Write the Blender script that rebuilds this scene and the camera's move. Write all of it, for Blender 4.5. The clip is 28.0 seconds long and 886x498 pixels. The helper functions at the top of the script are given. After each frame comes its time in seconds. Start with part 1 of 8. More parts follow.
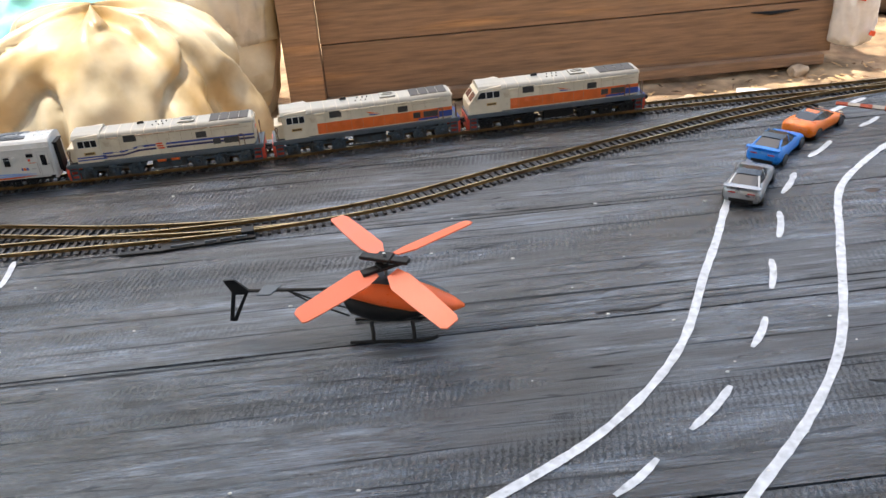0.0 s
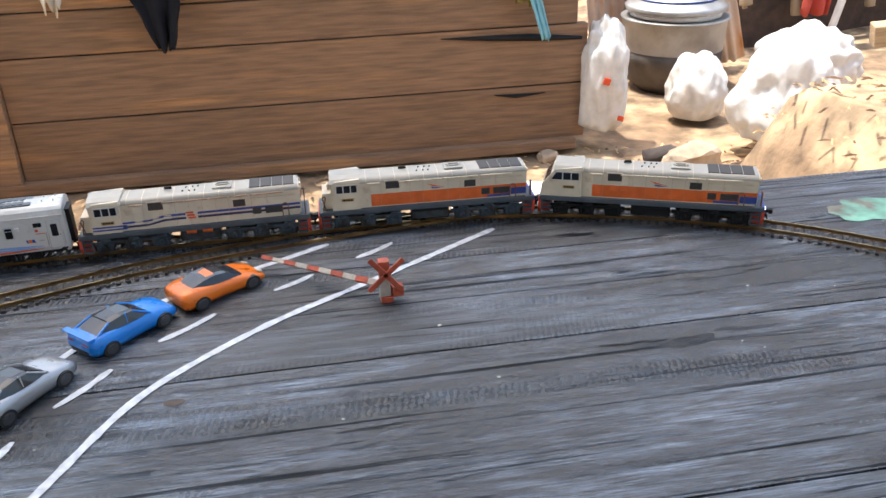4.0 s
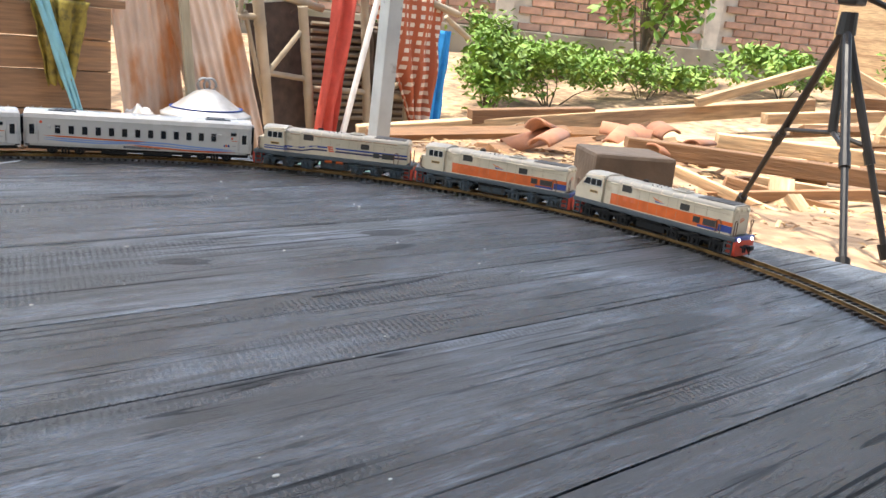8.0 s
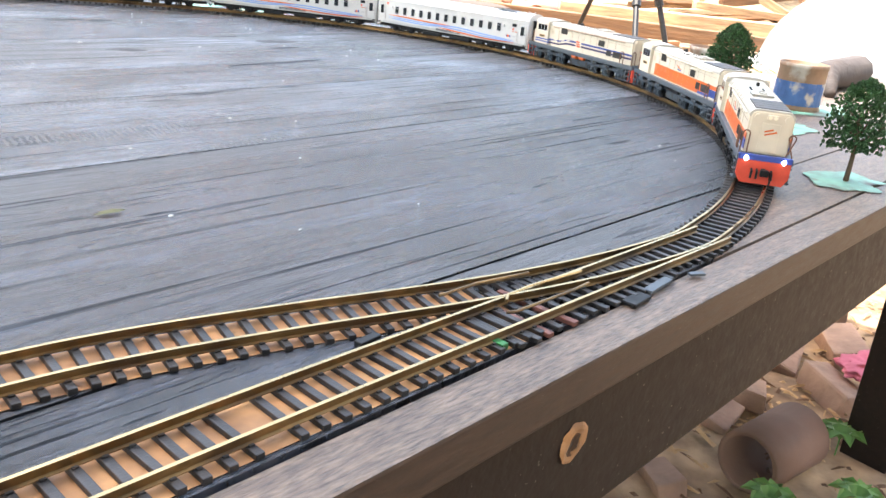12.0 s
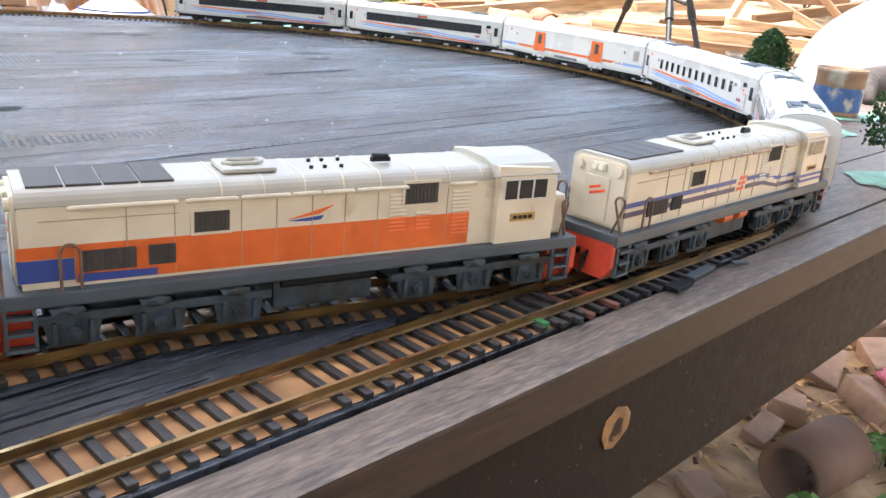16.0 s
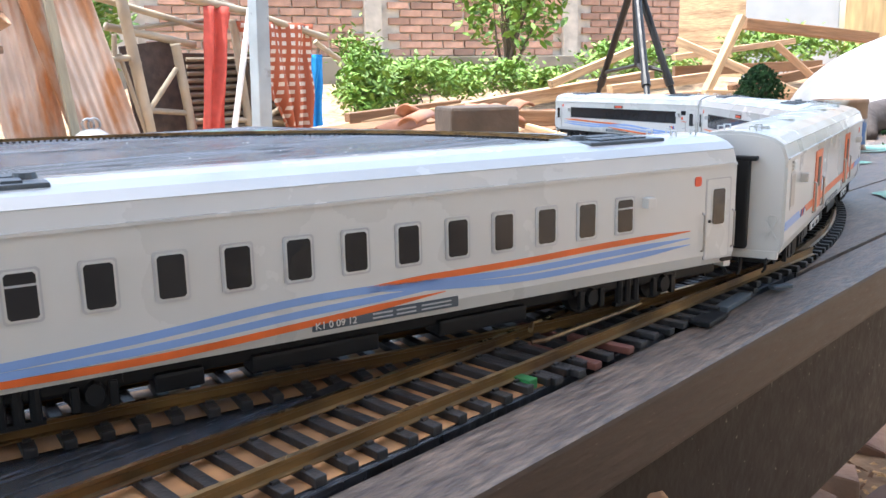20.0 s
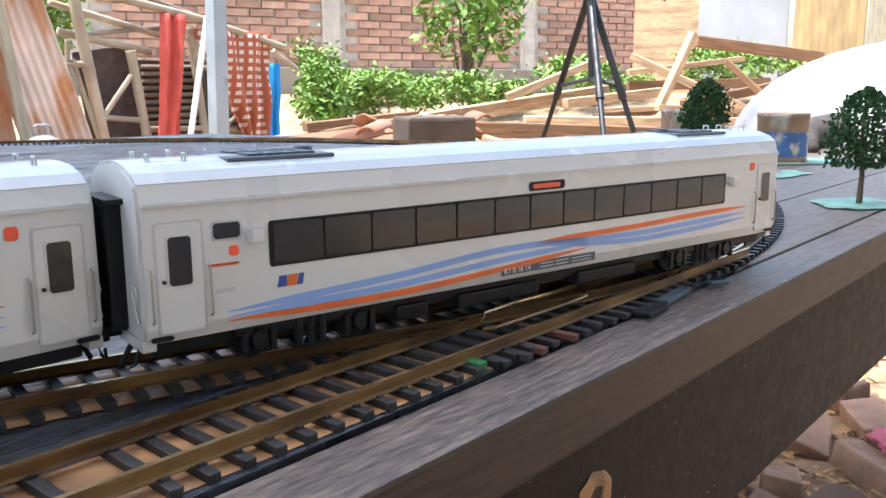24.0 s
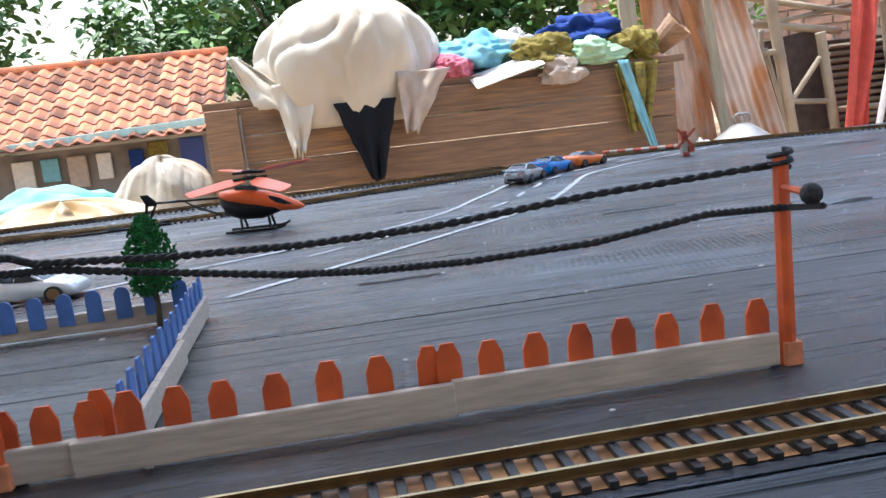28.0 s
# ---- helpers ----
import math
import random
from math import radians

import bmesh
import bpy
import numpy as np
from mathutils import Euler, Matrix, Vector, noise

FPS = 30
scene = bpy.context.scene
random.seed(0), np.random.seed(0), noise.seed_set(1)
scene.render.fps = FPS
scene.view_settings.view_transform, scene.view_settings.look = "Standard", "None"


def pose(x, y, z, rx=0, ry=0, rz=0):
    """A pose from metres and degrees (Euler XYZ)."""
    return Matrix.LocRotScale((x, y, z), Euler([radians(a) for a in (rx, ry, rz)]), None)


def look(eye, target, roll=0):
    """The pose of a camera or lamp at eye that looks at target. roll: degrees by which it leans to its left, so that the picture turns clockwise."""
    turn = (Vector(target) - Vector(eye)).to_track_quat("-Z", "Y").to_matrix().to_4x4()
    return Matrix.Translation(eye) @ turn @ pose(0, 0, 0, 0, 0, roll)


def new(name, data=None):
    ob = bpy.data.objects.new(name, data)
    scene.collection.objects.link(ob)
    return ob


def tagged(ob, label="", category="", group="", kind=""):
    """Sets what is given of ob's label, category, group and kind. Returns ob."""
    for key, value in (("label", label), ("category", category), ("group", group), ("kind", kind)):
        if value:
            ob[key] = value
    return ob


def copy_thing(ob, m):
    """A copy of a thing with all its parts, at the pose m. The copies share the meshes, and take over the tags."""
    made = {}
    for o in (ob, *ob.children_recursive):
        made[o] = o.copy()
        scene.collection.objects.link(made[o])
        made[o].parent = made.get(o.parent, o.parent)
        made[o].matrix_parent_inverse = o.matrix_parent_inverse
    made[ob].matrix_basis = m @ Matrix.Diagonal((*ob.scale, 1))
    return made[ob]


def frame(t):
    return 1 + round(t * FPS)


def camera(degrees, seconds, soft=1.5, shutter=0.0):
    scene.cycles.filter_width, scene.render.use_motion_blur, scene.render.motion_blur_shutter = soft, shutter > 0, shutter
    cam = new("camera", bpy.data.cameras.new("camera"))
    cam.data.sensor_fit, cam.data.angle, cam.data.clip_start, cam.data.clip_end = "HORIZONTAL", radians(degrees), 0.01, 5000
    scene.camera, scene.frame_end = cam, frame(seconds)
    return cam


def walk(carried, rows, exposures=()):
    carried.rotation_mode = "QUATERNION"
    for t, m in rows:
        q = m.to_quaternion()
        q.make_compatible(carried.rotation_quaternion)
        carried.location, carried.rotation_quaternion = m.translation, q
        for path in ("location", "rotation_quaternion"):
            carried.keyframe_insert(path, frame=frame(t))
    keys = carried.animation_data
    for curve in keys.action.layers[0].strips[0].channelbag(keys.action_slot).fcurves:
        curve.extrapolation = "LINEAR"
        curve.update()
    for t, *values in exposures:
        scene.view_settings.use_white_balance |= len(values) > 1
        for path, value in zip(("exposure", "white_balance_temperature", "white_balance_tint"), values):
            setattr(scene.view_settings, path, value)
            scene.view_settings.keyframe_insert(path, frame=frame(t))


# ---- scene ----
cam = camera(55.9, 28.0)
PATH = [
    (0, (0.208, 0.047, 0.311), (0.303, 1.784, -0.676), -4.4),
    (0.5, (0.255, 0.088, 0.308), (0.357, 1.833, -0.662), -1.5),
    (1, (0.259, 0.110, 0.317), (0.371, 1.881, -0.605), 3.4),
    (1.5, (0.326, 0.138, 0.330), (0.441, 1.914, -0.583), 3.8),
    (2, (0.458, 0.203, 0.345), (0.570, 2.007, -0.513), 3.2),
    (2.5, (0.539, 0.218, 0.326), (0.621, 2.029, -0.518), 3.6),
    (3, (0.587, 0.210, 0.309), (0.660, 2.018, -0.544), 0.7),
    (3.5, (0.624, 0.204, 0.301), (0.729, 2.004, -0.565), -2.6),
    (4, (0.680, 0.194, 0.295), (0.964, 1.964, -0.593), -1.8),
    (4.5, (0.698, 0.148, 0.248), (1.133, 1.887, -0.639), 2.7),
    (6.5, (0.675, 0.007, 0.168), (1.221, 1.817, -0.485), 5.7),
    (7, (0.676, -0.013, 0.166), (1.319, 1.770, -0.473), 3.4),
    (7.5, (0.669, -0.070, 0.150), (1.635, 1.565, -0.477), 1.0),
    (8, (0.621, -0.110, 0.163), (1.865, 1.377, -0.329), 5.6),
    (8.5, (0.570, -0.168, 0.182), (1.905, 1.272, -0.198), -7.0),
    (9, (0.522, -0.210, 0.170), (1.970, 1.092, -0.287), -4.4),
    (9.5, (0.470, -0.261, 0.138), (1.894, 0.975, -0.531), 1.0),
    (10, (0.448, -0.254, 0.112), (1.845, 0.956, -0.651), 4.0),
    (10.5, (0.470, -0.283, 0.107), (1.858, 0.924, -0.679), 4.4),
    (11, (0.481, -0.308, 0.124), (1.887, 0.883, -0.654), 3.5),
    (11.5, (0.457, -0.315, 0.117), (1.875, 0.894, -0.609), 4.7),
    (12, (0.450, -0.322, 0.122), (1.870, 0.903, -0.570), 5.8),
    (12.5, (0.450, -0.320, 0.121), (1.871, 0.916, -0.553), 5.7),
    (14.5, (0.441, -0.316, 0.115), (1.861, 0.914, -0.570), 7.1),
    (15, (0.439, -0.324, 0.113), (1.841, 0.948, -0.532), 5.3),
    (15.5, (0.441, -0.327, 0.113), (1.834, 0.954, -0.533), 5.2),
    (16, (0.446, -0.323, 0.108), (1.826, 0.970, -0.540), 5.0),
    (16.5, (0.451, -0.308, 0.095), (1.816, 1.012, -0.533), 4.3),
    (17, (0.473, -0.297, 0.080), (1.837, 1.029, -0.539), 4.2),
    (17.5, (0.486, -0.293, 0.076), (1.844, 1.063, -0.490), 2.9),
    (18, (0.498, -0.281, 0.068), (1.860, 1.084, -0.462), 1.5),
    (18.5, (0.502, -0.275, 0.065), (1.866, 1.096, -0.442), 0.2),
    (19, (0.506, -0.279, 0.064), (1.880, 1.096, -0.409), -0.5),
    (19.5, (0.506, -0.283, 0.064), (1.894, 1.084, -0.388), -0.7),
    (20, (0.508, -0.288, 0.068), (1.929, 1.062, -0.331), -1.1),
    (20.5, (0.505, -0.291, 0.066), (1.957, 1.042, -0.274), -1.9),
    (21, (0.506, -0.290, 0.069), (1.968, 1.018, -0.322), 0.3),
    (21.5, (0.506, -0.289, 0.066), (1.978, 1.012, -0.309), 0.1),
    (23.5, (0.509, -0.290, 0.062), (2.005, 0.987, -0.305), -0.1),
    (24, (0.500, -0.296, 0.065), (1.993, 0.981, -0.307), -0.2),
    (24.5, (0.498, -0.296, 0.065), (1.988, 0.985, -0.306), -0.7),
    (25, (0.507, -0.284, 0.056), (1.996, 0.998, -0.315), -0.3),
    (25.5, (0.499, -0.282, 0.057), (1.974, 1.018, -0.309), -0.8),
    (26, (0.447, -0.262, 0.063), (1.735, 1.222, -0.313), -0.3),
    (26.5, (0.392, -0.272, 0.085), (1.370, 1.433, -0.283), -3.1),
    (27, (0.356, -0.294, 0.099), (1.119, 1.522, -0.248), -4.3),
    (27.5, (0.304, -0.291, 0.097), (0.823, 1.611, -0.239), -5.1),
    (28, (0.263, -0.303, 0.094), (0.524, 1.652, -0.238), -6.3),
]
LIGHT = [(0, 1.5, 6900, 10), (3, 1.48, 6450, 10), (4.5, 1.35, 6500, 10), (8, 1.5, 6750, 10), (9, 1.35, 6700, 10), (10, 2.5, 6750, 10), (11, 2.85, 6850, 10), (12, 2.62, 6700, 10), (15, 2.28, 6500, 10), (17, 2.36, 6350, 10), (18, 2.26, 5950, 10), (19, 2.1, 5950, 10), (21, 1.9, 6000, 10), (24, 1.9, 5950, 10), (25, 2.2, 5850, 10), (26, 2.2, 5700, 10), (27, 1.5, 6250, 10), (28, 1.4, 5950, 10)]
walk(cam, [(t, look(eye, target, roll)) for t, eye, target, roll in PATH], LIGHT)

# ---- sky, sun and lens exposure ----
world = bpy.data.worlds.new("world")
scene.world = world
world.use_nodes = True
_nt = world.node_tree
_sky = _nt.nodes.new("ShaderNodeTexSky")
_sky.sky_type = 'NISHITA'
_sky.sun_disc = False
_sky.sun_elevation = radians(70)
_sky.sun_rotation = radians(-40)
_sky.air_density = 1.6
_sky.dust_density = 4.0
_nt.links.new(_sky.outputs[0], _nt.nodes["Background"].inputs[0])
_nt.nodes["Background"].inputs[1].default_value = 0.15
sun = new("sun", bpy.data.lights.new("sun", 'SUN'))
sun.data.energy = 2.5
sun.data.angle = radians(0.6)
sun.data.color = (1.0, 0.95, 0.86)
SUN_FROM = (-0.20, 0.10, 0.97)
sun.matrix_world = look(SUN_FROM, (0, 0, 0))
scene.view_settings.exposure = 1.6


# ---- mesh helpers ----
def thing(name, label, category, group="", at=None, kind=""):
    ob = new(name)
    ob.empty_display_size = 0.02
    if at is not None:
        ob.matrix_basis = at
    return tagged(ob, label, category, group, kind)


def mesh_of(name, bm, mats, smooth=False):
    me = bpy.data.meshes.new(name)
    if smooth:
        for f in bm.faces:
            f.smooth = True
    bm.normal_update()
    bm.to_mesh(me)
    bm.free()
    for m in (mats if isinstance(mats, (list, tuple)) else [mats]):
        me.materials.append(m)
    return me


def part(name, bm, mat, parent=None, label="", smooth=False):
    ob = new(name, mesh_of(name, bm, mat, smooth))
    if parent is not None:
        ob.parent = parent
    if label:
        ob["label"] = label
    return ob


def share(name, me, parent, m):
    ob = new(name, me)
    ob.parent = parent
    ob.matrix_basis = m
    return ob


def solid(name, bm, mat, label, category="", kind="", group="", smooth=False):
    ob = new(name, mesh_of(name, bm, mat, smooth))
    return tagged(ob, label, category, group, kind)


def box(bm, c, s, rot=None, bev=0.0, mi=0):
    r = bmesh.ops.create_cube(bm, size=1.0)
    vs = r["verts"]
    m = Matrix.Translation(c) @ (rot if rot is not None else Matrix()) @ Matrix.Diagonal((*s, 1))
    bmesh.ops.transform(bm, matrix=m, verts=vs)
    fs = list({f for v in vs for f in v.link_faces})
    if mi:
        for f in fs:
            f.material_index = mi
    if bev > 0:
        es = list({e for v in vs for e in v.link_edges})
        bmesh.ops.bevel(bm, geom=es, offset=bev, segments=2, affect='EDGES', profile=0.6)
    return vs


def new_box(c, s, rot=None, bev=0.0):
    bm = bmesh.new()
    box(bm, c, s, rot, bev)
    return bm


def cyl(bm, a, b, r, r2=None, n=12, caps=True):
    a, b = Vector(a), Vector(b)
    d = b - a
    q = d.to_track_quat('Z', 'Y').to_matrix().to_4x4()
    m = Matrix.Translation((a + b) / 2) @ q
    return bmesh.ops.create_cone(bm, cap_ends=caps, segments=n, radius1=r, radius2=r if r2 is None else r2, depth=d.length, matrix=m)["verts"]


def tube(bm, pts, r, n=6, closed=False, ends=True):
    """A round tube along points; r a number or one for each point."""
    pts = [Vector(p) for p in pts]
    rings = []
    for i, p in enumerate(pts):
        a = pts[max(i - 1, 0)]
        b = pts[min(i + 1, len(pts) - 1)]
        t = (b - a).normalized()
        up = Vector((0, 0, 1)) if abs(t.z) < 0.9 else Vector((1, 0, 0))
        u = t.cross(up).normalized()
        v = u.cross(t)
        rr = r[i] if isinstance(r, (list, tuple)) else r
        rings.append([bm.verts.new(p + rr * (math.cos(2 * math.pi * k / n) * u + math.sin(2 * math.pi * k / n) * v)) for k in range(n)])
    for i in range(len(rings) - 1):
        for k in range(n):
            bm.faces.new((rings[i][k], rings[i][(k + 1) % n], rings[i + 1][(k + 1) % n], rings[i + 1][k]))
    if ends and n > 2:
        bm.faces.new(rings[0][::-1])
        bm.faces.new(rings[-1])
    return rings


def loft(bm, rings, caps=True, closed=True):
    vs = [[bm.verts.new(p) for p in ring] for ring in rings]
    n = len(vs[0])
    for i in range(len(vs) - 1):
        for k in range(n if closed else n - 1):
            bm.faces.new((vs[i][k], vs[i][(k + 1) % n], vs[i + 1][(k + 1) % n], vs[i + 1][k]))
    if caps and closed:
        bm.faces.new(vs[0][::-1])
        bm.faces.new(vs[-1])
    bmesh.ops.recalc_face_normals(bm, faces=bm.faces[:])
    return vs


def extrude_x(bm, profile, x0, x1):
    """A closed profile of (y, z), pushed from x0 to x1."""
    return loft(bm, [[(x0, y, z) for y, z in profile], [(x1, y, z) for y, z in profile]])


def plate(bm, outline, y0, y1):
    """A flat plate: an outline of (x, z) between two depths."""
    return loft(bm, [[(x, y0, z) for x, z in outline], [(x, y1, z) for x, z in outline]])


def lathe(bm, profile, n=32, caps=False):
    rings = [[(r * math.cos(2 * math.pi * k / n), r * math.sin(2 * math.pi * k / n), z) for k in range(n)] for r, z in profile]
    loft(bm, rings, caps=caps)


def bumpy(bm, amount, scale, seed=0.0, axis=None):
    for v in bm.verts:
        d = noise.noise_vector(v.co * scale + Vector((seed, seed * 1.7, seed * 0.3)))
        v.co += d * amount if axis is None else Vector(axis) * d.x * amount


def clod(size, seed, n=2, rough=0.35):
    """An uneven lump."""
    bm = bmesh.new()
    bmesh.ops.create_icosphere(bm, subdivisions=n, radius=1.0)
    for v in bm.verts:
        d = noise.noise_vector(v.co * 1.3 + Vector((seed * 3.1, seed, -seed)))
        v.co += d * rough
        v.co = Vector((v.co.x * size[0], v.co.y * size[1], v.co.z * size[2]))
    return bm


# ---- materials ----
def mat(name, color, rough=0.5, metal=0.0, coat=0.0, var=0.15, scale=40.0, bump=0.0, bscale=200.0, stretch=(1, 1, 1), color2=None, mix_scale=8.0, mix_lo=0.45, mix_hi=0.65, objvar=0.0, spec=0.5):
    """Paint or raw surface: a base colour with fine variation, a second colour in patches, and relief."""
    m = bpy.data.materials.new(name)
    m.use_nodes = True
    nt = m.node_tree
    b = nt.nodes["Principled BSDF"]
    b.inputs["Roughness"].default_value = rough
    b.inputs["Metallic"].default_value = metal
    b.inputs["Coat Weight"].default_value = coat
    b.inputs["Specular IOR Level"].default_value = spec
    tc = nt.nodes.new("ShaderNodeTexCoord")
    mp = nt.nodes.new("ShaderNodeMapping")
    mp.inputs["Scale"].default_value = stretch
    nt.links.new(tc.outputs["Object"], mp.inputs[0])
    n1 = nt.nodes.new("ShaderNodeTexNoise")
    n1.inputs["Scale"].default_value = scale
    n1.inputs["Detail"].default_value = 6
    nt.links.new(mp.outputs[0], n1.inputs[0])
    r1 = nt.nodes.new("ShaderNodeMapRange")
    r1.inputs[1].default_value, r1.inputs[2].default_value = 0.3, 0.7
    r1.inputs[3].default_value, r1.inputs[4].default_value = 1 - var, 1 + var
    nt.links.new(n1.outputs["Fac"], r1.inputs[0])
    last = None
    rgb = nt.nodes.new("ShaderNodeRGB")
    rgb.outputs[0].default_value = (*color, 1)
    last = rgb.outputs[0]
    if color2 is not None:
        n2 = nt.nodes.new("ShaderNodeTexNoise")
        n2.inputs["Scale"].default_value = mix_scale
        n2.inputs["Detail"].default_value = 5
        nt.links.new(mp.outputs[0], n2.inputs[0])
        r2 = nt.nodes.new("ShaderNodeMapRange")
        r2.inputs[1].default_value, r2.inputs[2].default_value = mix_lo, mix_hi
        nt.links.new(n2.outputs["Fac"], r2.inputs[0])
        mx = nt.nodes.new("ShaderNodeMix")
        mx.data_type = 'RGBA'
        mx.inputs[7].default_value = (*color2, 1)
        nt.links.new(r2.outputs[0], mx.inputs[0])
        nt.links.new(last, mx.inputs[6])
        last = mx.outputs[2]
    val = r1.outputs[0]
    if objvar:
        oi = nt.nodes.new("ShaderNodeObjectInfo")
        r3 = nt.nodes.new("ShaderNodeMapRange")
        r3.inputs[3].default_value, r3.inputs[4].default_value = 1 - objvar, 1 + objvar
        nt.links.new(oi.outputs["Random"], r3.inputs[0])
        mu = nt.nodes.new("ShaderNodeMath")
        mu.operation = 'MULTIPLY'
        nt.links.new(r3.outputs[0], mu.inputs[0])
        nt.links.new(val, mu.inputs[1])
        val = mu.outputs[0]
    vm = nt.nodes.new("ShaderNodeVectorMath")
    vm.operation = 'SCALE'
    nt.links.new(last, vm.inputs[0])
    nt.links.new(val, vm.inputs["Scale"])
    nt.links.new(vm.outputs[0], b.inputs["Base Color"])
    rr = nt.nodes.new("ShaderNodeMapRange")
    rr.inputs[1].default_value, rr.inputs[2].default_value = 0.3, 0.7
    rr.inputs[3].default_value, rr.inputs[4].default_value = max(rough - 0.08, 0.02), min(rough + 0.08, 1)
    nt.links.new(n1.outputs["Fac"], rr.inputs[0])
    nt.links.new(rr.outputs[0], b.inputs["Roughness"])
    if bump:
        n3 = nt.nodes.new("ShaderNodeTexNoise")
        n3.inputs["Scale"].default_value = bscale
        n3.inputs["Detail"].default_value = 4
        nt.links.new(mp.outputs[0], n3.inputs[0])
        bp = nt.nodes.new("ShaderNodeBump")
        bp.inputs["Strength"].default_value = 0.6
        bp.inputs["Distance"].default_value = bump
        nt.links.new(n3.outputs["Fac"], bp.inputs["Height"])
        nt.links.new(bp.outputs[0], b.inputs["Normal"])
    return m


def black_wood(name="black_stained_wood", planed=False):
    """Planks painted thin black: long grain, cross saw marks unless planed, rubbed grey patches, half gloss."""
    m = bpy.data.materials.new(name)
    m.use_nodes = True
    nt = m.node_tree
    L = nt.links
    b = nt.nodes["Principled BSDF"]
    tc = nt.nodes.new("ShaderNodeTexCoord")
    oi = nt.nodes.new("ShaderNodeObjectInfo")
    sh = nt.nodes.new("ShaderNodeVectorMath")
    sh.operation = 'MULTIPLY_ADD'
    sh.inputs[1].default_value = (7.0, 3.0, 0.0)
    L.new(oi.outputs["Random"], sh.inputs[0])
    L.new(tc.outputs["Object"], sh.inputs[2])

    def tex(scale, stretch, detail=6, dist=0.0):
        mp = nt.nodes.new("ShaderNodeMapping")
        mp.inputs["Scale"].default_value = stretch
        L.new(sh.outputs[0], mp.inputs[0])
        n = nt.nodes.new("ShaderNodeTexNoise")
        n.inputs["Scale"].default_value = scale
        n.inputs["Detail"].default_value = detail
        n.inputs["Distortion"].default_value = dist
        L.new(mp.outputs[0], n.inputs[0])
        return n.outputs["Fac"]

    def rng(v, a, c, lo, hi):
        r = nt.nodes.new("ShaderNodeMapRange")
        r.inputs[1].default_value, r.inputs[2].default_value, r.inputs[3].default_value, r.inputs[4].default_value = a, c, lo, hi
        L.new(v, r.inputs[0])
        return r.outputs[0]

    def math2(op, a, c):
        n = nt.nodes.new("ShaderNodeMath")
        n.operation = op
        for i, v in enumerate((a, c)):
            if isinstance(v, (int, float)):
                n.inputs[i].default_value = v
            else:
                L.new(v, n.inputs[i])
        return n.outputs[0]
    grain = tex(30, (1.2, 26, 1), 8, 0.35)
    fine = tex(90, (2.0, 60, 1), 6)
    patch = tex(5, (1.0, 2.2, 1), 5, 0.6)
    streak = tex(9, (0.9, 13, 1), 7, 0.6)
    band = tex(16, (1.4, 9, 1), 6, 0.9)
    wet = tex(3.2, (0.8, 1.8, 1), 4, 0.4)
    # long open grain lines and short dark checks
    lines = rng(tex(7, (0.35, 34, 1), 5, 0.5), 0.60, 0.67, 0.0, 1.0)
    checks = math2('MULTIPLY', rng(tex(11, (1.3, 16, 1), 6, 1.2), 0.60, 0.68, 0.0, 1.0), rng(tex(3.5, (0.8, 1.6, 1), 3), 0.42, 0.58, 0.25, 1.0))
    open_grain = math2('MAXIMUM', lines, checks)
    saw = nt.nodes.new("ShaderNodeTexWave")
    saw.bands_direction = 'X'
    mp = nt.nodes.new("ShaderNodeMapping")
    mp.inputs["Rotation"].default_value = (0, 0, radians(12))
    L.new(sh.outputs[0], mp.inputs[0])
    L.new(mp.outputs[0], saw.inputs[0])
    saw.inputs["Scale"].default_value = 78.0
    saw.inputs["Distortion"].default_value = 6.0
    saw.inputs["Detail"].default_value = 3.0
    saw.inputs["Detail Scale"].default_value = 5.0
    where = rng(tex(4.5, (0.6, 4.5, 1), 4, 0.5), 0.52, 0.64, 0.0, 0.0 if planed else 1.0)
    sawh = math2('MULTIPLY', math2('MULTIPLY', rng(saw.outputs["Fac"], 0.35, 0.9, 0.0, 1.0), where), rng(grain, 0.35, 0.55, 0.2, 1.0))
    c1 = math2('MULTIPLY', rng(grain, 0.32, 0.68, 0.3, 1.8), rng(fine, 0.34, 0.5, 0.35, 1.1))
    c2 = math2('MULTIPLY', rng(patch, 0.38, 0.66, 0.40, 1.85), math2('MULTIPLY', rng(streak, 0.36, 0.64, 0.4, 1.7), rng(band, 0.35, 0.65, 0.6, 1.45)))
    # arched grain round the heart of one wide plank
    ctr = nt.nodes.new("ShaderNodeMapping")
    ctr.inputs["Location"].default_value = (-1.03, -0.70, 0)
    ctr.inputs["Scale"].default_value = (1.0, 5.0, 1)
    L.new(tc.outputs["Object"], ctr.inputs[0])
    far = nt.nodes.new("ShaderNodeVectorMath")
    far.operation = 'LENGTH'
    L.new(ctr.outputs[0], far.inputs[0])
    ringw = nt.nodes.new("ShaderNodeTexWave")
    ringw.wave_type = 'RINGS'
    ringw.rings_direction = 'Z'
    ringw.inputs["Scale"].default_value = 11.0
    ringw.inputs["Distortion"].default_value = 3.0
    ringw.inputs["Detail"].default_value = 4.0
    ringw.inputs["Detail Scale"].default_value = 2.0
    L.new(ctr.outputs[0], ringw.inputs[0])
    heart = math2('MULTIPLY', rng(ringw.outputs["Fac"], 0.1, 0.6, 1.0, 0.0), rng(far.outputs["Value"], 0.08, 0.26, 1.0, 0.0))
    c2 = math2('MULTIPLY', c2, rng(heart, 0.0, 1.0, 1.0, 0.35))
    c3 = math2('MULTIPLY', rng(sawh, 0.0, 1.0, 1.0, 0.45), rng(open_grain, 0.0, 1.0, 1.0, 0.55 if planed else 0.32))
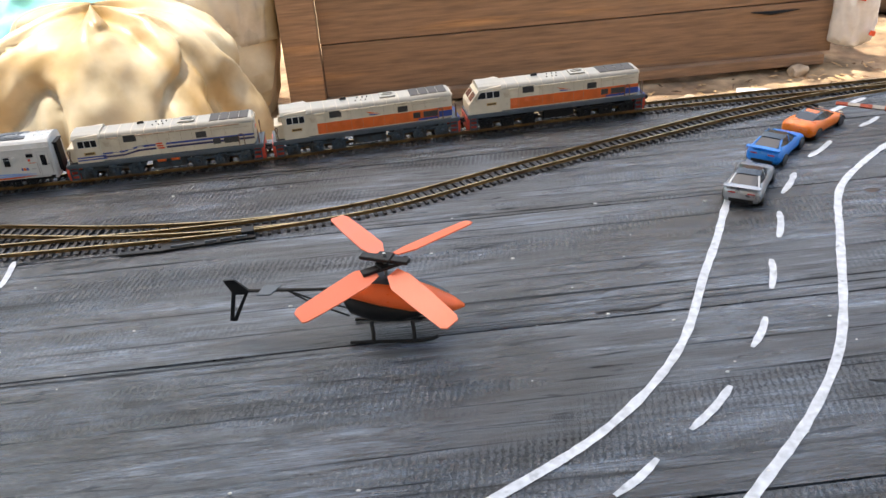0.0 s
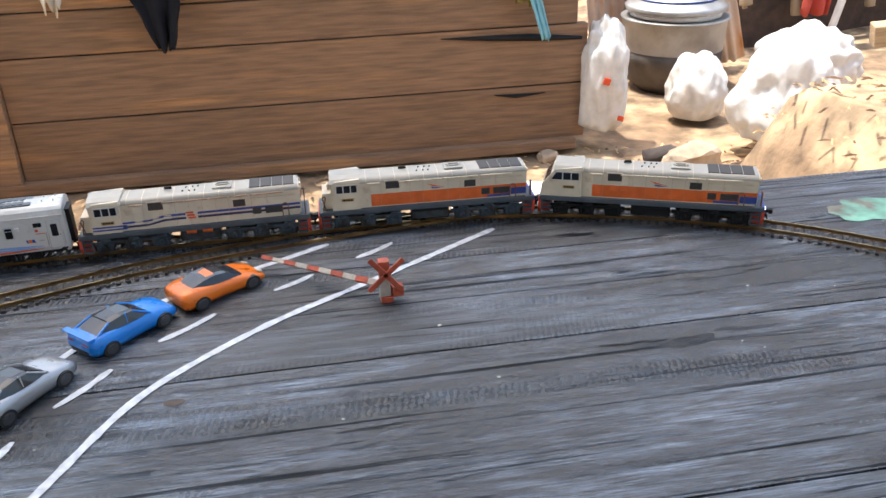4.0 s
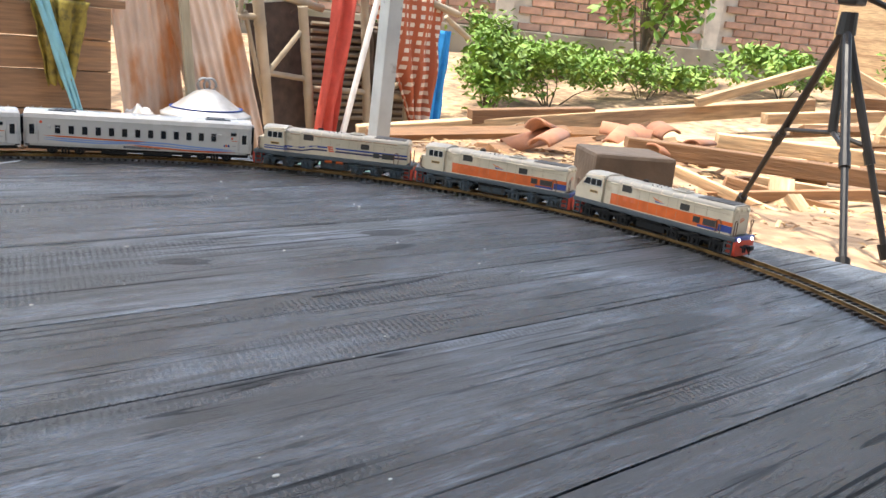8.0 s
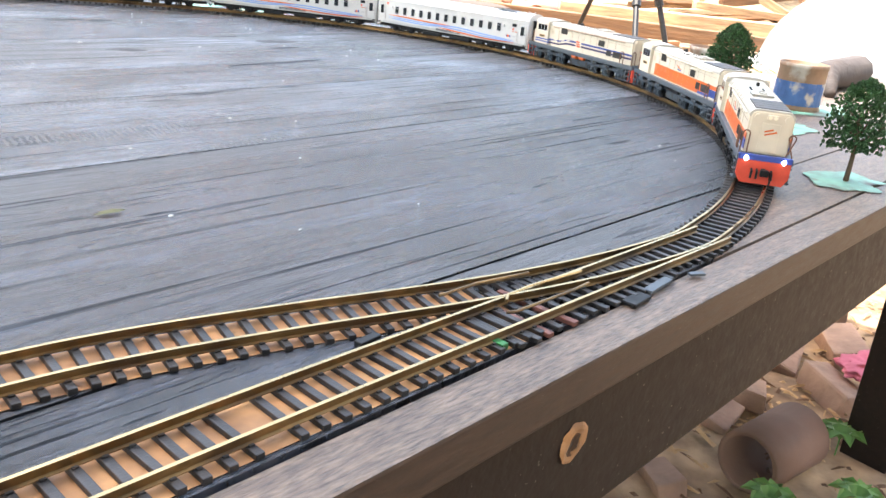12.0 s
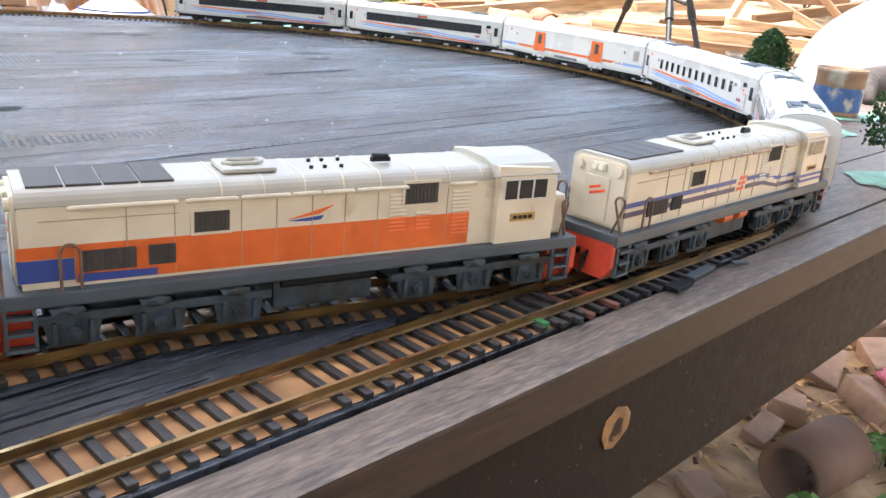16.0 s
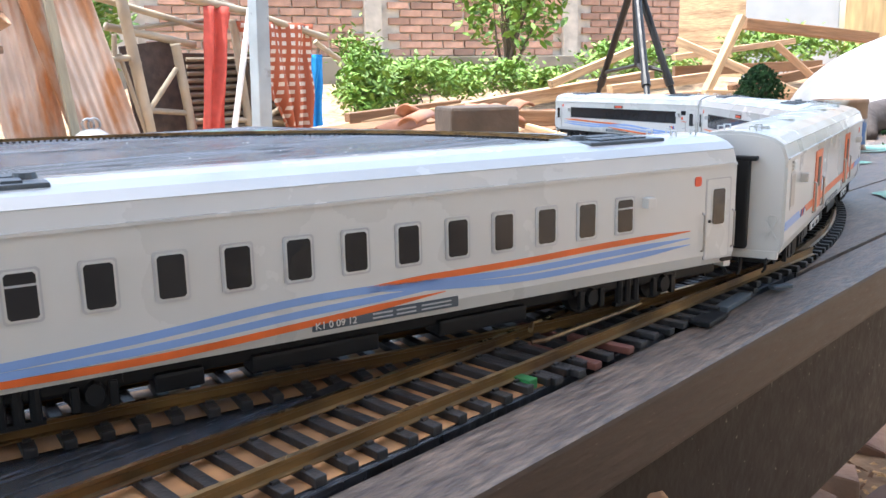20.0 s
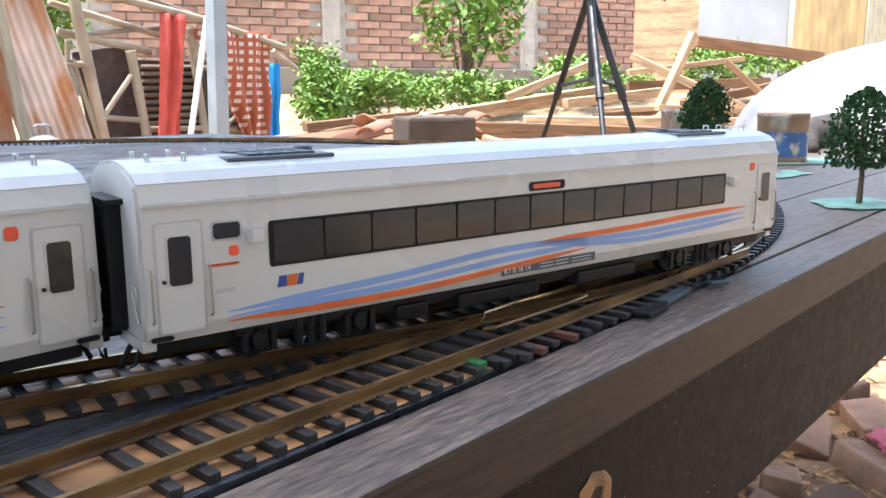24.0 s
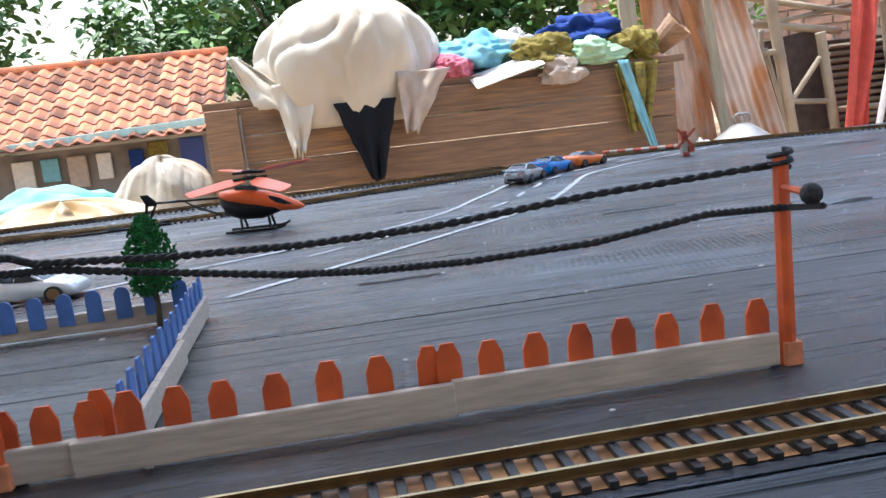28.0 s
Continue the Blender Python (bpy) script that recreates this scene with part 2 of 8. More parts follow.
    v = math2('MULTIPLY', math2('MULTIPLY', c1, c2), c3)
    sc = nt.nodes.new("ShaderNodeVectorMath")
    sc.operation = 'SCALE'
    sc.inputs[0].default_value = (0.016, 0.019, 0.026) if planed else (0.038, 0.047, 0.060)
    L.new(v, sc.inputs["Scale"])
    L.new(sc.outputs[0], b.inputs["Base Color"])
    ro = math2('ADD', math2('ADD', rng(wet, 0.38, 0.62, 0.05, 0.36), rng(streak, 0.36, 0.64, 0.14, 0.0)), math2('ADD', rng(fine, 0.3, 0.7, -0.06, 0.08), math2('MULTIPLY', math2('MAXIMUM', open_grain, sawh), 0.35)))
    L.new(ro, b.inputs["Roughness"])
    L.new(rng(math2('MAXIMUM', open_grain, math2('MULTIPLY', sawh, 0.7)), 0.0, 1.0, 1.0, 0.15), b.inputs["Specular IOR Level"])
    h = math2('ADD', math2('ADD', math2('MULTIPLY', grain, 0.7), math2('ADD', math2('MULTIPLY', streak, 1.3), math2('MULTIPLY', heart, -0.5))), math2('ADD', math2('MULTIPLY', fine, 0.35), math2('MULTIPLY', math2('ADD', sawh, open_grain), -0.6)))
    bp = nt.nodes.new("ShaderNodeBump")
    bp.inputs["Strength"].default_value = 0.5
    bp.inputs["Distance"].default_value = 0.003
    L.new(h, bp.inputs["Height"])
    L.new(bp.outputs[0], b.inputs["Normal"])
    return m


def glow(name, color, power):
    m = mat(name, color, 0.3)
    b = m.node_tree.nodes["Principled BSDF"]
    b.inputs["Emission Color"].default_value = (*color, 1)
    b.inputs["Emission Strength"].default_value = power
    return m


M_BOARD = black_wood()
M_PLANED = black_wood("planed_black_wood", True)
M_RAWWOOD = mat("bare_brown_wood", (0.145, 0.107, 0.080), 0.5, var=0.6, scale=170, stretch=(1, 5, 5), bump=0.0012, bscale=220, color2=(0.085, 0.062, 0.048), mix_scale=45, mix_lo=0.42, mix_hi=0.7, spec=0.5)
# bare wood for the board's front, with its shade put into the brown
M_EDGEFACE = mat("shaded_brown_edge", (0.040, 0.026, 0.019), 0.6, var=0.4, scale=60, stretch=(1, 6, 6), bump=0.0005, bscale=90, color2=(0.14, 0.12, 0.105), mix_scale=300, mix_lo=0.70, mix_hi=0.78, spec=0.3)
M_BEAM = mat("dark_stained_beam", (0.016, 0.011, 0.009), 0.7, var=0.3, scale=160, bump=0.0004, bscale=300, color2=(0.15, 0.13, 0.115), mix_scale=420, mix_lo=0.69, mix_hi=0.76, spec=0.2)
M_TANSTRIP = mat("tan_unpainted_wood", (0.29, 0.145, 0.06), 0.7, var=0.4, scale=60, color2=(0.45, 0.24, 0.1), mix_scale=25)
M_RAIL = mat("brass_rail", (0.23, 0.14, 0.055), 0.42, 0.75, var=0.3, scale=120, color2=(0.1, 0.06, 0.03), mix_scale=60)
M_RAILTOP = mat("worn_rail_head", (0.42, 0.3, 0.15), 0.3, 1.0, var=0.2, scale=100)
M_SLEEPER = mat("black_plastic_sleeper", (0.022, 0.02, 0.02), 0.5, var=0.35, scale=300, bump=0.0003, bscale=900, stretch=(1, 1, 1), objvar=0.3)
M_SLEEPER_G = mat("green_painted_sleeper", (0.02, 0.16, 0.04), 0.5)
M_SLEEPER_R = mat("rust_red_sleeper", (0.13, 0.045, 0.03), 0.6)
M_WHITELINE = mat("white_road_paint", (0.5, 0.53, 0.57), 0.6, var=0.25, scale=180, color2=(0.25, 0.27, 0.3), mix_scale=140, mix_lo=0.6, mix_hi=0.75)
M_EARTH = mat("sunlit_earth_with_sawdust", (0.27, 0.18, 0.11), 0.95, var=0.45, scale=20, color2=(0.42, 0.30, 0.18), mix_scale=5, bump=0.02, bscale=18)
M_CREAM = mat("cream_enamel", (0.60, 0.53, 0.41), 0.4, var=0.10, scale=70, color2=(0.34, 0.24, 0.15), mix_scale=90, mix_lo=0.62, mix_hi=0.82)
M_ORANGE = mat("orange_enamel", (0.62, 0.12, 0.02), 0.42, var=0.16, scale=110, color2=(0.38, 0.09, 0.03), mix_scale=70, mix_lo=0.62, mix_hi=0.8)
M_DARKBLUE = mat("navy_enamel", (0.035, 0.03, 0.09), 0.42, var=0.1, scale=90)
M_VANPANE = mat("frosted_pane", (0.3, 0.28, 0.26), 0.35, var=0.1)
M_BLUE = mat("blue_enamel", (0.03, 0.06, 0.26), 0.42, var=0.1, scale=90)
M_SKYBLUE = mat("pale_blue_stripe", (0.2, 0.32, 0.6), 0.4, var=0.06)
M_WHITE = mat("white_enamel", (0.54, 0.54, 0.525), 0.30, var=0.03, scale=30, coat=0.2)
M_ROOF = mat("silver_grey_roof", (0.48, 0.50, 0.50), 0.25, var=0.06, scale=40, coat=0.15)
M_CREAMROOF = mat("grey_cream_roof", (0.38, 0.36, 0.31), 0.4, var=0.08, scale=80)
M_GREYFRAME = mat("slate_grey_frame", (0.06, 0.075, 0.09), 0.5, var=0.15, scale=100)
M_GREYBOGIE = mat("blue_grey_bogie", (0.034, 0.050, 0.066), 0.6, var=0.45, scale=260, color2=(0.02, 0.018, 0.016), mix_scale=120)
M_BLACK = mat("black_plastic", (0.008, 0.008, 0.009), 0.5, var=0.2, scale=100, spec=0.25)
M_DARKGLASS = mat("dark_window", (0.012, 0.014, 0.018), 0.12, var=0.1)
M_GRILLE = mat("dark_grille", (0.05, 0.045, 0.042), 0.6, var=0.3, scale=600, stretch=(1, 1, 1))
M_REDBEAM = mat("red_buffer_beam", (0.55, 0.06, 0.03), 0.45, var=0.15, scale=150)
M_STEEL = mat("bare_steel_wire", (0.4, 0.38, 0.35), 0.35, 0.9)
M_LINE = mat("panel_line", (0.36, 0.28, 0.19), 0.6)
M_RUSTRAIL = mat("rust_brown_wire", (0.16, 0.09, 0.06), 0.5, 0.3, var=0.3, scale=300)
M_LEDGE = mat("dirty_cream_ledge", (0.36, 0.25, 0.17), 0.5, var=0.3, scale=200)
M_GREYRIM = mat("grey_window_frame", (0.42, 0.42, 0.43), 0.4)
M_LAMP = glow("white_headlight", (0.8, 0.85, 1.0), 6.0)
M_LAMPOFF = mat("clear_lamp", (0.7, 0.65, 0.5), 0.2)
M_REDSIGN = mat("red_label", (0.75, 0.09, 0.03), 0.4)
M_BRASSPLATE = mat("brass_plate", (0.4, 0.26, 0.1), 0.4, 0.4)
M_GREYBAR = mat("grey_marking", (0.36, 0.37, 0.38), 0.5)
M_CHEST = mat("weathered_brown_planks", (0.27, 0.165, 0.10), 0.6, var=0.3, scale=12, stretch=(1, 6, 14), color2=(0.46, 0.25, 0.11), mix_scale=2.0, mix_lo=0.56, mix_hi=0.72, bump=0.003, bscale=30, objvar=0.2)

# ---- the model table ----
X0, X1, Y0, Y1 = -1.05, 1.27, -0.203, 0.857
SEAMS = (-0.1835, -0.128, 0.074, 0.221, 0.327, 0.483, 0.638, 0.765, Y1)
LOOP_C, LOOP_R = (0.76, 0.335), 0.505


def arc_x(y, r):
    d = r * r - (y - LOOP_C[1]) ** 2
    return LOOP_C[0] + math.sqrt(d) if d > 0 else 0.80


def slab(bm, left, right, z0, z1):
    """A slab between two edges of (x, y) points that run along y."""
    n = len(left)
    top = [[bm.verts.new((*p, z)) for p in left] + [bm.verts.new((*p, z)) for p in reversed(right)] for z in (z1, z0)]
    bm.faces.new(top[0])
    bm.faces.new(top[1][::-1])
    m = 2 * n
    for i in range(m):
        bm.faces.new((top[0][i], top[1][i], top[1][(i + 1) % m], top[0][(i + 1) % m]))
    bmesh.ops.recalc_face_normals(bm, faces=bm.faces[:])


table = thing("model_table", "large black-painted plank table that carries a model railway", "table")
for a, b in zip(SEAMS, SEAMS[1:]):
    ys = [a + 0.0008 + (b - a - 0.0016) * i / 8 for i in range(9)]
    bm = bmesh.new()
    right = [(arc_x(y, 0.519) if y < 0.10 else X1 + 0.085 * max(0, (0.85 - y)) / 0.55 * (1 if y < 0.85 else 0), y) for y in ys]
    slab(bm, [(X0, y) for y in ys], right, -0.02, 0.0)
    part("plank", bm, M_PLANED if a < -0.1 else M_BOARD, table, "smooth black-painted plank" if a < -0.1 else "black-painted plank with saw marks")
    if b < 0.12:
        bm = bmesh.new()
        slab(bm, [(x + 0.0008, y) for x, y in right], [(1.75, y) for y in ys], -0.02, -0.0003)
        part("plank", bm, M_RAWWOOD, table, "bare brown plank")
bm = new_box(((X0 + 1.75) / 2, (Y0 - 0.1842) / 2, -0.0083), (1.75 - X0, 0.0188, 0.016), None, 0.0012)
# the front face takes the brown that has shade painted in
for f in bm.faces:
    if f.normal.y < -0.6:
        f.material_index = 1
part("edge_board", bm, [M_RAWWOOD, M_EDGEFACE], table, "bare brown edge board with a rubbed arris, its front shaded darker by colour")
bm = new_box(((X0 + 1.75) / 2, Y0 + 0.0165, -0.047), (1.75 - X0, 0.019, 0.061), None, 0.0012)
part("apron_board", bm, M_BEAM, table, "dark stained apron board")
bm = bmesh.new()
lathe(bm, [(0.0082, 0.0), (0.0070, 0.0005), (0.0054, 0.0006), (0.0040, 0.0004), (0.0034, -0.0006)], 32)
bumpy(bm, 0.0012, 200)
hole = Matrix.Translation((0.676, Y0 + 0.0067, -0.0385)) @ Matrix.Rotation(radians(90), 4, 'X')
bmesh.ops.transform(bm, matrix=hole, verts=bm.verts[:])
knot_rim = part("knot_hole", bm, M_TANSTRIP, table, "chipped knot hole of raw orange wood")
bm = bmesh.new()
lathe(bm, [(0.0054, 0.0002), (0.003, 0.0001), (0.0004, 0.0)], 14)
bumpy(bm, 0.001, 300)
bmesh.ops.transform(bm, matrix=hole, verts=bm.verts[:])
part("hole_bottom", bm, mat("dark_hole_wood", (0.05, 0.025, 0.012), 0.9, var=0.5, scale=200), knot_rim, "dark bottom of the hole")
for x in (-0.9, 1.40, 1.70):
    for y in (-0.165, 0.8):
        if x > 1.3 and y > 0:
            continue
        part("leg", new_box((x, y, -0.2), (0.05, 0.05, 0.36), None, 0.002), M_BEAM, table)


# ---- model track ----
def spline(pts, step=0.004):
    """A smooth line through points, sampled evenly enough."""
    P = [Vector((*p, 0)) for p in pts]
    P = [2 * P[0] - P[1]] + P + [2 * P[-1] - P[-2]]
    out = []
    for i in range(1, len(P) - 2):
        n = max(2, int((P[i + 1] - P[i]).length / step))
        for k in range(n):
            t = k / n
            a, b, c, d = P[i - 1], P[i], P[i + 1], P[i + 2]
            # spaced by chord length, so that long and short spans join without a wiggle
            m1 = (c - a) / max((c - b).length + (b - a).length, 1e-6) * (c - b).length
            m2 = (d - b) / max((d - c).length + (c - b).length, 1e-6) * (c - b).length
            h = t * t
            q = h * t
            out.append((2 * q - 3 * h + 1) * b + (q - 2 * h + t) * m1 + (-2 * q + 3 * h) * c + (q - h) * m2)
    out.append(P[-2])
    return out


def arc(c, r, a0, a1, n):
    return [(c[0] + r * math.cos(radians(a0 + (a1 - a0) * i / n)), c[1] + r * math.sin(radians(a0 + (a1 - a0) * i / n))) for i in range(n + 1)]


LEFT_C, LEFT_R = (-0.42, 0.343), 0.452
MAIN = spline(arc(LEFT_C, LEFT_R, 270, 90, 24)
              + [(-0.2, 0.7955), (-0.08, 0.797), (0.1, 0.806), (0.28, 0.824), (0.45, 0.8365), (0.6, 0.8395)]
              + arc(LOOP_C, LOOP_R, 90, -86, 40)
              + [(0.73, -0.1625), (0.672, -0.1500), (0.600, -0.1282), (0.5475, -0.1148), (0.508, -0.1100), (0.46, -0.1085), (0.40, -0.1082), (0.3, -0.1085), (0.0, -0.109), (-0.3, -0.109), (-0.42, -0.109)])
BRANCH = spline([(0.82, -0.1705), (0.74, -0.1695), (0.66, -0.1685), (0.571, -0.1672), (0.4, -0.167), (-0.6, -0.166)])
SIDING = spline([(0.80, 0.8385), (0.70, 0.8265), (0.55, 0.7975), (0.445, 0.764), (0.305, 0.715), (0.203, 0.677), (0.115, 0.661), (0.03, 0.6565), (-0.11, 0.659), (-0.7, 0.659)])
SPUR = spline([(0.125, 0.6625), (0.06, 0.6625), (-0.03, 0.6735), (-0.13, 0.697), (-0.3, 0.732), (-0.7, 0.735)])


def lengths(line):
    s = [0.0]
    for a, b in zip(line, line[1:]):
        s.append(s[-1] + (b - a).length)
    return s


S_MAIN = np.array(lengths(MAIN))
XY_MAIN = np.array([(p.x, p.y) for p in MAIN])
TOTAL = float(S_MAIN[-1])


def on_main(s):
    s = s % TOTAL
    return Vector((float(np.interp(s, S_MAIN, XY_MAIN[:, 0])), float(np.interp(s, S_MAIN, XY_MAIN[:, 1])), 0))


def rail(line, side, drop, name, parent):
    """One rail: foot, web and head, swept along a line."""
    prof = [(-0.0011, 0.0021), (0.0011, 0.0021), (0.0011, 0.0024), (0.0003, 0.0027), (0.0003, 0.0041), (0.0006, 0.0043), (0.0006, 0.005), (-0.0006, 0.005), (-0.0006, 0.0043), (-0.0003, 0.0041), (-0.0003, 0.0027), (-0.0011, 0.0024)]
    bm = bmesh.new()
    rings = []
    for i in range(0, len(line), 1):
        t = (line[min(i + 1, len(line) - 1)] - line[max(i - 1, 0)]).normalized()
        nrm = Vector((-t.y, t.x, 0))
        p = line[i] + nrm * (side * 0.0087)
        rings.append([p + nrm * u + Vector((0, 0, z - drop)) for u, z in prof])
    loft(bm, rings)
    for f in bm.faces:
        if f.normal.z > 0.9 and f.calc_center_median().z > 0.0046 - drop:
            f.material_index = 1
    return part(name, bm, [M_RAIL, M_RAILTOP], parent)


def sleeper_mesh():
    bm = bmesh.new()
    box(bm, (0, 0, 0.0011), (0.0026, 0.0285, 0.0020), None, 0.0003)
    for y in (-0.0087, 0.0087):
        for d in (-0.0017, 0.0017):
            box(bm, (0, y + d, 0.0023), (0.0015, 0.0008, 0.0007))
    return mesh_of("sleeper", bm, M_SLEEPER)


SLEEPER = sleeper_mesh()
SPECIAL = {}


def lay(name, label, line, drop=0.0, near=None, skip=None, lift=0.0):
    """A track: two rails on cross sleepers. near(p): those that stay single pieces."""
    tr = thing(name, label, "model track", "model railway tracks")
    rail(line, 1, drop, "rail", tr)
    rail(line, -1, drop, "rail", tr)
    s = np.array(lengths(line))
    xs = np.array([(p.x, p.y) for p in line])
    n = int(s[-1] / 0.0071)
    rest = bmesh.new()
    count = 0
    for i in range(n):
        d = (i + 0.5) * s[-1] / n
        p = (float(np.interp(d, s, xs[:, 0])), float(np.interp(d, s, xs[:, 1])))
        if skip is not None and skip(p):
            continue
        q = (float(np.interp(d + 0.002, s, xs[:, 0])), float(np.interp(d + 0.002, s, xs[:, 1])))
        ang = math.atan2(q[1] - p[1], q[0] - p[0]) + random.uniform(-0.03, 0.03)
        m = Matrix.Translation((p[0], p[1], random.uniform(-0.0001, 0.0001) - drop + lift)) @ Matrix.Rotation(ang, 4, 'Z')
        if near is not None and near(p) and count < 290:
            share("sleeper", SLEEPER, tr, m)
            count += 1
        else:
            vs = box(rest, (0, 0, 0.0011), (0.0026, 0.0285, 0.0020))
            bmesh.ops.transform(rest, matrix=m, verts=vs)
    if len(rest.verts):
        tagged(part("sleeper", rest, M_SLEEPER, tr), kind="stuff")
    else:
        rest.free()
    return tr


main_track = lay("main_track", "brass model rails on black plastic sleepers, an oval loop", MAIN, 0.0, lambda p: p[1] < 0.02 and p[0] > 0.18)
branch_track = lay("branch_track", "brass model rails of a turnout branch along the table edge", BRANCH, 0.00012, lambda p: p[0] > 0.3, lambda p: p[0] > 0.67 or abs(p[0] - 0.5585) < 0.0042)
siding_track = lay("siding_track", "brass model rails of a passing siding near the back", SIDING, 0.00012, None, lambda p: p[0] > 0.63)
spur_track = lay("spur_track", "brass model rails of a second siding", SPUR, 0.0002, None, lambda p: p[0] > 0.03)

# turnout pieces at the front
turnout = thing("turnout_fittings", "frog, check rails and throw bar of a model turnout", "track part")
bm = bmesh.new()
tube(bm, [(0.672, -0.1625, 0.0045), (0.676, -0.1600, 0.0047), (0.690, -0.1595, 0.0047), (0.72, -0.1620, 0.0047)], 0.0007, 6)
part("wing_rail", bm, M_RAILTOP, turnout, "polished bent wing rail")
bm = bmesh.new()
tube(bm, [(0.664, -0.1690, 0.0046), (0.667, -0.1706, 0.0047), (0.70, -0.1715, 0.0047), (0.712, -0.171, 0.0047)], 0.0006, 6)
part("check_rail", bm, M_RAIL, turnout)
bm = bmesh.new()
tube(bm, [(0.655, -0.1455, 0.0046), (0.675, -0.1462, 0.0047), (0.70, -0.151, 0.0047)], 0.0006, 6)
part("check_rail", bm, M_RAIL, turnout)
for i, x in enumerate((0.655, 0.662, 0.669, 0.676, 0.683, 0.69, 0.697, 0.704, 0.711, 0.718, 0.725, 0.732, 0.739, 0.746, 0.753, 0.76)):
    bm = new_box((x, -0.1645 - (0.0035 if i % 3 else 0.0025), 0.001), (0.0028, 0.0345, 0.0018), Matrix.Rotation(random.uniform(-0.04, 0.04), 4, 'Z'), 0.0003)
    part("long_sleeper", bm, M_SLEEPER_R if i in (2, 4) else M_SLEEPER, turnout)
part("long_sleeper", new_box((0.648, -0.178, 0.0015), (0.0031, 0.0075, 0.0024), None, 0.0003), M_SLEEPER_G, turnout, "green-painted sleeper end")
part("throw_plate", new_box((0.722, -0.1868, 0.001), (0.0135, 0.006, 0.0014), Matrix.Rotation(0.06, 4, 'Z'), 0.0003), M_BLACK, turnout)
part("throw_plate", new_box((0.742, -0.1848, 0.0012), (0.02, 0.004, 0.0016), Matrix.Rotation(0.08, 4, 'Z'), 0.0003), M_GREYFRAME, turnout)
part("throw_bar", new_box((0.768, -0.1885, 0.0014), (0.0075, 0.003, 0.0012), Matrix.Rotation(-0.5, 4, 'Z'), 0.0004), M_GREYFRAME, turnout)
part("rail_joiner", new_box((0.615, -0.1525, 0.0018), (0.0095, 0.0032, 0.0026), Matrix.Rotation(0.1, 4, 'Z'), 0.0004), M_BLACK, turnout, "black plastic block beside the frog")

# bare strip left where the tracks kept the paint off
bm = bmesh.new()
for line, x_hi in ((MAIN, 0.68), (BRANCH, 0.67)):
    pts = [p for p in line if p.y < 0 and 0.1 < p.x < x_hi]
    vs = [[bm.verts.new((p.x, p.y + w, 0.0004 if line is MAIN else 0.0003)) for w in (0.0105, -0.0135)] for p in pts]
    for a, b in zip(vs, vs[1:]):
        bm.faces.new((a[0], a[1], b[1], b[0]))
bmesh.ops.recalc_face_normals(bm, faces=bm.faces[:])
tagged(solid("unpainted_strip", bm, M_TANSTRIP, "tan unpainted wood showing between the sleepers", "bare wood", "structure"))


# ---- painted road ----
def stroke(name, pts, w, label, group="", z=0.0006):
    line = spline(pts, 0.006)
    bm = bmesh.new()
    vs = []
    for i, p in enumerate(line):
        t = (line[min(i + 1, len(line) - 1)] - line[max(i - 1, 0)]).normalized()
        nrm = Vector((-t.y, t.x, 0))
        ww = w * (0.5 + 0.14 * noise.noise(Vector((p.x * 90, p.y * 90, 1.0))))
        if i in (0, len(line) - 1):
            ww *= 0.55
        vs.append([bm.verts.new(p + nrm * ww + Vector((0, 0, z))), bm.verts.new(p - nrm * ww + Vector((0, 0, z)))])
    for a, b in zip(vs, vs[1:]):
        bm.faces.new((a[0], a[1], b[1], b[0]))
    bmesh.ops.recalc_face_normals(bm, faces=bm.faces[:])
    return solid(name, bm, M_WHITELINE, label, "road marking", "structure", group)


stroke("road_edge_line", [(-0.05, 0.185), (0.1, 0.27), (0.241, 0.342), (0.309, 0.383), (0.367, 0.442), (0.415, 0.526), (0.436, 0.562), (0.473, 0.63), (0.508, 0.682), (0.535, 0.715), (0.57, 0.748), (0.646, 0.790), (0.685, 0.811)], 0.0056, "hand-painted white line at the road's edge", "road lines")
stroke("road_edge_line", [(0.2, 0.18), (0.3, 0.265), (0.362, 0.323), (0.418, 0.376), (0.465, 0.436), (0.526, 0.555), (0.556, 0.615), (0.58, 0.645), (0.638, 0.694), (0.697, 0.731), (0.822, 0.809)], 0.0056, "hand-painted white line at the road's edge", "road lines")
for a, b in (((0.298, 0.334), (0.326, 0.355)), ((0.350, 0.373), (0.384, 0.404)), ((0.410, 0.436), (0.431, 0.465)), ((0.448, 0.495), (0.464, 0.531)), ((0.482, 0.559), (0.500, 0.598)), ((0.515, 0.626), (0.542, 0.661)), ((0.567, 0.688), (0.602, 0.717)), ((0.642, 0.742), (0.671, 0.761)), ((0.705, 0.781), (0.736, 0.802)), ((0.245, 0.292), (0.272, 0.314)), ((-0.094, 0.604), (-0.097, 0.644))):
    mid = ((a[0] + b[0]) / 2 + 0.001, (a[1] + b[1]) / 2 - 0.001)
    stroke("road_dash", [a, mid, b], 0.0048, "short white dash painted by hand", "road dashes")

# ---- the train ----
def handrail(bm, x0, x1, y, z0, z1, r=0.00045, along=True):
    """An upside-down U of wire."""
    pts = []
    for i in range(9):
        a = math.pi * i / 8
        c, h = (x0 + x1) / 2, abs(x1 - x0) / 2
        pts.append((c - h * math.cos(a), z1 - h + h * math.sin(a)))
    pts = [(x0, z0)] + pts + [(x1, z0)]
    tube(bm, [(u, y, z) if along else (y, u, z) for u, z in pts], r, 6)


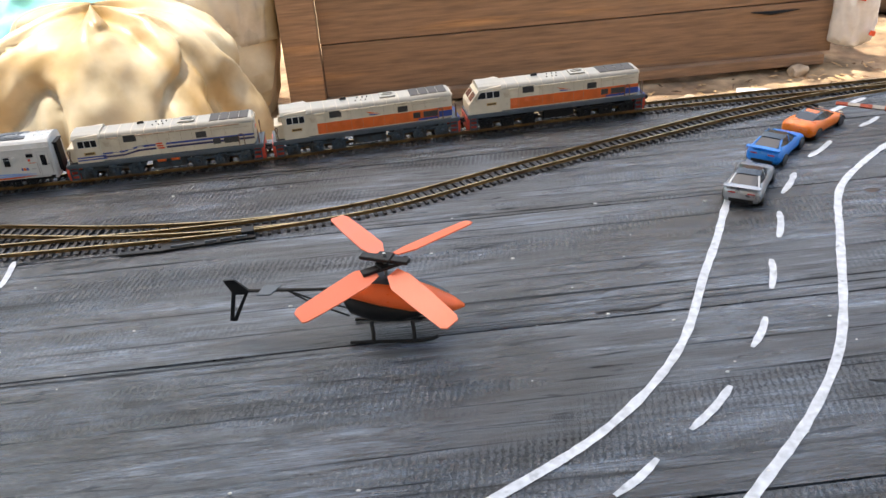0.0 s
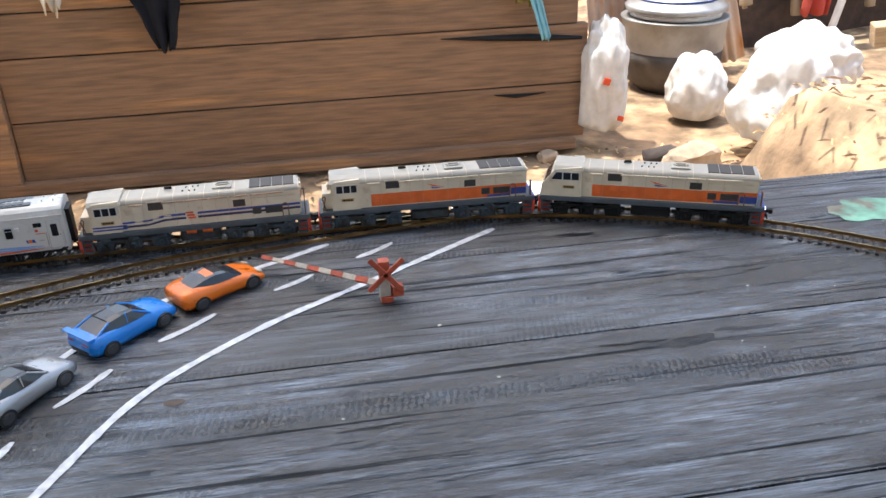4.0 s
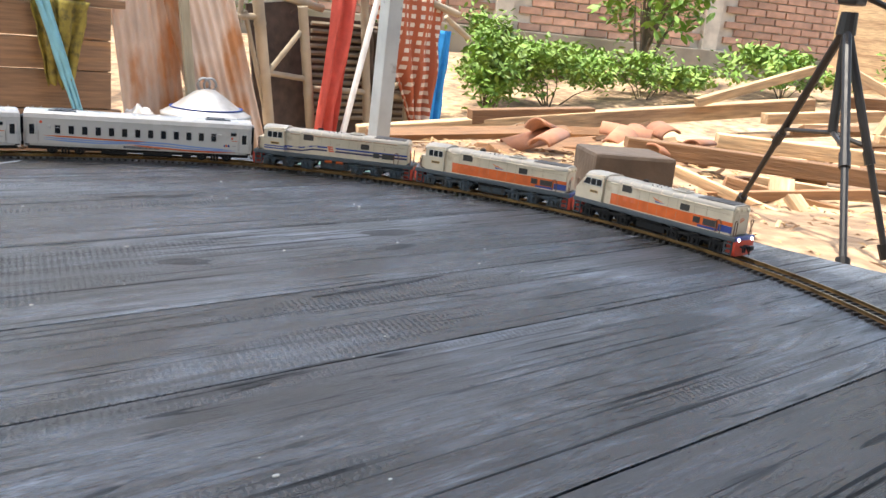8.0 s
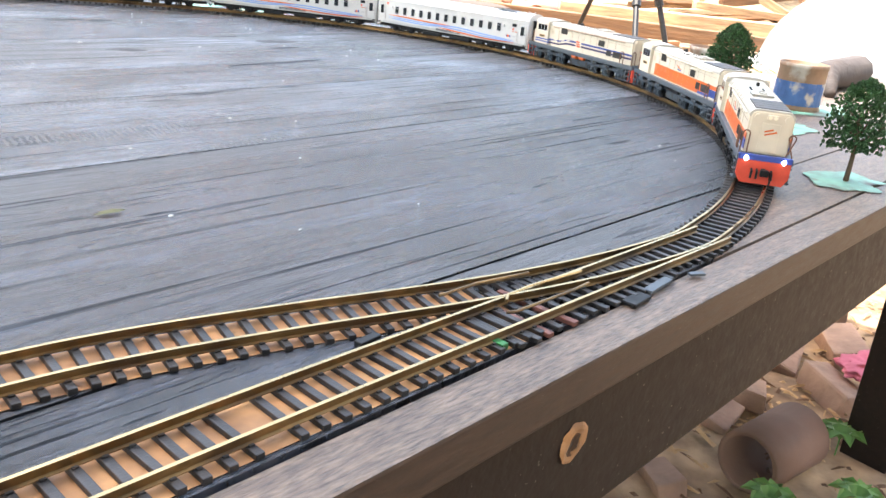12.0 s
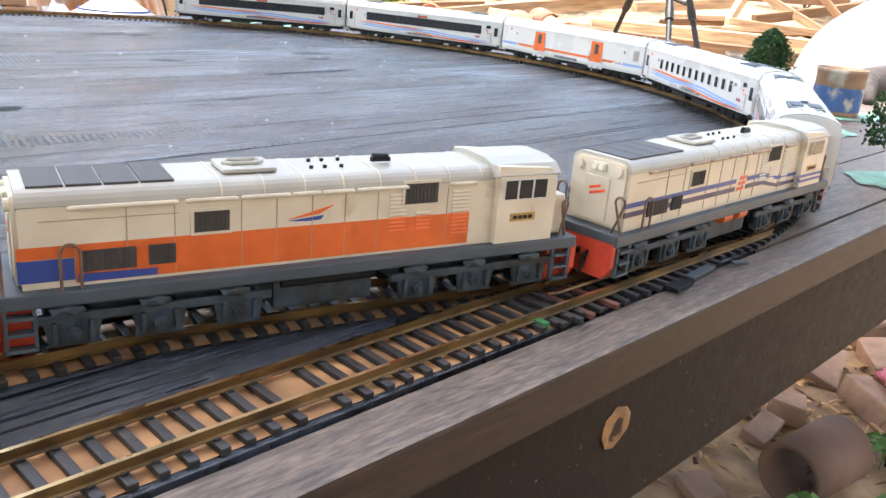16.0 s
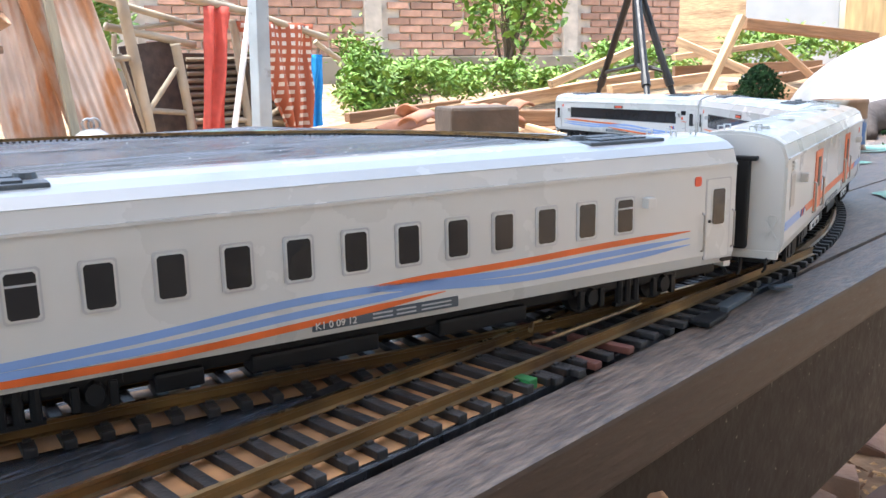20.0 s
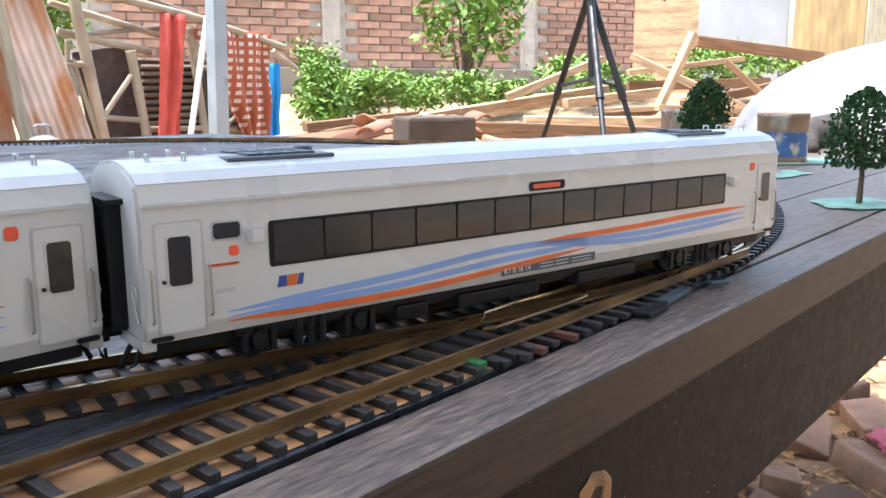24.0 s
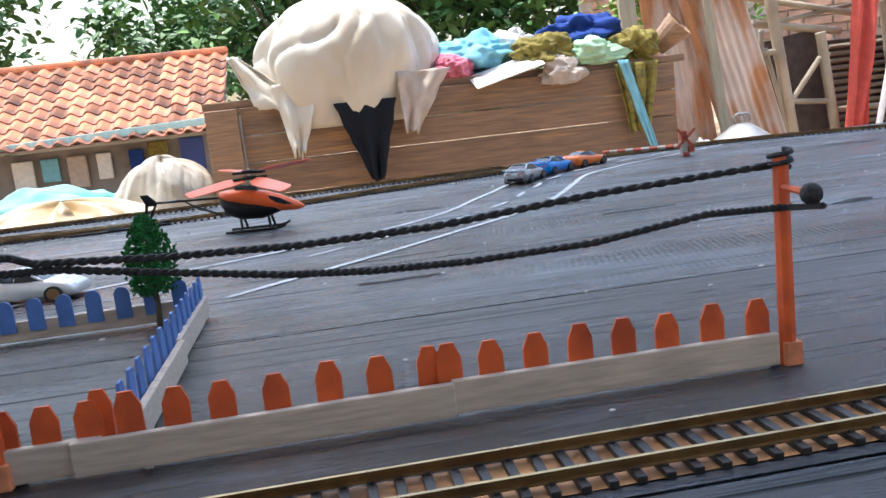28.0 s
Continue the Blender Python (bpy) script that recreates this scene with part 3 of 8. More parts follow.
def bogie(parent, x, material, n=3, gap=0.0205, wr=0.0062, side=0.0135, style="loco"):
    """A bogie with wheels on axles, side frames and springs."""
    bm = bmesh.new()
    for s in (-1, 1):
        if style == "loco":
            box(bm, (x, s * side, 0.0128), ((n - 1) * gap + 0.018, 0.0016, 0.0022), None, 0.0004)
            for k in range(n):
                xx = x + (k - (n - 1) / 2) * gap
                out = [(xx - 0.0068, 0.0125), (xx + 0.0068, 0.0125), (xx + 0.0056, 0.0072), (xx + 0.0066, 0.0064), (xx - 0.0066, 0.0064), (xx - 0.0056, 0.0072)]
                plate(bm, out, s * (side - 0.0006), s * (side + 0.0006))
                cyl(bm, (xx, s * (side + 0.0004), 0.0095), (xx, s * (side + 0.0022), 0.0095), 0.0021, 0.0017, 10)
                cyl(bm, (xx, s * (side + 0.0020), 0.0095), (xx, s * (side + 0.0028), 0.0095), 0.0009, None, 8)
                box(bm, (xx - 0.0042, s * (side + 0.0010), 0.0098), (0.0012, 0.0014, 0.0048), None, 0.0003)
                box(bm, (xx + 0.0042, s * (side + 0.0010), 0.0098), (0.0012, 0.0014, 0.0048), None, 0.0003)
                vs = bmesh.ops.create_icosphere(bm, subdivisions=1, radius=1)["verts"]
                bmesh.ops.transform(bm, matrix=Matrix.Translation((xx + 0.001, s * (side + 0.0012), 0.0148)) @ Matrix.Diagonal((0.0048, 0.0018, 0.0015, 1)), verts=vs)
        else:
            box(bm, (x, s * side, 0.0108), ((n - 1) * gap + 0.011, 0.0014, 0.002), None, 0.0004)
            for k in range(n):
                xx = x + (k - (n - 1) / 2) * gap
                cyl(bm, (xx, s * side, 0.0092), (xx, s * (side + 0.0018), 0.0092), 0.0024, 0.0018, 10)
                box(bm, (xx - 0.0035, s * (side + 0.0008), 0.0088), (0.0016, 0.0014, 0.0042), None, 0.0003)
                box(bm, (xx + 0.0035, s * (side + 0.0008), 0.0088), (0.0016, 0.0014, 0.0042), None, 0.0003)
            for d in (-0.003, 0.0, 0.003):
                cyl(bm, (x + d, s * (side + 0.0004), 0.0065), (x + d, s * (side + 0.0004), 0.0125), 0.0011, None, 8)
            box(bm, (x, s * (side + 0.0002), 0.0063), (0.009, 0.0016, 0.0008))
    box(bm, (x, 0, 0.0125), ((n - 1) * gap + 0.012, 0.02, 0.004), None, 0.0005)
    bg = part("bogie", bm, material, parent)
    for k in range(n):
        xx = x + (k - (n - 1) / 2) * gap
        bm = bmesh.new()
        for s in (-1, 1):
            cyl(bm, (xx, s * 0.0075, 0.005 + wr), (xx, s * 0.0102, 0.005 + wr), wr, wr * 0.97, 16)
        cyl(bm, (xx, -0.012, 0.005 + wr), (xx, 0.012, 0.005 + wr), 0.0009, None, 6)
        part("wheelset", bm, M_BLACK, bg)


def coupler(parent, x, d):
    bm = bmesh.new()
    box(bm, (x + d * 0.003, 0, 0.0125), (0.007, 0.0026, 0.0022), None, 0.0004)
    box(bm, (x + d * 0.0065, 0, 0.0125), (0.003, 0.0048, 0.0032), None, 0.0006)
    tube(bm, [(x, 0.004, 0.012), (x + d * 0.003, 0.0045, 0.008), (x + d * 0.004, 0.004, 0.0065)], 0.0006, 6)
    part("coupler", bm, M_BLACK, parent)


HOOD_F, HOOD_R = 0.0795, -0.0525


def loco(label, livery, slanted, bogie_mat):
    """A long-hood diesel, long hood leading; the cab is at the rear."""
    lo = thing("diesel_locomotive", label, "model locomotive", "locomotives of the train")
    # frame with walkways
    bm = bmesh.new()
    box(bm, (0, 0, 0.0178), (0.170, 0.0315, 0.0034), None, 0.0006)
    box(bm, (0, 0, 0.0152), (0.150, 0.018, 0.003), None, 0.0005)
    part("frame", bm, M_GREYFRAME, lo, "slate-grey walkway frame")
    # hood: flat sides, rounded shoulders
    def hood_profile(w, z0, z1, r):
        pts = [(-w, z0), (w, z0)]
        for i in range(6):
            a = math.pi / 2 * i / 5
            pts.append((w - r + r * math.cos(a), z1 - r + r * math.sin(a) * 0.85))
        for i in range(6):
            a = math.pi / 2 * i / 5
            pts.append((-w + r - r * math.sin(a), z1 - r + r * math.cos(a) * 0.85))
        return pts
    bm = bmesh.new()
    extrude_x(bm, hood_profile(0.0126, 0.0194, 0.0436, 0.0042), HOOD_R, HOOD_F)
    es = [e for e in bm.edges if all(abs(v.co.x - HOOD_F) < 1e-6 for v in e.verts)]
    bmesh.ops.bevel(bm, geom=es, offset=0.0012, segments=2, affect='EDGES')
    hood = part("hood", bm, M_CREAM, lo)
    # roof skin
    bm = bmesh.new()
    prof = [p for p in hood_profile(0.0129, 0.0194, 0.0438, 0.0044) if p[1] > 0.0393]
    out = prof + [(y * 0.93, z - 0.0008) for y, z in reversed(prof)]
    extrude_x(bm, out, HOOD_R, HOOD_F - 0.001)
    roof = part("roof", bm, M_CREAMROOF, lo, "silver-grey rounded roof")
    bm = bmesh.new()
    for k in range(8):
        extrude_x(bm, [(y * 1.012, z * 1.004) for y, z in prof] + [(y * 0.95, z - 0.0006) for y, z in reversed(prof)], 0.031 - k * 0.0112, 0.0314 - k * 0.0112)
    part("roof_seam", bm, M_CREAM, roof)
    bm = bmesh.new()
    for k in range(4):
        box(bm, (0.0718 - k * 0.0085, 0, 0.0431), (0.0080, 0.0195, 0.0010), None, 0.0002)
    part("roof_grille", bm, M_GRILLE, roof, "dark roof grille panels")
    bm = bmesh.new()
    box(bm, (0.022, 0, 0.0440), (0.0145, 0.0135, 0.0012), None, 0.0004)
    tube(bm, [(0.017, 0, 0.0448), (0.0185, 0.0022, 0.045), (0.026, 0.0022, 0.045), (0.0275, 0, 0.0448), (0.026, -0.0022, 0.045), (0.0185, -0.0022, 0.045), (0.017, 0, 0.0448)], 0.0006, 6)
    part("exhaust_hatch", bm, M_CREAMROOF, roof)
    bm = bmesh.new()
    for x in (0.004, 0.0, -0.005):
        cyl(bm, (x, 0.004, 0.043), (x, 0.004, 0.0440), 0.0006, None, 6)
        cyl(bm, (x - 0.002, -0.004, 0.043), (x - 0.002, -0.004, 0.0440), 0.0006, None, 6)
    box(bm, (-0.018, 0.002, 0.0445), (0.006, 0.0016, 0.0012))
    cyl(bm, (-0.0205, 0.002, 0.0453), (-0.0155, 0.002, 0.0453), 0.0006, 0.001, 8)
    part("roof_fitting", bm, M_BLACK, roof, "black air horn and vents")
    Y = 0.0126
    for s in (-1, 1):
        y0, y1 = s * (Y - 0.0003), s * (Y + 0.00018)
        if livery == "orange":
            bm = bmesh.new()
            plate(bm, [(-0.044, 0.0203), (0.0665, 0.0203), (0.0665, 0.0298), (-0.044, 0.0298)], y0, y1)
            part("stripe", bm, M_ORANGE, hood, "orange waist band")
            bm = bmesh.new()
            plate(bm, [(0.0667, 0.0268), (HOOD_F - 0.0004, 0.0268), (HOOD_F - 0.0004, 0.0298), (0.0667, 0.0298)], y0, y1)
            part("stripe", bm, M_ORANGE, hood, "orange waist band")
            bm = bmesh.new()
            plate(bm, [(0.0667, 0.0212), (HOOD_F - 0.0004, 0.0212), (HOOD_F - 0.0004, 0.0266), (0.0667, 0.0266)], y0, y1)
            part("stripe", bm, M_BLUE, hood, "blue waist band")
            bm = bmesh.new()
            plate(bm, [(0.0475, 0.0204), (0.0660, 0.0204), (0.0660, 0.0225), (0.0475, 0.0222)], y0, y1 + s * 0.0001)
            part("stripe", bm, M_BLUE, hood, "blue waist band")
            bm = bmesh.new()
            plate(bm, [(0.0135, 0.0318), (0.0, 0.0352), (0.003, 0.0335), (0.0045, 0.0328)], y0, y1)
            part("emblem", bm, M_ORANGE, hood, "orange wing emblem")
            bm = bmesh.new()
            plate(bm, [(0.0135, 0.0314), (0.003, 0.0324), (0.004, 0.0312), (0.008, 0.031)], y0, y1)
            part("emblem", bm, M_BLUE, hood, "blue wing emblem")
        else:
            for z0, z1, m_ in ((0.0275, 0.0292, M_BLUE), (0.0243, 0.0261, M_DARKBLUE)):
                for a, b in (((HOOD_F - 0.0006, 0.0025), (z0, z0)), ((-0.0065, -0.021), (z0, z0)), ((-0.021, -0.035), (z0, z0 - 0.0026)), ((-0.035, HOOD_R), (z0 - 0.0026, z0 - 0.0026))):
                    bm = bmesh.new()
                    h = z1 - z0
                    plate(bm, [(a[0], b[0]), (a[1], b[1]), (a[1], b[1] + h * (1 if b[0] == z0 and b[1] == z0 else 0.75)), (a[0], b[0] + h)], y0, y1)
                    part("stripe", bm, m_, hood, "dark blue stripe")
            for k in range(3):
                bm = bmesh.new()
                z = 0.0243 + k * 0.0021
                plate(bm, [(0.0010 - k * 0.0007, z), (-0.0045 - k * 0.0007, z), (-0.0049 - k * 0.0007, z + 0.0014), (0.0006 - k * 0.0007, z + 0.0014)], y0, y1)
                part("emblem", bm, M_REDSIGN, hood, "red striped emblem")
        # grilles and windows set proud of the side
        for (xa, xb, za, zb, fr) in ((0.0525, 0.0653, 0.0230, 0.0282, 0), (0.0430, 0.0495, 0.0232, 0.0282, 0), (0.0293, 0.0383, 0.0305, 0.0358, 1), (-0.0323, -0.0216, 0.0337, 0.0396, 1)):
            if fr:
                bm = bmesh.new()
                plate(bm, [(xa - 0.0009, za - 0.0008), (xb + 0.0009, za - 0.0008), (xb + 0.0009, zb + 0.0008), (xa - 0.0009, zb + 0.0008)], y0, y1 + s * 0.0003)
                part("grille_frame", bm, M_CREAM, hood)
            bm = bmesh.new()
            plate(bm, [(xa, za), (xb, za), (xb, zb), (xa, zb)], y0, y1 + s * 0.0005)
            for k in range(1, 9):
                xx = xa + (xb - xa) * k / 9
                box(bm, (xx, y1 + s * 0.0006, (za + zb) / 2), (0.0003, 0.0003, zb - za - 0.0004))
            part("side_grille", bm, M_GRILLE, hood, "dark mesh grille")
        # louvres
        for xa, xb, za, n in ((-0.0222, -0.0168, 0.0262, 10), (-0.0436, -0.0376, 0.0238, 12), (-0.0305, -0.0256, 0.0262, 5)):
            for k in range(n):
                z = za + k * 0.00115
                slat = new_box(((xa + xb) / 2, s * (Y + 0.00015), z), (xb - xa, 0.0005, 0.0006), Matrix.Rotation(s * 0.5, 4, 'X'))
                part("louvre", slat, M_ORANGE if livery == "orange" and 0.0225 < z < 0.0298 else M_CREAM, hood)
        # long rain ledges above the doors, and door joints
        for xa, xb in ((0.0674, 0.0424), (0.0402, 0.0272), (0.026, 0.0132), (0.012, 0.0045), (0.0035, -0.0055), (-0.0065, -0.0225), (-0.0365, -0.046)):
            bm = bmesh.new()
            tube(bm, [(xa, s * (Y + 0.0002), 0.0386), (xa - 0.001, s * (Y + 0.0007), 0.0388), (xb + 0.001, s * (Y + 0.0007), 0.0388), (xb, s * (Y + 0.0002), 0.0386)], 0.00062, 8)
            part("rain_ledge", bm, M_LEDGE if livery != "orange" else M_CREAM, hood)
        for x in (0.0545, 0.0430, 0.0260, 0.0165, 0.0065, -0.0032, -0.0132, -0.036):
            part("door_joint", new_box((x, s * (Y + 0.00012), 0.0292), (0.00018, 0.0002, 0.0175)), M_LINE, hood)
        part("door_joint", new_box((0.058, s * (Y + 0.00012), 0.0358), (0.032, 0.0002, 0.00022)), M_LINE, hood)
        # hand rails along the walkway
        for xa, xb, zt in ((0.0655, 0.0700, 0.0305),):
            bm = bmesh.new()
            handrail(bm, xa, xb, s * 0.0148, 0.0194, zt)
            part("hand_rail", bm, M_RUSTRAIL, lo)
        bm = bmesh.new()
        handrail(bm, s * 0.0148, s * 0.0108, 0.0825, 0.0194, 0.032, along=False)
        part("hand_rail", bm, M_RUSTRAIL, lo)
        # steps at both ends
        for x in (0.0795, -0.0795):
            bm = bmesh.new()
            for d in (-0.0032, 0.0032):
                box(bm, (x + d, s * 0.0146, 0.0118), (0.0009, 0.0016, 0.0105))
            for k in range(3):
                box(bm, (x, s * 0.0148, 0.0072 + k * 0.0036), (0.0064, 0.003, 0.0007))
            part("step_ladder", bm, M_GREYFRAME, lo)
    # front of the hood: lamps, door, emblem
    bm = bmesh.new()
    for y in (-0.0085, 0.0085):
        cyl(bm, (HOOD_F - 0.001, y, 0.0392), (HOOD_F + 0.0012, y, 0.0392), 0.0017, None, 12)
    box(bm, (HOOD_F + 0.0003, 0, 0.0395), (0.0012, 0.0062, 0.0028), None, 0.0004)
    part("lamp_housing", bm, M_CREAM, lo)
    bm = bmesh.new()
    for y in (-0.0015, 0.0015):
        cyl(bm, (HOOD_F + 0.0008, y, 0.0395), (HOOD_F + 0.0012, y, 0.0395), 0.0011, None, 12)
    part("headlight", bm, M_LAMPOFF, lo)
    bm = bmesh.new()
    box(bm, (HOOD_F + 0.0001, 0, 0.0285), (0.0006, 0.0105, 0.0155), None, 0.0002)
    part("end_door", bm, M_CREAM, lo)
    bm = bmesh.new()
    box(bm, (HOOD_F + 0.0004, 0.0006, 0.031), (0.0004, 0.0068, 0.0009), Matrix.Rotation(0.3, 4, 'X'))
    box(bm, (HOOD_F + 0.0004, -0.0006, 0.0325), (0.0004, 0.005, 0.0009), Matrix.Rotation(0.3, 4, 'X'))
    part("emblem", bm, M_ORANGE if livery == "orange" else M_REDSIGN, lo)
    # buffer beams
    for d in (1, -1):
        bm = bmesh.new()
        out = [(-0.0148, 0.0172), (0.0148, 0.0172), (0.0148, 0.0098), (0.0118, 0.0058), (-0.0118, 0.0058), (-0.0148, 0.0098)]
        loft(bm, [[(d * 0.0838, y, z) for y, z in out], [(d * 0.0858, y, z) for y, z in out]])
        for y in (-0.0105, 0.0105):
            box(bm, (d * 0.0800, y, 0.0105), (0.0075, 0.0016, 0.0095), None, 0.0003)
        part("buffer_beam", bm, M_REDBEAM, lo, "red buffer beam")
        bm = bmesh.new()
        for y in (-0.0065, -0.0035, 0.0045):
            tube(bm, [(d * 0.0855, y, 0.0128), (d * 0.0885, y, 0.0122), (d * 0.0892, y * 1.05, 0.0088)], 0.0007, 6)
        part("brake_hose", bm, M_BLACK, lo)
        coupler(lo, d * 0.0855, d)
    bm = bmesh.new()
    box(bm, (0.0846, 0, 0.0182), (0.0024, 0.030, 0.0036), None, 0.0005)
    part("lamp_beam", bm, M_BLUE if livery == "orange" else M_GREYFRAME, lo)
    if slanted:
        for y in (-0.0105, 0.0105):
            bm = bmesh.new()
            cyl(bm, (0.0855, y, 0.0178), (0.0864, y, 0.0178), 0.0012, None, 12)
            part("marker_light", bm, M_LAMP, lo, "lit white marker light")
    # cab
    W = 0.0152
    x0, x1 = HOOD_R, (-0.0835 if slanted else -0.0742)
    bm = bmesh.new()
    if slanted:
        side = [(x0, 0.0197), (x1, 0.0197), (x1 - 0.0, 0.0285), (-0.0745, 0.0398), (-0.0725, 0.0415), (x0, 0.0436)]
    else:
        side = [(x0, 0.0197), (x1, 0.0197), (x1, 0.0405), (x1 + 0.003, 0.0425), (x0, 0.0436)]
    low = [p for p in side]
    rings = []
    for w, k in ((-W, 0.0), (-W * 0.98, 1), (W * 0.98, 1), (W, 0.0)):
        rings.append([(x, w, z if z < 0.039 or k else z - 0.0025) for x, z in low])
    loft(bm, rings)
    cab = part("cab", bm, M_CREAM, lo)
    bm = bmesh.new()
    out = [(-W * 1.02, 0.0408), (-W * 0.80, 0.0436), (-W * 0.4, 0.0448), (W * 0.4, 0.0448), (W * 0.80, 0.0436), (W * 1.02, 0.0408), (W * 0.98, 0.0402), (-W * 0.98, 0.0402)]
    extrude_x(bm, out, x0 + 0.0012, (-0.0738 if slanted else x1 - 0.001))
    part("cab_roof", bm, M_CREAMROOF, cab)
    for s in (-1, 1):
        y0, y1 = s * (W - 0.0002), s * (W + 0.0002)
        wins = ((-0.0548, -0.0592), (-0.0600, -0.0648), (-0.0656, -0.0703)) if not slanted else ((-0.0545, -0.0600), (-0.0608, -0.0665), (-0.0675, -0.0722))
        for i, (a, b) in enumerate(wins):
            zt = 0.0392
            o = [(a, 0.0335), (b, 0.0335), (b, zt), (a, zt)]
            if slanted and i == 2:
                o = [(a, 0.0335), (b - 0.0035, 0.0335), (b, zt), (a, zt)]
            bm = bmesh.new()
            plate(bm, [(x + (0.0004 if x == a else -0.0004), z + (0.0004 if z > 0.036 else -0.0004)) for x, z in o], y0, y1)
            wf = part("window_frame", bm, M_WHITE, cab)
            bm = bmesh.new()
            plate(bm, o, y0, y1 + s * 0.0001)
            part("pane", bm, M_DARKGLASS, wf)
        bm = bmesh.new()
        plate(bm, [(-0.0575, 0.0265), (-0.0668, 0.0265), (-0.0668, 0.0290), (-0.0575, 0.0290)], y0, y1 + s * 0.0001)
        pl = part("name_plate", bm, M_BRASSPLATE, cab, "brass plate with a dark bar of lettering")
        bm = bmesh.new()
        for k in range(4):
            box(bm, (-0.0592 - k * 0.0019, s * (W + 0.0004), 0.02775), (0.0014, 0.0002, 0.0011))
        part("lettering_bar", bm, M_BLACK, pl)
        if livery == "blue":
            for z in (0.0218, 0.0240):
                bm = bmesh.new()
                plate(bm, [(-0.049, z), (x1 + 0.0006, z), (x1 + 0.0006, z + 0.0012), (-0.049, z + 0.0012)], y0, y1)
                part("stripe", bm, M_BLUE, cab, "dark blue stripe")
    bm = bmesh.new()
    for y in (-0.0072, 0.0072):
        if slanted:
            box(bm, (-0.0789, y, 0.0343), (0.0008, 0.0115, 0.0080), Matrix.Rotation(radians(38.5), 4, 'Y'), 0.0003)
        else:
            box(bm, (x1, y, 0.0363), (0.0006, 0.0115, 0.0055), None, 0.0002)
    part("windscreen", bm, M_DARKGLASS, cab, "dark two-piece windscreen")
    if not slanted:
        bm = bmesh.new()
        box(bm, (-0.0766, 0, 0.0262), (0.0105, 0.0225, 0.0130), None, 0.0012)
        box(bm, (-0.0762, 0.0, 0.0345), (0.0032, 0.0055, 0.006), None, 0.0008)
        part("short_nose", bm, M_CREAM, lo)
        for y in (-0.013, 0.013):
            bm = bmesh.new()
            handrail(bm, -0.0792, -0.0815, y, 0.0194, 0.031)
            part("hand_rail", bm, M_RUSTRAIL, lo)
    # underframe
    bm = bmesh.new()
    box(bm, (0.002, 0, 0.0112), (0.030, 0.024, 0.0072), None, 0.001)
    tank = part("fuel_tank", bm, M_GREYBOGIE if bogie_mat is M_GREYBOGIE else M_BLACK, lo)
    if livery == "blue":
        for x in (0.008, -0.004):
            for s in (-1, 1):
                bm = bmesh.new()
                cyl(bm, (x - 0.0035, s * 0.0135, 0.0156), (x + 0.0035, s * 0.0135, 0.0156), 0.0021, None, 12)
                part("air_tank", bm, M_ORANGE, tank, "orange air tank")
    else:
        bm = bmesh.new()
        for s in (-1, 1):
            bm = bmesh.new()
            cyl(bm, (-0.013, s * 0.0128, 0.0148), (0.015, s * 0.0128, 0.0148), 0.0014, None, 10)
            part("air_tank", bm, M_BLACK, tank)
    for x in (0.0475, -0.0475):
        bogie(lo, x, bogie_mat)
    return lo


CL = 0.2295


def coach_profile(w, z0, z1, zr):
    pts = [(-w * 0.94, z0), (w * 0.94, z0), (w, z0 + 0.003), (w, z1)]
    for i in range(1, 9):
        a = math.pi * i / 9
        pts.append((w * 0.97 * math.cos(a), z1 + 0.0012 + (zr - z1 - 0.0012) * math.sin(a) ** 0.75))
    pts += [(-w, z1), (-w, z0 + 0.003)]
    return pts


def sweep(xs_zs, h, s, y, thick=0.00016):
    """A curved stripe on the side of a coach."""
    line = spline(xs_zs, 0.004)
    bm = bmesh.new()
    n = len(line)
    up, dn = [], []
    for i, p in enumerate(line):
        k = min(1.0, 6 * i / n + 0.12, 6 * (n - 1 - i) / n + 0.12)
        up.append((p.x, p.y + h * k / 2))
        dn.append((p.x, p.y - h * k / 2))
    rings = [[(up[i][0], s * (y - 0.0002), up[i][1]), (up[i][0], s * (y + thick), up[i][1]), (dn[i][0], s * (y + thick), dn[i][1]), (dn[i][0], s * (y - 0.0002), dn[i][1])] for i in range(n)]
    loft(bm, rings)
    return bm


def lettering(text, size, parent, at, material):
    cu = bpy.data.curves.new("marking", 'FONT')
    cu.body = text
    cu.size = size
    cu.extrude = 0.00008
    ob = bpy.data.objects.new("marking", cu)
    scene.collection.objects.link(ob)
    dg = bpy.context.evaluated_depsgraph_get()
    me = bpy.data.meshes.new_from_object(ob.evaluated_get(dg))
    bpy.data.objects.remove(ob)
    me.materials.clear()
    me.materials.append(material)
    o = new("marking", me)
    o.parent = parent
    o.matrix_basis = at
    return o


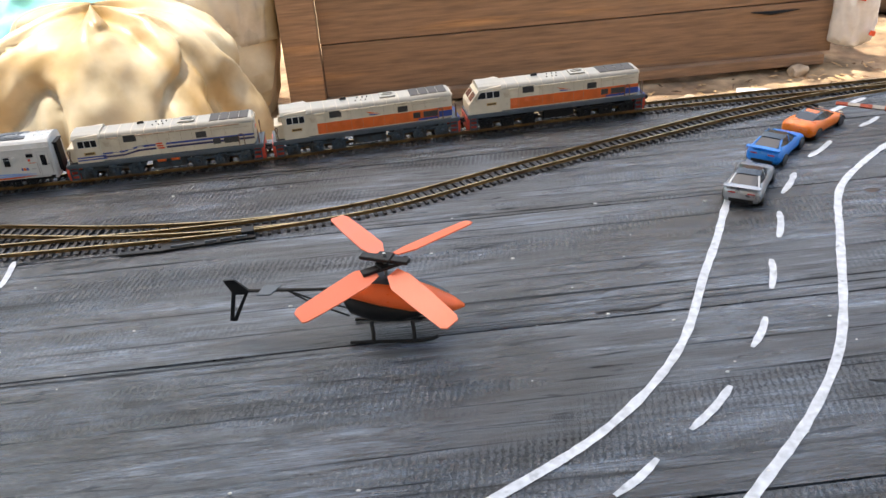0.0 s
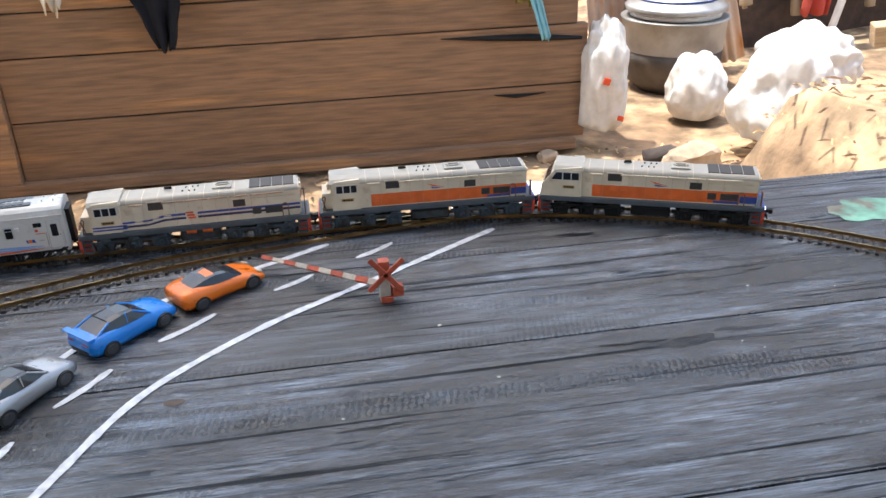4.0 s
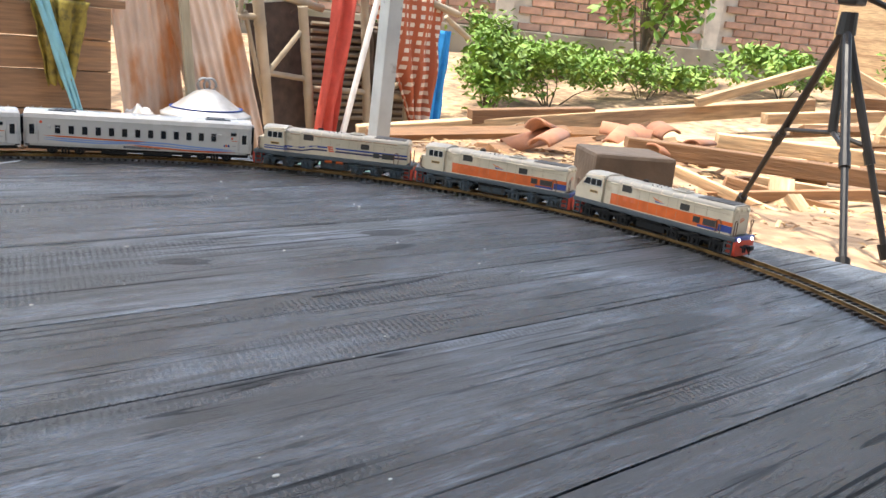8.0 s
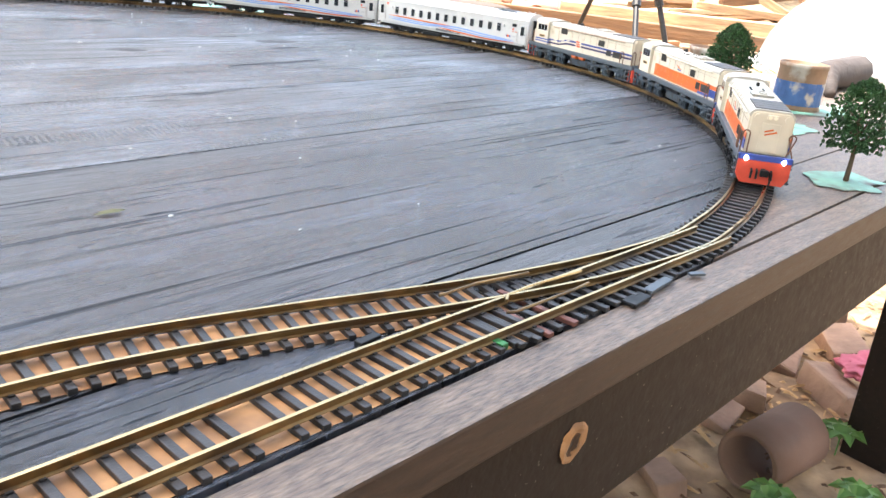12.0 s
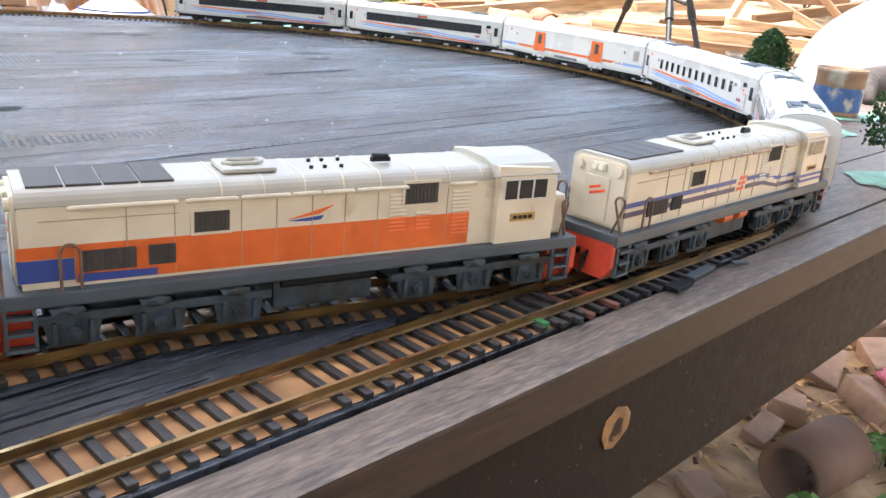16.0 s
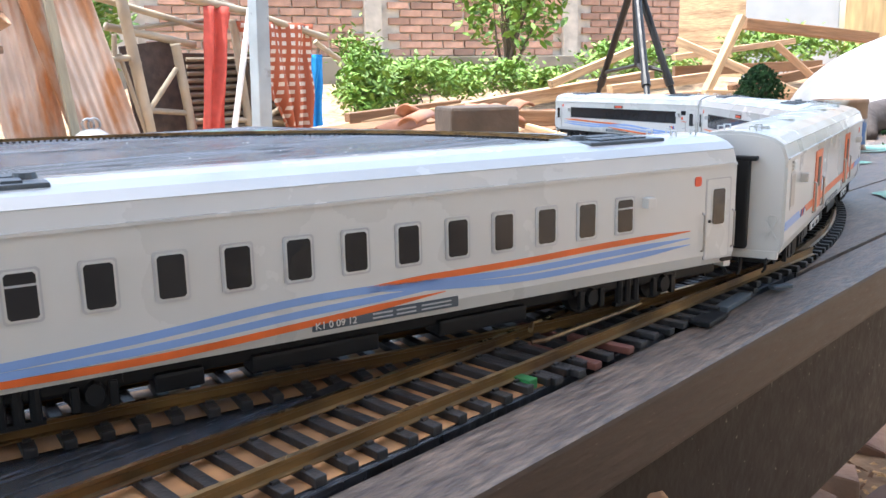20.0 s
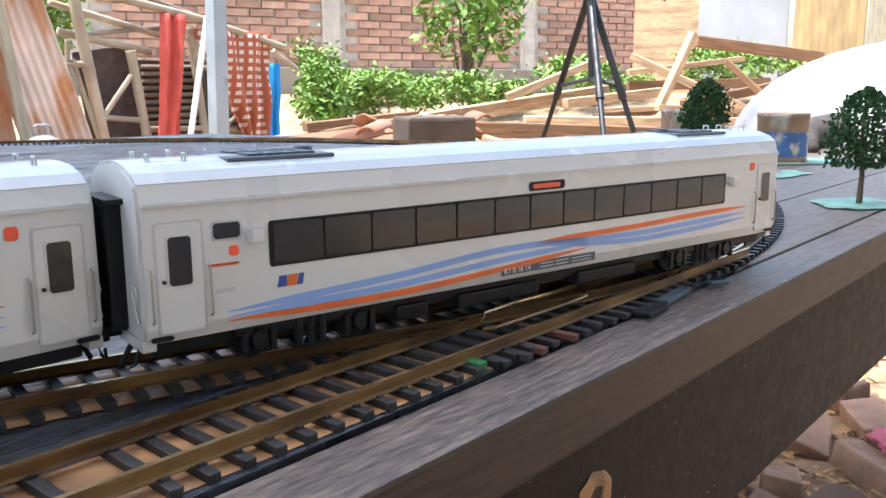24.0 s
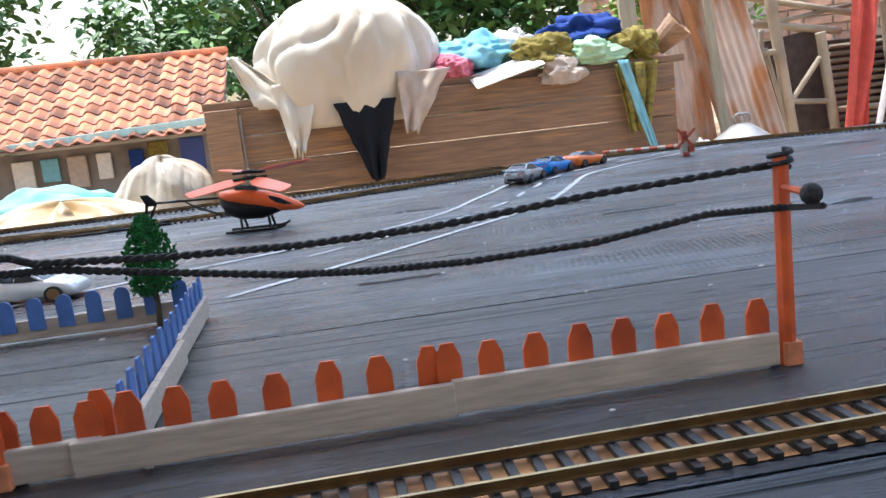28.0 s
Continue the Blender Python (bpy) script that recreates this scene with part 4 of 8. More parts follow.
def coach(label, style, code="", count=13):
    co = thing("passenger_coach" if style != "baggage" else "baggage_van", label, "model coach", "coaches of the train")
    H = CL / 2
    W = 0.0165
    bm = bmesh.new()
    extrude_x(bm, coach_profile(W, 0.0122, 0.0393, 0.0472), -H, H)
    es = [e for e in bm.edges if abs(e.verts[0].co.x - e.verts[1].co.x) < 1e-6]
    bmesh.ops.bevel(bm, geom=es, offset=0.0007, segments=2, affect='EDGES')
    body = part("body", bm, M_WHITE, co)
    # roof skin with a gutter
    bm = bmesh.new()
    prof = [p for p in coach_profile(W + 0.0002, 0.0115, 0.0393, 0.0474) if p[1] > 0.0396]
    extrude_x(bm, prof + [(y * 0.96, z - 0.0007) for y, z in reversed(prof)], -H + 0.0006, H - 0.0006)
    roof = part("roof", bm, M_ROOF, co, "silver-white curved roof")
    bm = bmesh.new()
    for s in (-1, 1):
        box(bm, (0, s * (W + 0.0002), 0.0396), (CL - 0.002, 0.0007, 0.0007))
    part("gutter", bm, M_WHITE, roof)
    # underframe, bogies, ends
    bm = bmesh.new()
    box(bm, (0, 0, 0.0105), (CL - 0.006, 0.024, 0.003), None, 0.0005)
    part("underframe", bm, M_BLACK, co)
    for x, l in ((-0.028, 0.026), (0.016, 0.030), (0.046, 0.010)):
        for s in (-1, 1):
            bm = new_box((x, s * 0.0100, 0.0086), (l, 0.007, 0.0032), None, 0.0006)
            part("equipment_box", bm, M_BLACK, co)
    for x in (0.0755, -0.0755):
        bogie(co, x, M_BLACK, 2, 0.0265, 0.0056, 0.0128, "coach")
    for d in (1, -1):
        bm = bmesh.new()
        box(bm, (d * (H + 0.0016), 0, 0.0265), (0.0036, 0.0125, 0.026), None, 0.0008)
        box(bm, (d * (H + 0.0016), 0, 0.0398), (0.0042, 0.0165, 0.0012), None, 0.0003)
        part("gangway", bm, M_BLACK, co, "black folded gangway")
        bm = bmesh.new()
        box(bm, (d * (H - 0.0012), 0, 0.0118), (0.003, 0.030, 0.0022), None, 0.0003)
        part("end_sill", bm, M_WHITE, co)
        for y in (-0.012, 0.012):
            bm = bmesh.new()
            tube(bm, [(d * H, y, 0.011), (d * (H + 0.001), y, 0.0085), (d * (H + 0.0022), y * 0.95, 0.0078), (d * (H + 0.0018), y, 0.0095)], 0.0004, 6)
            part("hook", bm, M_BLACK, co)
        coupler(co, d * (H - 0.002), d)
        for s in (-1, 1):
            bm = bmesh.new()
            handrail(bm, s * 0.0145, s * 0.0115, d * (H + 0.0006), 0.0165, 0.0235, 0.0003, along=False)
            part("hand_rail", bm, M_WHITE, co)
        # air conditioner and ladder block on the roof ends
        if style != "baggage":
            bm = bmesh.new()
            box(bm, (d * (H - 0.036), 0, 0.0462), (0.027, 0.0185, 0.0022), None, 0.0005)
            for k in range(4):
                box(bm, (d * (H - 0.030) - d * k * 0.0044, 0.0045, 0.0475), (0.0036, 0.0062, 0.0006), None, 0.0001)
                box(bm, (d * (H - 0.030) - d * k * 0.0044, -0.0045, 0.0475), (0.0036, 0.0062, 0.0006), None, 0.0001)
            cyl(bm, (d * (H - 0.046), 0, 0.047), (d * (H - 0.046), 0, 0.0485), 0.0024, 0.002, 12)
            part("air_conditioner", bm, M_GREYFRAME, roof, "grey roof air conditioner")
        else:
            for x in (H - 0.022, H - 0.07):
                bm = bmesh.new()
                cyl(bm, (d * x, 0.004, 0.0455), (d * x, 0.004, 0.0477), 0.0036, 0.0028, 14)
                part("roof_vent", bm, M_ROOF, roof)
        bm = bmesh.new()
        box(bm, (d * (H - 0.011), 0, 0.0465), (0.0125, 0.0115, 0.0012), None, 0.0004)
        for y in (-0.0048, 0.0048):
            for x in (H - 0.0065, H - 0.0145):
                tube(bm, [(d * x, y - 0.001, 0.0465), (d * x, y - 0.001, 0.0485), (d * x, y + 0.001, 0.0485), (d * x, y + 0.001, 0.0465)], 0.0003, 6)
        part("roof_hatch", bm, M_ROOF, roof)
    for s in (-1, 1):
        def flat(o, name, material, parent, proud=0.00018, lab=""):
            bm = bmesh.new()
            plate(bm, o, s * (W - 0.0003), s * (W + proud))
            return part(name, bm, material, parent, lab)

        def rect(xa, xb, za, zb):
            c = 0.0005
            return [(xa + c, za), (xb - c, za), (xb, za + c), (xb, zb - c), (xb - c, zb), (xa + c, zb), (xa, zb - c), (xa, za + c)]
        # doors
        doors = (H - 0.0080, -H + 0.0080) if style != "baggage" else ()
        for x in doors:
            dr = flat(rect(x - 0.0052, x + 0.0052, 0.0138, 0.0362), "door", M_GREYRIM, body, 0.00012)
            flat(rect(x - 0.0047, x + 0.0047, 0.0142, 0.0358), "door_leaf", M_WHITE, dr, 0.00018)
            flat(rect(x - 0.0029, x + 0.0029, 0.0230, 0.0337), "window_frame", M_WHITE, dr, 0.0003)
            flat(rect(x - 0.0024, x + 0.0024, 0.0235, 0.0332), "door_window", M_DARKGLASS, dr, 0.00045)
            bm = bmesh.new()
            cyl(bm, (x + 0.0036, s * W, 0.0245), (x + 0.0036, s * (W + 0.0008), 0.0245), 0.0004, None, 8)
            part("door_handle", bm, M_BLACK, dr)
            for d in (-0.0062, 0.0062):
                bm = bmesh.new()
                tube(bm, [(x + d, s * W, 0.0165), (x + d, s * (W + 0.0009), 0.017), (x + d, s * (W + 0.0009), 0.0265), (x + d, s * W, 0.027)], 0.0003, 6)
                part("grab_rail", bm, M_STEEL, dr)
        if style == "windows":
            xs = [(0.0742 if count == 13 else 0.0728) - k * 0.01305 for k in range(count)]
            for k, x in enumerate(xs):
                w = flat(rect(x - 0.0034, x + 0.0034, 0.0243, 0.0340), "window", M_GREYRIM, body, 0.0003)
                flat(rect(x - 0.0030, x + 0.0030, 0.0247, 0.0336), "window_frame", M_WHITE, w, 0.0004)
                flat(rect(x - 0.0026, x + 0.0026, 0.0251, 0.0332), "pane", M_DARKGLASS, w, 0.0005)
                if k in (0, count - 1):
                    flat([(x - 0.0026, 0.0308), (x + 0.0026, 0.0308), (x + 0.0026, 0.0312), (x - 0.0026, 0.0312)], "window_bar", M_GREYRIM, w, 0.0006)
        elif style == "ribbon":
            w = flat(rect(-0.0827, 0.0867, 0.0246, 0.0344), "window", M_BLACK, body, 0.0002, "long dark ribbon window")
            n = 13
            a, b = -0.0820, 0.0860
            for k in range(n):
                xa, xb = a + (b - a) * k / n + 0.0003, a + (b - a) * (k + 1) / n - 0.0003
                flat(rect(xa, xb, 0.0253, 0.0338), "pane", M_DARKGLASS, w, 0.0004)
            sgn = flat(rect(-0.0049, 0.0088, 0.0350, 0.0374), "destination_sign", M_BLACK, body, 0.0003, "small dark destination sign")
            flat(rect(-0.0030, 0.0076, 0.0356, 0.0368), "sign_bar", M_REDSIGN, sgn, 0.0004, "red writing bar")
        else:
            for x in (0.0468, -0.0457):
                dr = flat(rect(x - 0.0085, x + 0.0085, 0.0168, 0.0372), "cargo_door", M_ORANGE, body, 0.0003, "orange sliding cargo door")
                flat(rect(x - 0.0028, x + 0.0028, 0.0246, 0.0348), "door_window", M_GRILLE, dr, 0.0005)
                bm = bmesh.new()
                for d in (-0.0098, 0.0098):
                    tube(bm, [(x + d, s * W, 0.0165), (x + d, s * (W + 0.0011), 0.017), (x + d, s * (W + 0.0011), 0.0265), (x + d, s * W, 0.027)], 0.0004, 6)
                part("grab_rail", bm, M_STEEL, dr)
            w = flat(rect(0.0997, 0.1078, 0.0242, 0.0350), "window", M_GREYRIM, body, 0.0002)
            flat(rect(0.1004, 0.1071, 0.0250, 0.0342), "pane", M_VANPANE, w, 0.0003)
        # livery stripes
        if style == "baggage":
            bm = bmesh.new()
            for k in range(3):
                box(bm, (0.1036, s * (W + 0.0003), 0.0360 + k * 0.0011), (0.0066, 0.0007, 0.0006), Matrix.Rotation(s * 0.5, 4, 'X'))
            part("louvre", bm, M_WHITE, body)
            for k, (xa, m_) in enumerate(((0.0839, M_BLUE), (0.0813, M_ORANGE), (0.0786, M_BLUE))):
                flat([(xa, 0.0188), (xa - 0.0013, 0.0188), (xa - 0.0026, 0.0210), (xa - 0.0013, 0.0210)], "emblem", m_, body, 0.0002)
            for xa, xb in ((0.0365, 0.0575), (-0.0355, -0.0560)):
                flat([(xa, 0.0106), (xb, 0.0106), (xb, 0.0126), (xa, 0.0126)], "door_sill", M_WHITE, body, 0.0001)
                for xx in (xa * 0.72 + xb * 0.28, xa * 0.28 + xb * 0.72):
                    flat([(xx - 0.0016, 0.0110), (xx + 0.0016, 0.0110), (xx + 0.0016, 0.0119), (xx - 0.0016, 0.0119)], "step_slot", M_BLACK, body, 0.0003)
            flat([(-0.0815, 0.0188), (0.0700, 0.0188), (0.0758, 0.0213), (-0.0852, 0.0213)], "stripe", M_ORANGE, body, 0.00015, "orange stripe")
            flat([(0.0840, 0.0188), (H - 0.001, 0.0188), (H - 0.001, 0.0213), (0.0880, 0.0213)], "stripe", M_SKYBLUE, body, 0.00015, "pale blue stripe")
            flat([(-H + 0.001, 0.0188), (-0.0830, 0.0188), (-0.0870, 0.0213), (-H + 0.001, 0.0213)], "stripe", M_SKYBLUE, body, 0.00015, "pale blue stripe")
        else:
            for dz, h, m_, lab in ((0.0, 0.0016, M_SKYBLUE, "pale blue swoosh"), (-0.0030, 0.0015, M_SKYBLUE, "pale blue swoosh"), (-0.0056, 0.0014, M_ORANGE, "orange swoosh")):
                part("stripe", sweep([(H - 0.018, 0.0165 + dz * 0.35), (H - 0.06, 0.0182 + dz * 0.75), (0.02, 0.0205 + dz * 0.9), (-0.015, 0.0203 + dz * 0.5)], h, s, W), m_, body, lab)
            for dz, h, m_, lab in ((0.0, 0.0015, M_ORANGE, "orange swoosh"), (-0.0026, 0.0015, M_SKYBLUE, "pale blue swoosh"), (-0.0049, 0.0015, M_SKYBLUE, "pale blue swoosh")):
                part("stripe", sweep([(0.005, 0.0212 + dz * 0.2), (-0.035, 0.0214 + dz * 0.8), (-H + 0.05, 0.0222 + dz * 0.9), (-H + 0.019, 0.0226 + dz * 0.75)], h, s, W), m_, body, lab)
        plt = flat([(-0.0185, 0.0136), (0.0183, 0.0136), (0.0183, 0.0160), (-0.0185, 0.0160)], "marking_plate", M_GREYFRAME, body, 0.00015, "dark plate of small white markings")
        bm = bmesh.new()
        for x, l in ((0.0015, 0.005), (-0.0045, 0.005), (-0.0125, 0.008)):
            for z in (0.0143, 0.0152):
                box(bm, (x, s * (W + 0.0002), z), (l, 0.0002, 0.0003))
        part("marking_bar", bm, M_GREYBAR, plt)
        if code:
            rot = Matrix.Rotation(radians(90), 4, 'X') if s < 0 else Matrix.Rotation(radians(180), 4, 'Z') @ Matrix.Rotation(radians(90), 4, 'X')
            at = Matrix.Translation((0.0055 if s < 0 else 0.0178, s * (W + 0.0003), 0.0140)) @ rot
            lettering(code, 0.0022, plt, at, M_WHITE)
        flat(rect(-H + 0.0152, -H + 0.0178, 0.0344, 0.0370), "warning_sign", M_REDSIGN, body, 0.0002, "small red sign")
        for x in {"windows": (0.0806, -0.0905 if count == 13 else -0.0785), "ribbon": (0.0902, -0.0857), "baggage": (0.0869, -0.087)}[style]:
            bm = bmesh.new()
            box(bm, (x, s * (W + 0.0012), 0.0318), (0.0030, 0.0026, 0.0028), None, 0.0004)
            part("side_box", bm, M_WHITE, body)
        if style != "baggage":
            # number panel, red label and service lettering beside the front door
            xw = 0.0953 if style == "windows" else 0.0964
            pn = flat(rect(xw - 0.0034, xw + 0.0034, 0.0314, 0.0354), "number_panel", M_GREYRIM, body, 0.0002, "small dark window")
            flat(rect(xw - 0.0030, xw + 0.0030, 0.0318, 0.0350), "pane", M_DARKGLASS, pn, 0.0003)
            flat(rect(xw - 0.0026, xw - 0.0004, 0.0280, 0.0302), "warning_sign", M_REDSIGN, body, 0.0002, "small red sign")
            flat(rect(xw - 0.0026, xw + 0.0042, 0.0262, 0.0268), "service_line", M_ORANGE, body, 0.0002, "thin orange writing bar")
            flat(rect(xw - 0.0014, xw + 0.0030, 0.0206, 0.0216), "service_bar", M_GREYRIM, body, 0.0002, "grey writing bar")
            xl = 0.0915 if style == "windows" else 0.0851
            for k, (wd, m_) in enumerate(((0.0021, M_BLUE), (0.0024, M_ORANGE), (0.0014, M_BLUE))):
                xa = xl - (0, 0.0023, 0.0049)[k]
                flat([(xa, 0.0200), (xa - wd, 0.0200), (xa - wd - 0.0004, 0.0224), (xa - 0.0006, 0.0224)], "emblem", m_, body, 0.0002)
            flat(rect(H - 0.0060, H - 0.0010, 0.0126, 0.0136), "step_slot", M_BLACK, body, 0.0002)
            flat(rect(-H + 0.0010, -H + 0.0060, 0.0126, 0.0136), "step_slot", M_BLACK, body, 0.0002)
    return co


def raised(z, sill, low, high):
    """Height of a vehicle's point: running gear below the sill, body above it."""
    if z <= 0.005:
        return z
    if z <= sill:
        return 0.005 + (z - 0.005) * low
    return 0.005 + (sill - 0.005) * low + (z - sill) * high


def taller(ob, sill, low, high, kx=1.0):
    """Sets a vehicle on its bogies: lifts the body above the rails, mesh by mesh."""
    for o in ob.children_recursive:
        if o.type == 'MESH':
            if kx != 1.0:
                o.data.transform(Matrix.Diagonal((kx, 1, 1, 1)))
            lift = o.matrix_basis.translation.z
            if o.name.startswith("marking") and lift:
                o.matrix_basis.translation.z = raised(lift, sill, low, high)
                continue
            if o.name.startswith("wheelset"):
                continue
            for v in o.data.vertices:
                v.co.z = raised(v.co.z + lift, sill, low, high)
    return ob


TRAIN = [
    (taller(loco("cream and orange diesel locomotive with a slanted cab, leading the train", "orange", True, M_BLACK), 0.0194, 1.20, 1.08, 1.053), 0.0503),
    (taller(loco("cream and orange diesel locomotive with a square cab and grey bogies", "orange", False, M_GREYBOGIE), 0.0194, 1.20, 1.08, 1.053), 0.0503),
    (taller(loco("cream diesel locomotive with two dark blue stripes and grey bogies", "blue", False, M_GREYBOGIE), 0.0194, 1.20, 1.08, 1.053), 0.0503),
    (taller(coach("white coach with small windows and blue and orange swooshes", "windows", "K1 0 09 11"), 0.0122, 1.24, 1.05), 0.0795),
    (taller(coach("white coach with small windows and blue and orange swooshes", "windows", "K1 0 09 12", 12), 0.0122, 1.24, 1.05), 0.0795),
    (taller(coach("white baggage van with orange doors and an orange stripe", "baggage", "B 0 68 02"), 0.0122, 1.24, 1.05), 0.0795),
    (taller(coach("white coach with a dark ribbon window and swooshes", "ribbon", "K1 0 16 14"), 0.0122, 1.24, 1.05), 0.0795),
    (taller(coach("white coach with a dark ribbon window, last of the train", "ribbon", "K1 0 16 14"), 0.0122, 1.24, 1.05), 0.0795),
]
GAP = 0.0078
LOCO_L, COACH_L = 0.180, CL
OFFS, _o = [], 0.0
for i in range(8):
    L_ = LOCO_L if i < 3 else COACH_L
    OFFS.append(_o + L_ / 2)
    _o += L_ + GAP
# how far the front has come along the loop, by time
RUN_T = (0, 4.5, 8, 9.5, 12, 14.5, 16, 17, 18, 19, 20, 21, 24, 25, 26, 27, 28)
RUN_S = (2.303, 2.963, 3.468, 3.684, 4.018, 4.401, 4.634, 4.788, 4.935, 5.085, 5.232, 5.393, 5.877, 6.033, 6.201, 6.357, 6.528)


def train_pose(i, t):
    s = float(np.interp(t, RUN_T, RUN_S)) - OFFS[i]
    a, b = on_main(s + TRAIN[i][1]), on_main(s - TRAIN[i][1])
    c = (a + b) / 2
    d = a - b
    return Matrix.Translation((c.x, c.y, 0)) @ Matrix.Rotation(math.atan2(d.y, d.x), 4, 'Z')


M_PLASTER_WHITE = mat("white_plaster", (0.62, 0.61, 0.58), 0.6, var=0.08, scale=200)
bm = bmesh.new()
lathe(bm, [(0.0030, 0.0), (0.0030, 0.0012), (0.0019, 0.0016), (0.0021, 0.008), (0.0027, 0.0135), (0.0033, 0.0180), (0.0030, 0.0200), (0.0012, 0.0208), (0.0011, 0.0215), (0.0021, 0.0226), (0.0024, 0.0242), (0.0018, 0.0258), (0.0003, 0.0264)], 14, True)
for s in (-1, 1):
    tube(bm, [(0, s * 0.0030, 0.0190), (0.0004, s * 0.0042, 0.0150), (0.0012, s * 0.0036, 0.0110)], [0.0009, 0.0008, 0.0006], 6)
bmesh.ops.transform(bm, matrix=Matrix.Diagonal((0.75, 0.72, 0.96, 1)), verts=bm.verts[:])
figurine = solid("figurine", bm, M_PLASTER_WHITE, "small plain white figurine standing on the locomotive's rear walkway", "figurine", smooth=True)


def motions():
    walk(figurine, [(k * 0.25, train_pose(2, k * 0.25) @ Matrix.Translation((-0.0805, 0.0105, 0.0226))) for k in range(113)])
    for i, (ob, *_r) in enumerate(TRAIN):
        walk(ob, [(k * 0.25, train_pose(i, k * 0.25)) for k in range(113)])

# ---- ground ----
def ss(v):
    v = min(1.0, max(0.0, v))
    return v * v * (3 - 2 * v)


def ground_z(x, y):
    shelf = ss((x - 1.32) / 0.12) * ss((y - 0.02) / 0.2) * (1 - ss((y - 1.35) / 0.25))
    rise = ss(((x - 1.0) * 0.75 + (y - 1.0) * 0.65 - 1.6) / 4.0)
    z = -0.385 + (0.315 + 0.0) * shelf + 0.42 * rise * (1 - shelf)
    z += 0.014 * noise.noise(Vector((x * 2.5, y * 2.5, 0))) + 0.007 * noise.noise(Vector((x * 11, y * 11, 3)))
    return z


bm = bmesh.new()
bmesh.ops.create_grid(bm, x_segments=200, y_segments=200, size=5.5)
for v in bm.verts:
    v.co += Vector((2.0, 2.5, 0))
    v.co.z = ground_z(v.co.x, v.co.y)
far = [bm.verts.new((x, y, -0.46)) for x, y in ((-60, -60), (60, -60), (60, 60), (-60, 60))]
bm.faces.new(far)
ground = solid("ground", bm, M_EARTH, "dry bright earth strewn with sawdust and leaves", "ground", "structure", smooth=True)

# ---- terrace roof over the table ----
M_ZINC = mat("dull_zinc_sheet", (0.4, 0.41, 0.42), 0.6, 0.2, var=0.15, scale=3)
M_PLASTER = mat("pale_wall_plaster", (0.55, 0.53, 0.48), 0.9, var=0.15, scale=2)
solid("terrace_roof", new_box((-0.92, -0.76, 2.6), (3.4, 3.80, 0.03)), M_ZINC, "zinc sheet roof over the terrace", "roof", "structure")
# added wall, never in view: closes the back and dims faces turned to it
solid("house_wall", new_box((0.2, -2.7, 1.1), (8, 0.12, 3.2)), M_PLASTER, "plain pale wall added out of view behind the terrace to cut skylight", "wall", "structure")
M_POST = mat("grey_painted_steel", (0.34, 0.38, 0.41), 0.5, 0.3, var=0.12, scale=20, color2=(0.2, 0.2, 0.2), mix_scale=30, mix_lo=0.65, mix_hi=0.75)
tp = thing("terrace_post", "square grey steel post at the terrace edge", "post")
part("shaft", new_box((1.652, 1.338, 0.80), (0.034, 0.034, 2.36), Matrix.Rotation(0.03, 4, 'Y'), 0.003), M_POST, tp)
part("base_plate", new_box((1.687, 1.338, -0.372), (0.09, 0.09, 0.008), None, 0.001), M_POST, tp)

# ---- chest and what lies on it ----
chest = thing("wooden_chest", "long weathered brown plank chest standing on the earth", "chest")
zs = (-0.352, -0.222, -0.088, 0.002, 0.075, 0.152)
for i, (a, b) in enumerate(zip(zs, zs[1:])):
    part("plank", new_box((0.68 if i > 1 else 0.69, 2.02, (a + b) / 2), (1.22 if i > 1 else 1.25, 0.03, b - a - 0.003), None, 0.002), M_CHEST, chest)
part("corner_post", new_box((0.02, 2.01, -0.11), (0.085, 0.045, 0.52), None, 0.003), M_CHEST, chest)
part("bottom_rail", new_box((0.64, 2.005, -0.362), (1.30, 0.05, 0.025), None, 0.003), M_CHEST, chest)
part("side_panel", new_box((-0.012, 2.28, -0.11), (0.03, 0.5, 0.52), None, 0.003), M_CHEST, chest)
part("side_panel", new_box((1.28, 2.28, -0.11), (0.03, 0.48, 0.52), None, 0.003), M_CHEST, chest)
part("lid", new_box((0.65, 2.28, 0.162), (1.36, 0.52, 0.02), None, 0.003), M_CHEST, chest)
part("foot", new_box((0.05, 2.05, -0.385), (0.08, 0.08, 0.03), None, 0.003), M_CHEST, chest)
part("foot", new_box((1.2, 2.05, -0.385), (0.08, 0.08, 0.03), None, 0.003), M_CHEST, chest)
bm = bmesh.new()
tube(bm, [(0.98, 2.003, -0.103), (1.08, 2.003, -0.108), (1.18, 2.003, -0.112), (1.30, 2.003, -0.120)], [0.001, 0.006, 0.009, 0.004], 6)
part("split", bm, M_BLACK, chest, "dark split in a plank")
bm = bmesh.new()
tube(bm, [(1.10, 2.003, -0.238), (1.15, 2.003, -0.243), (1.22, 2.003, -0.240)], [0.001, 0.005, 0.001], 6)
part("split", bm, M_BLACK, chest, "dark split in a plank")


def cloth_mat(name, color, **k):
    m = mat(name, color, 0.85, var=0.12, scale=30, bump=0.004, bscale=25, spec=0.2, **k)
    return m


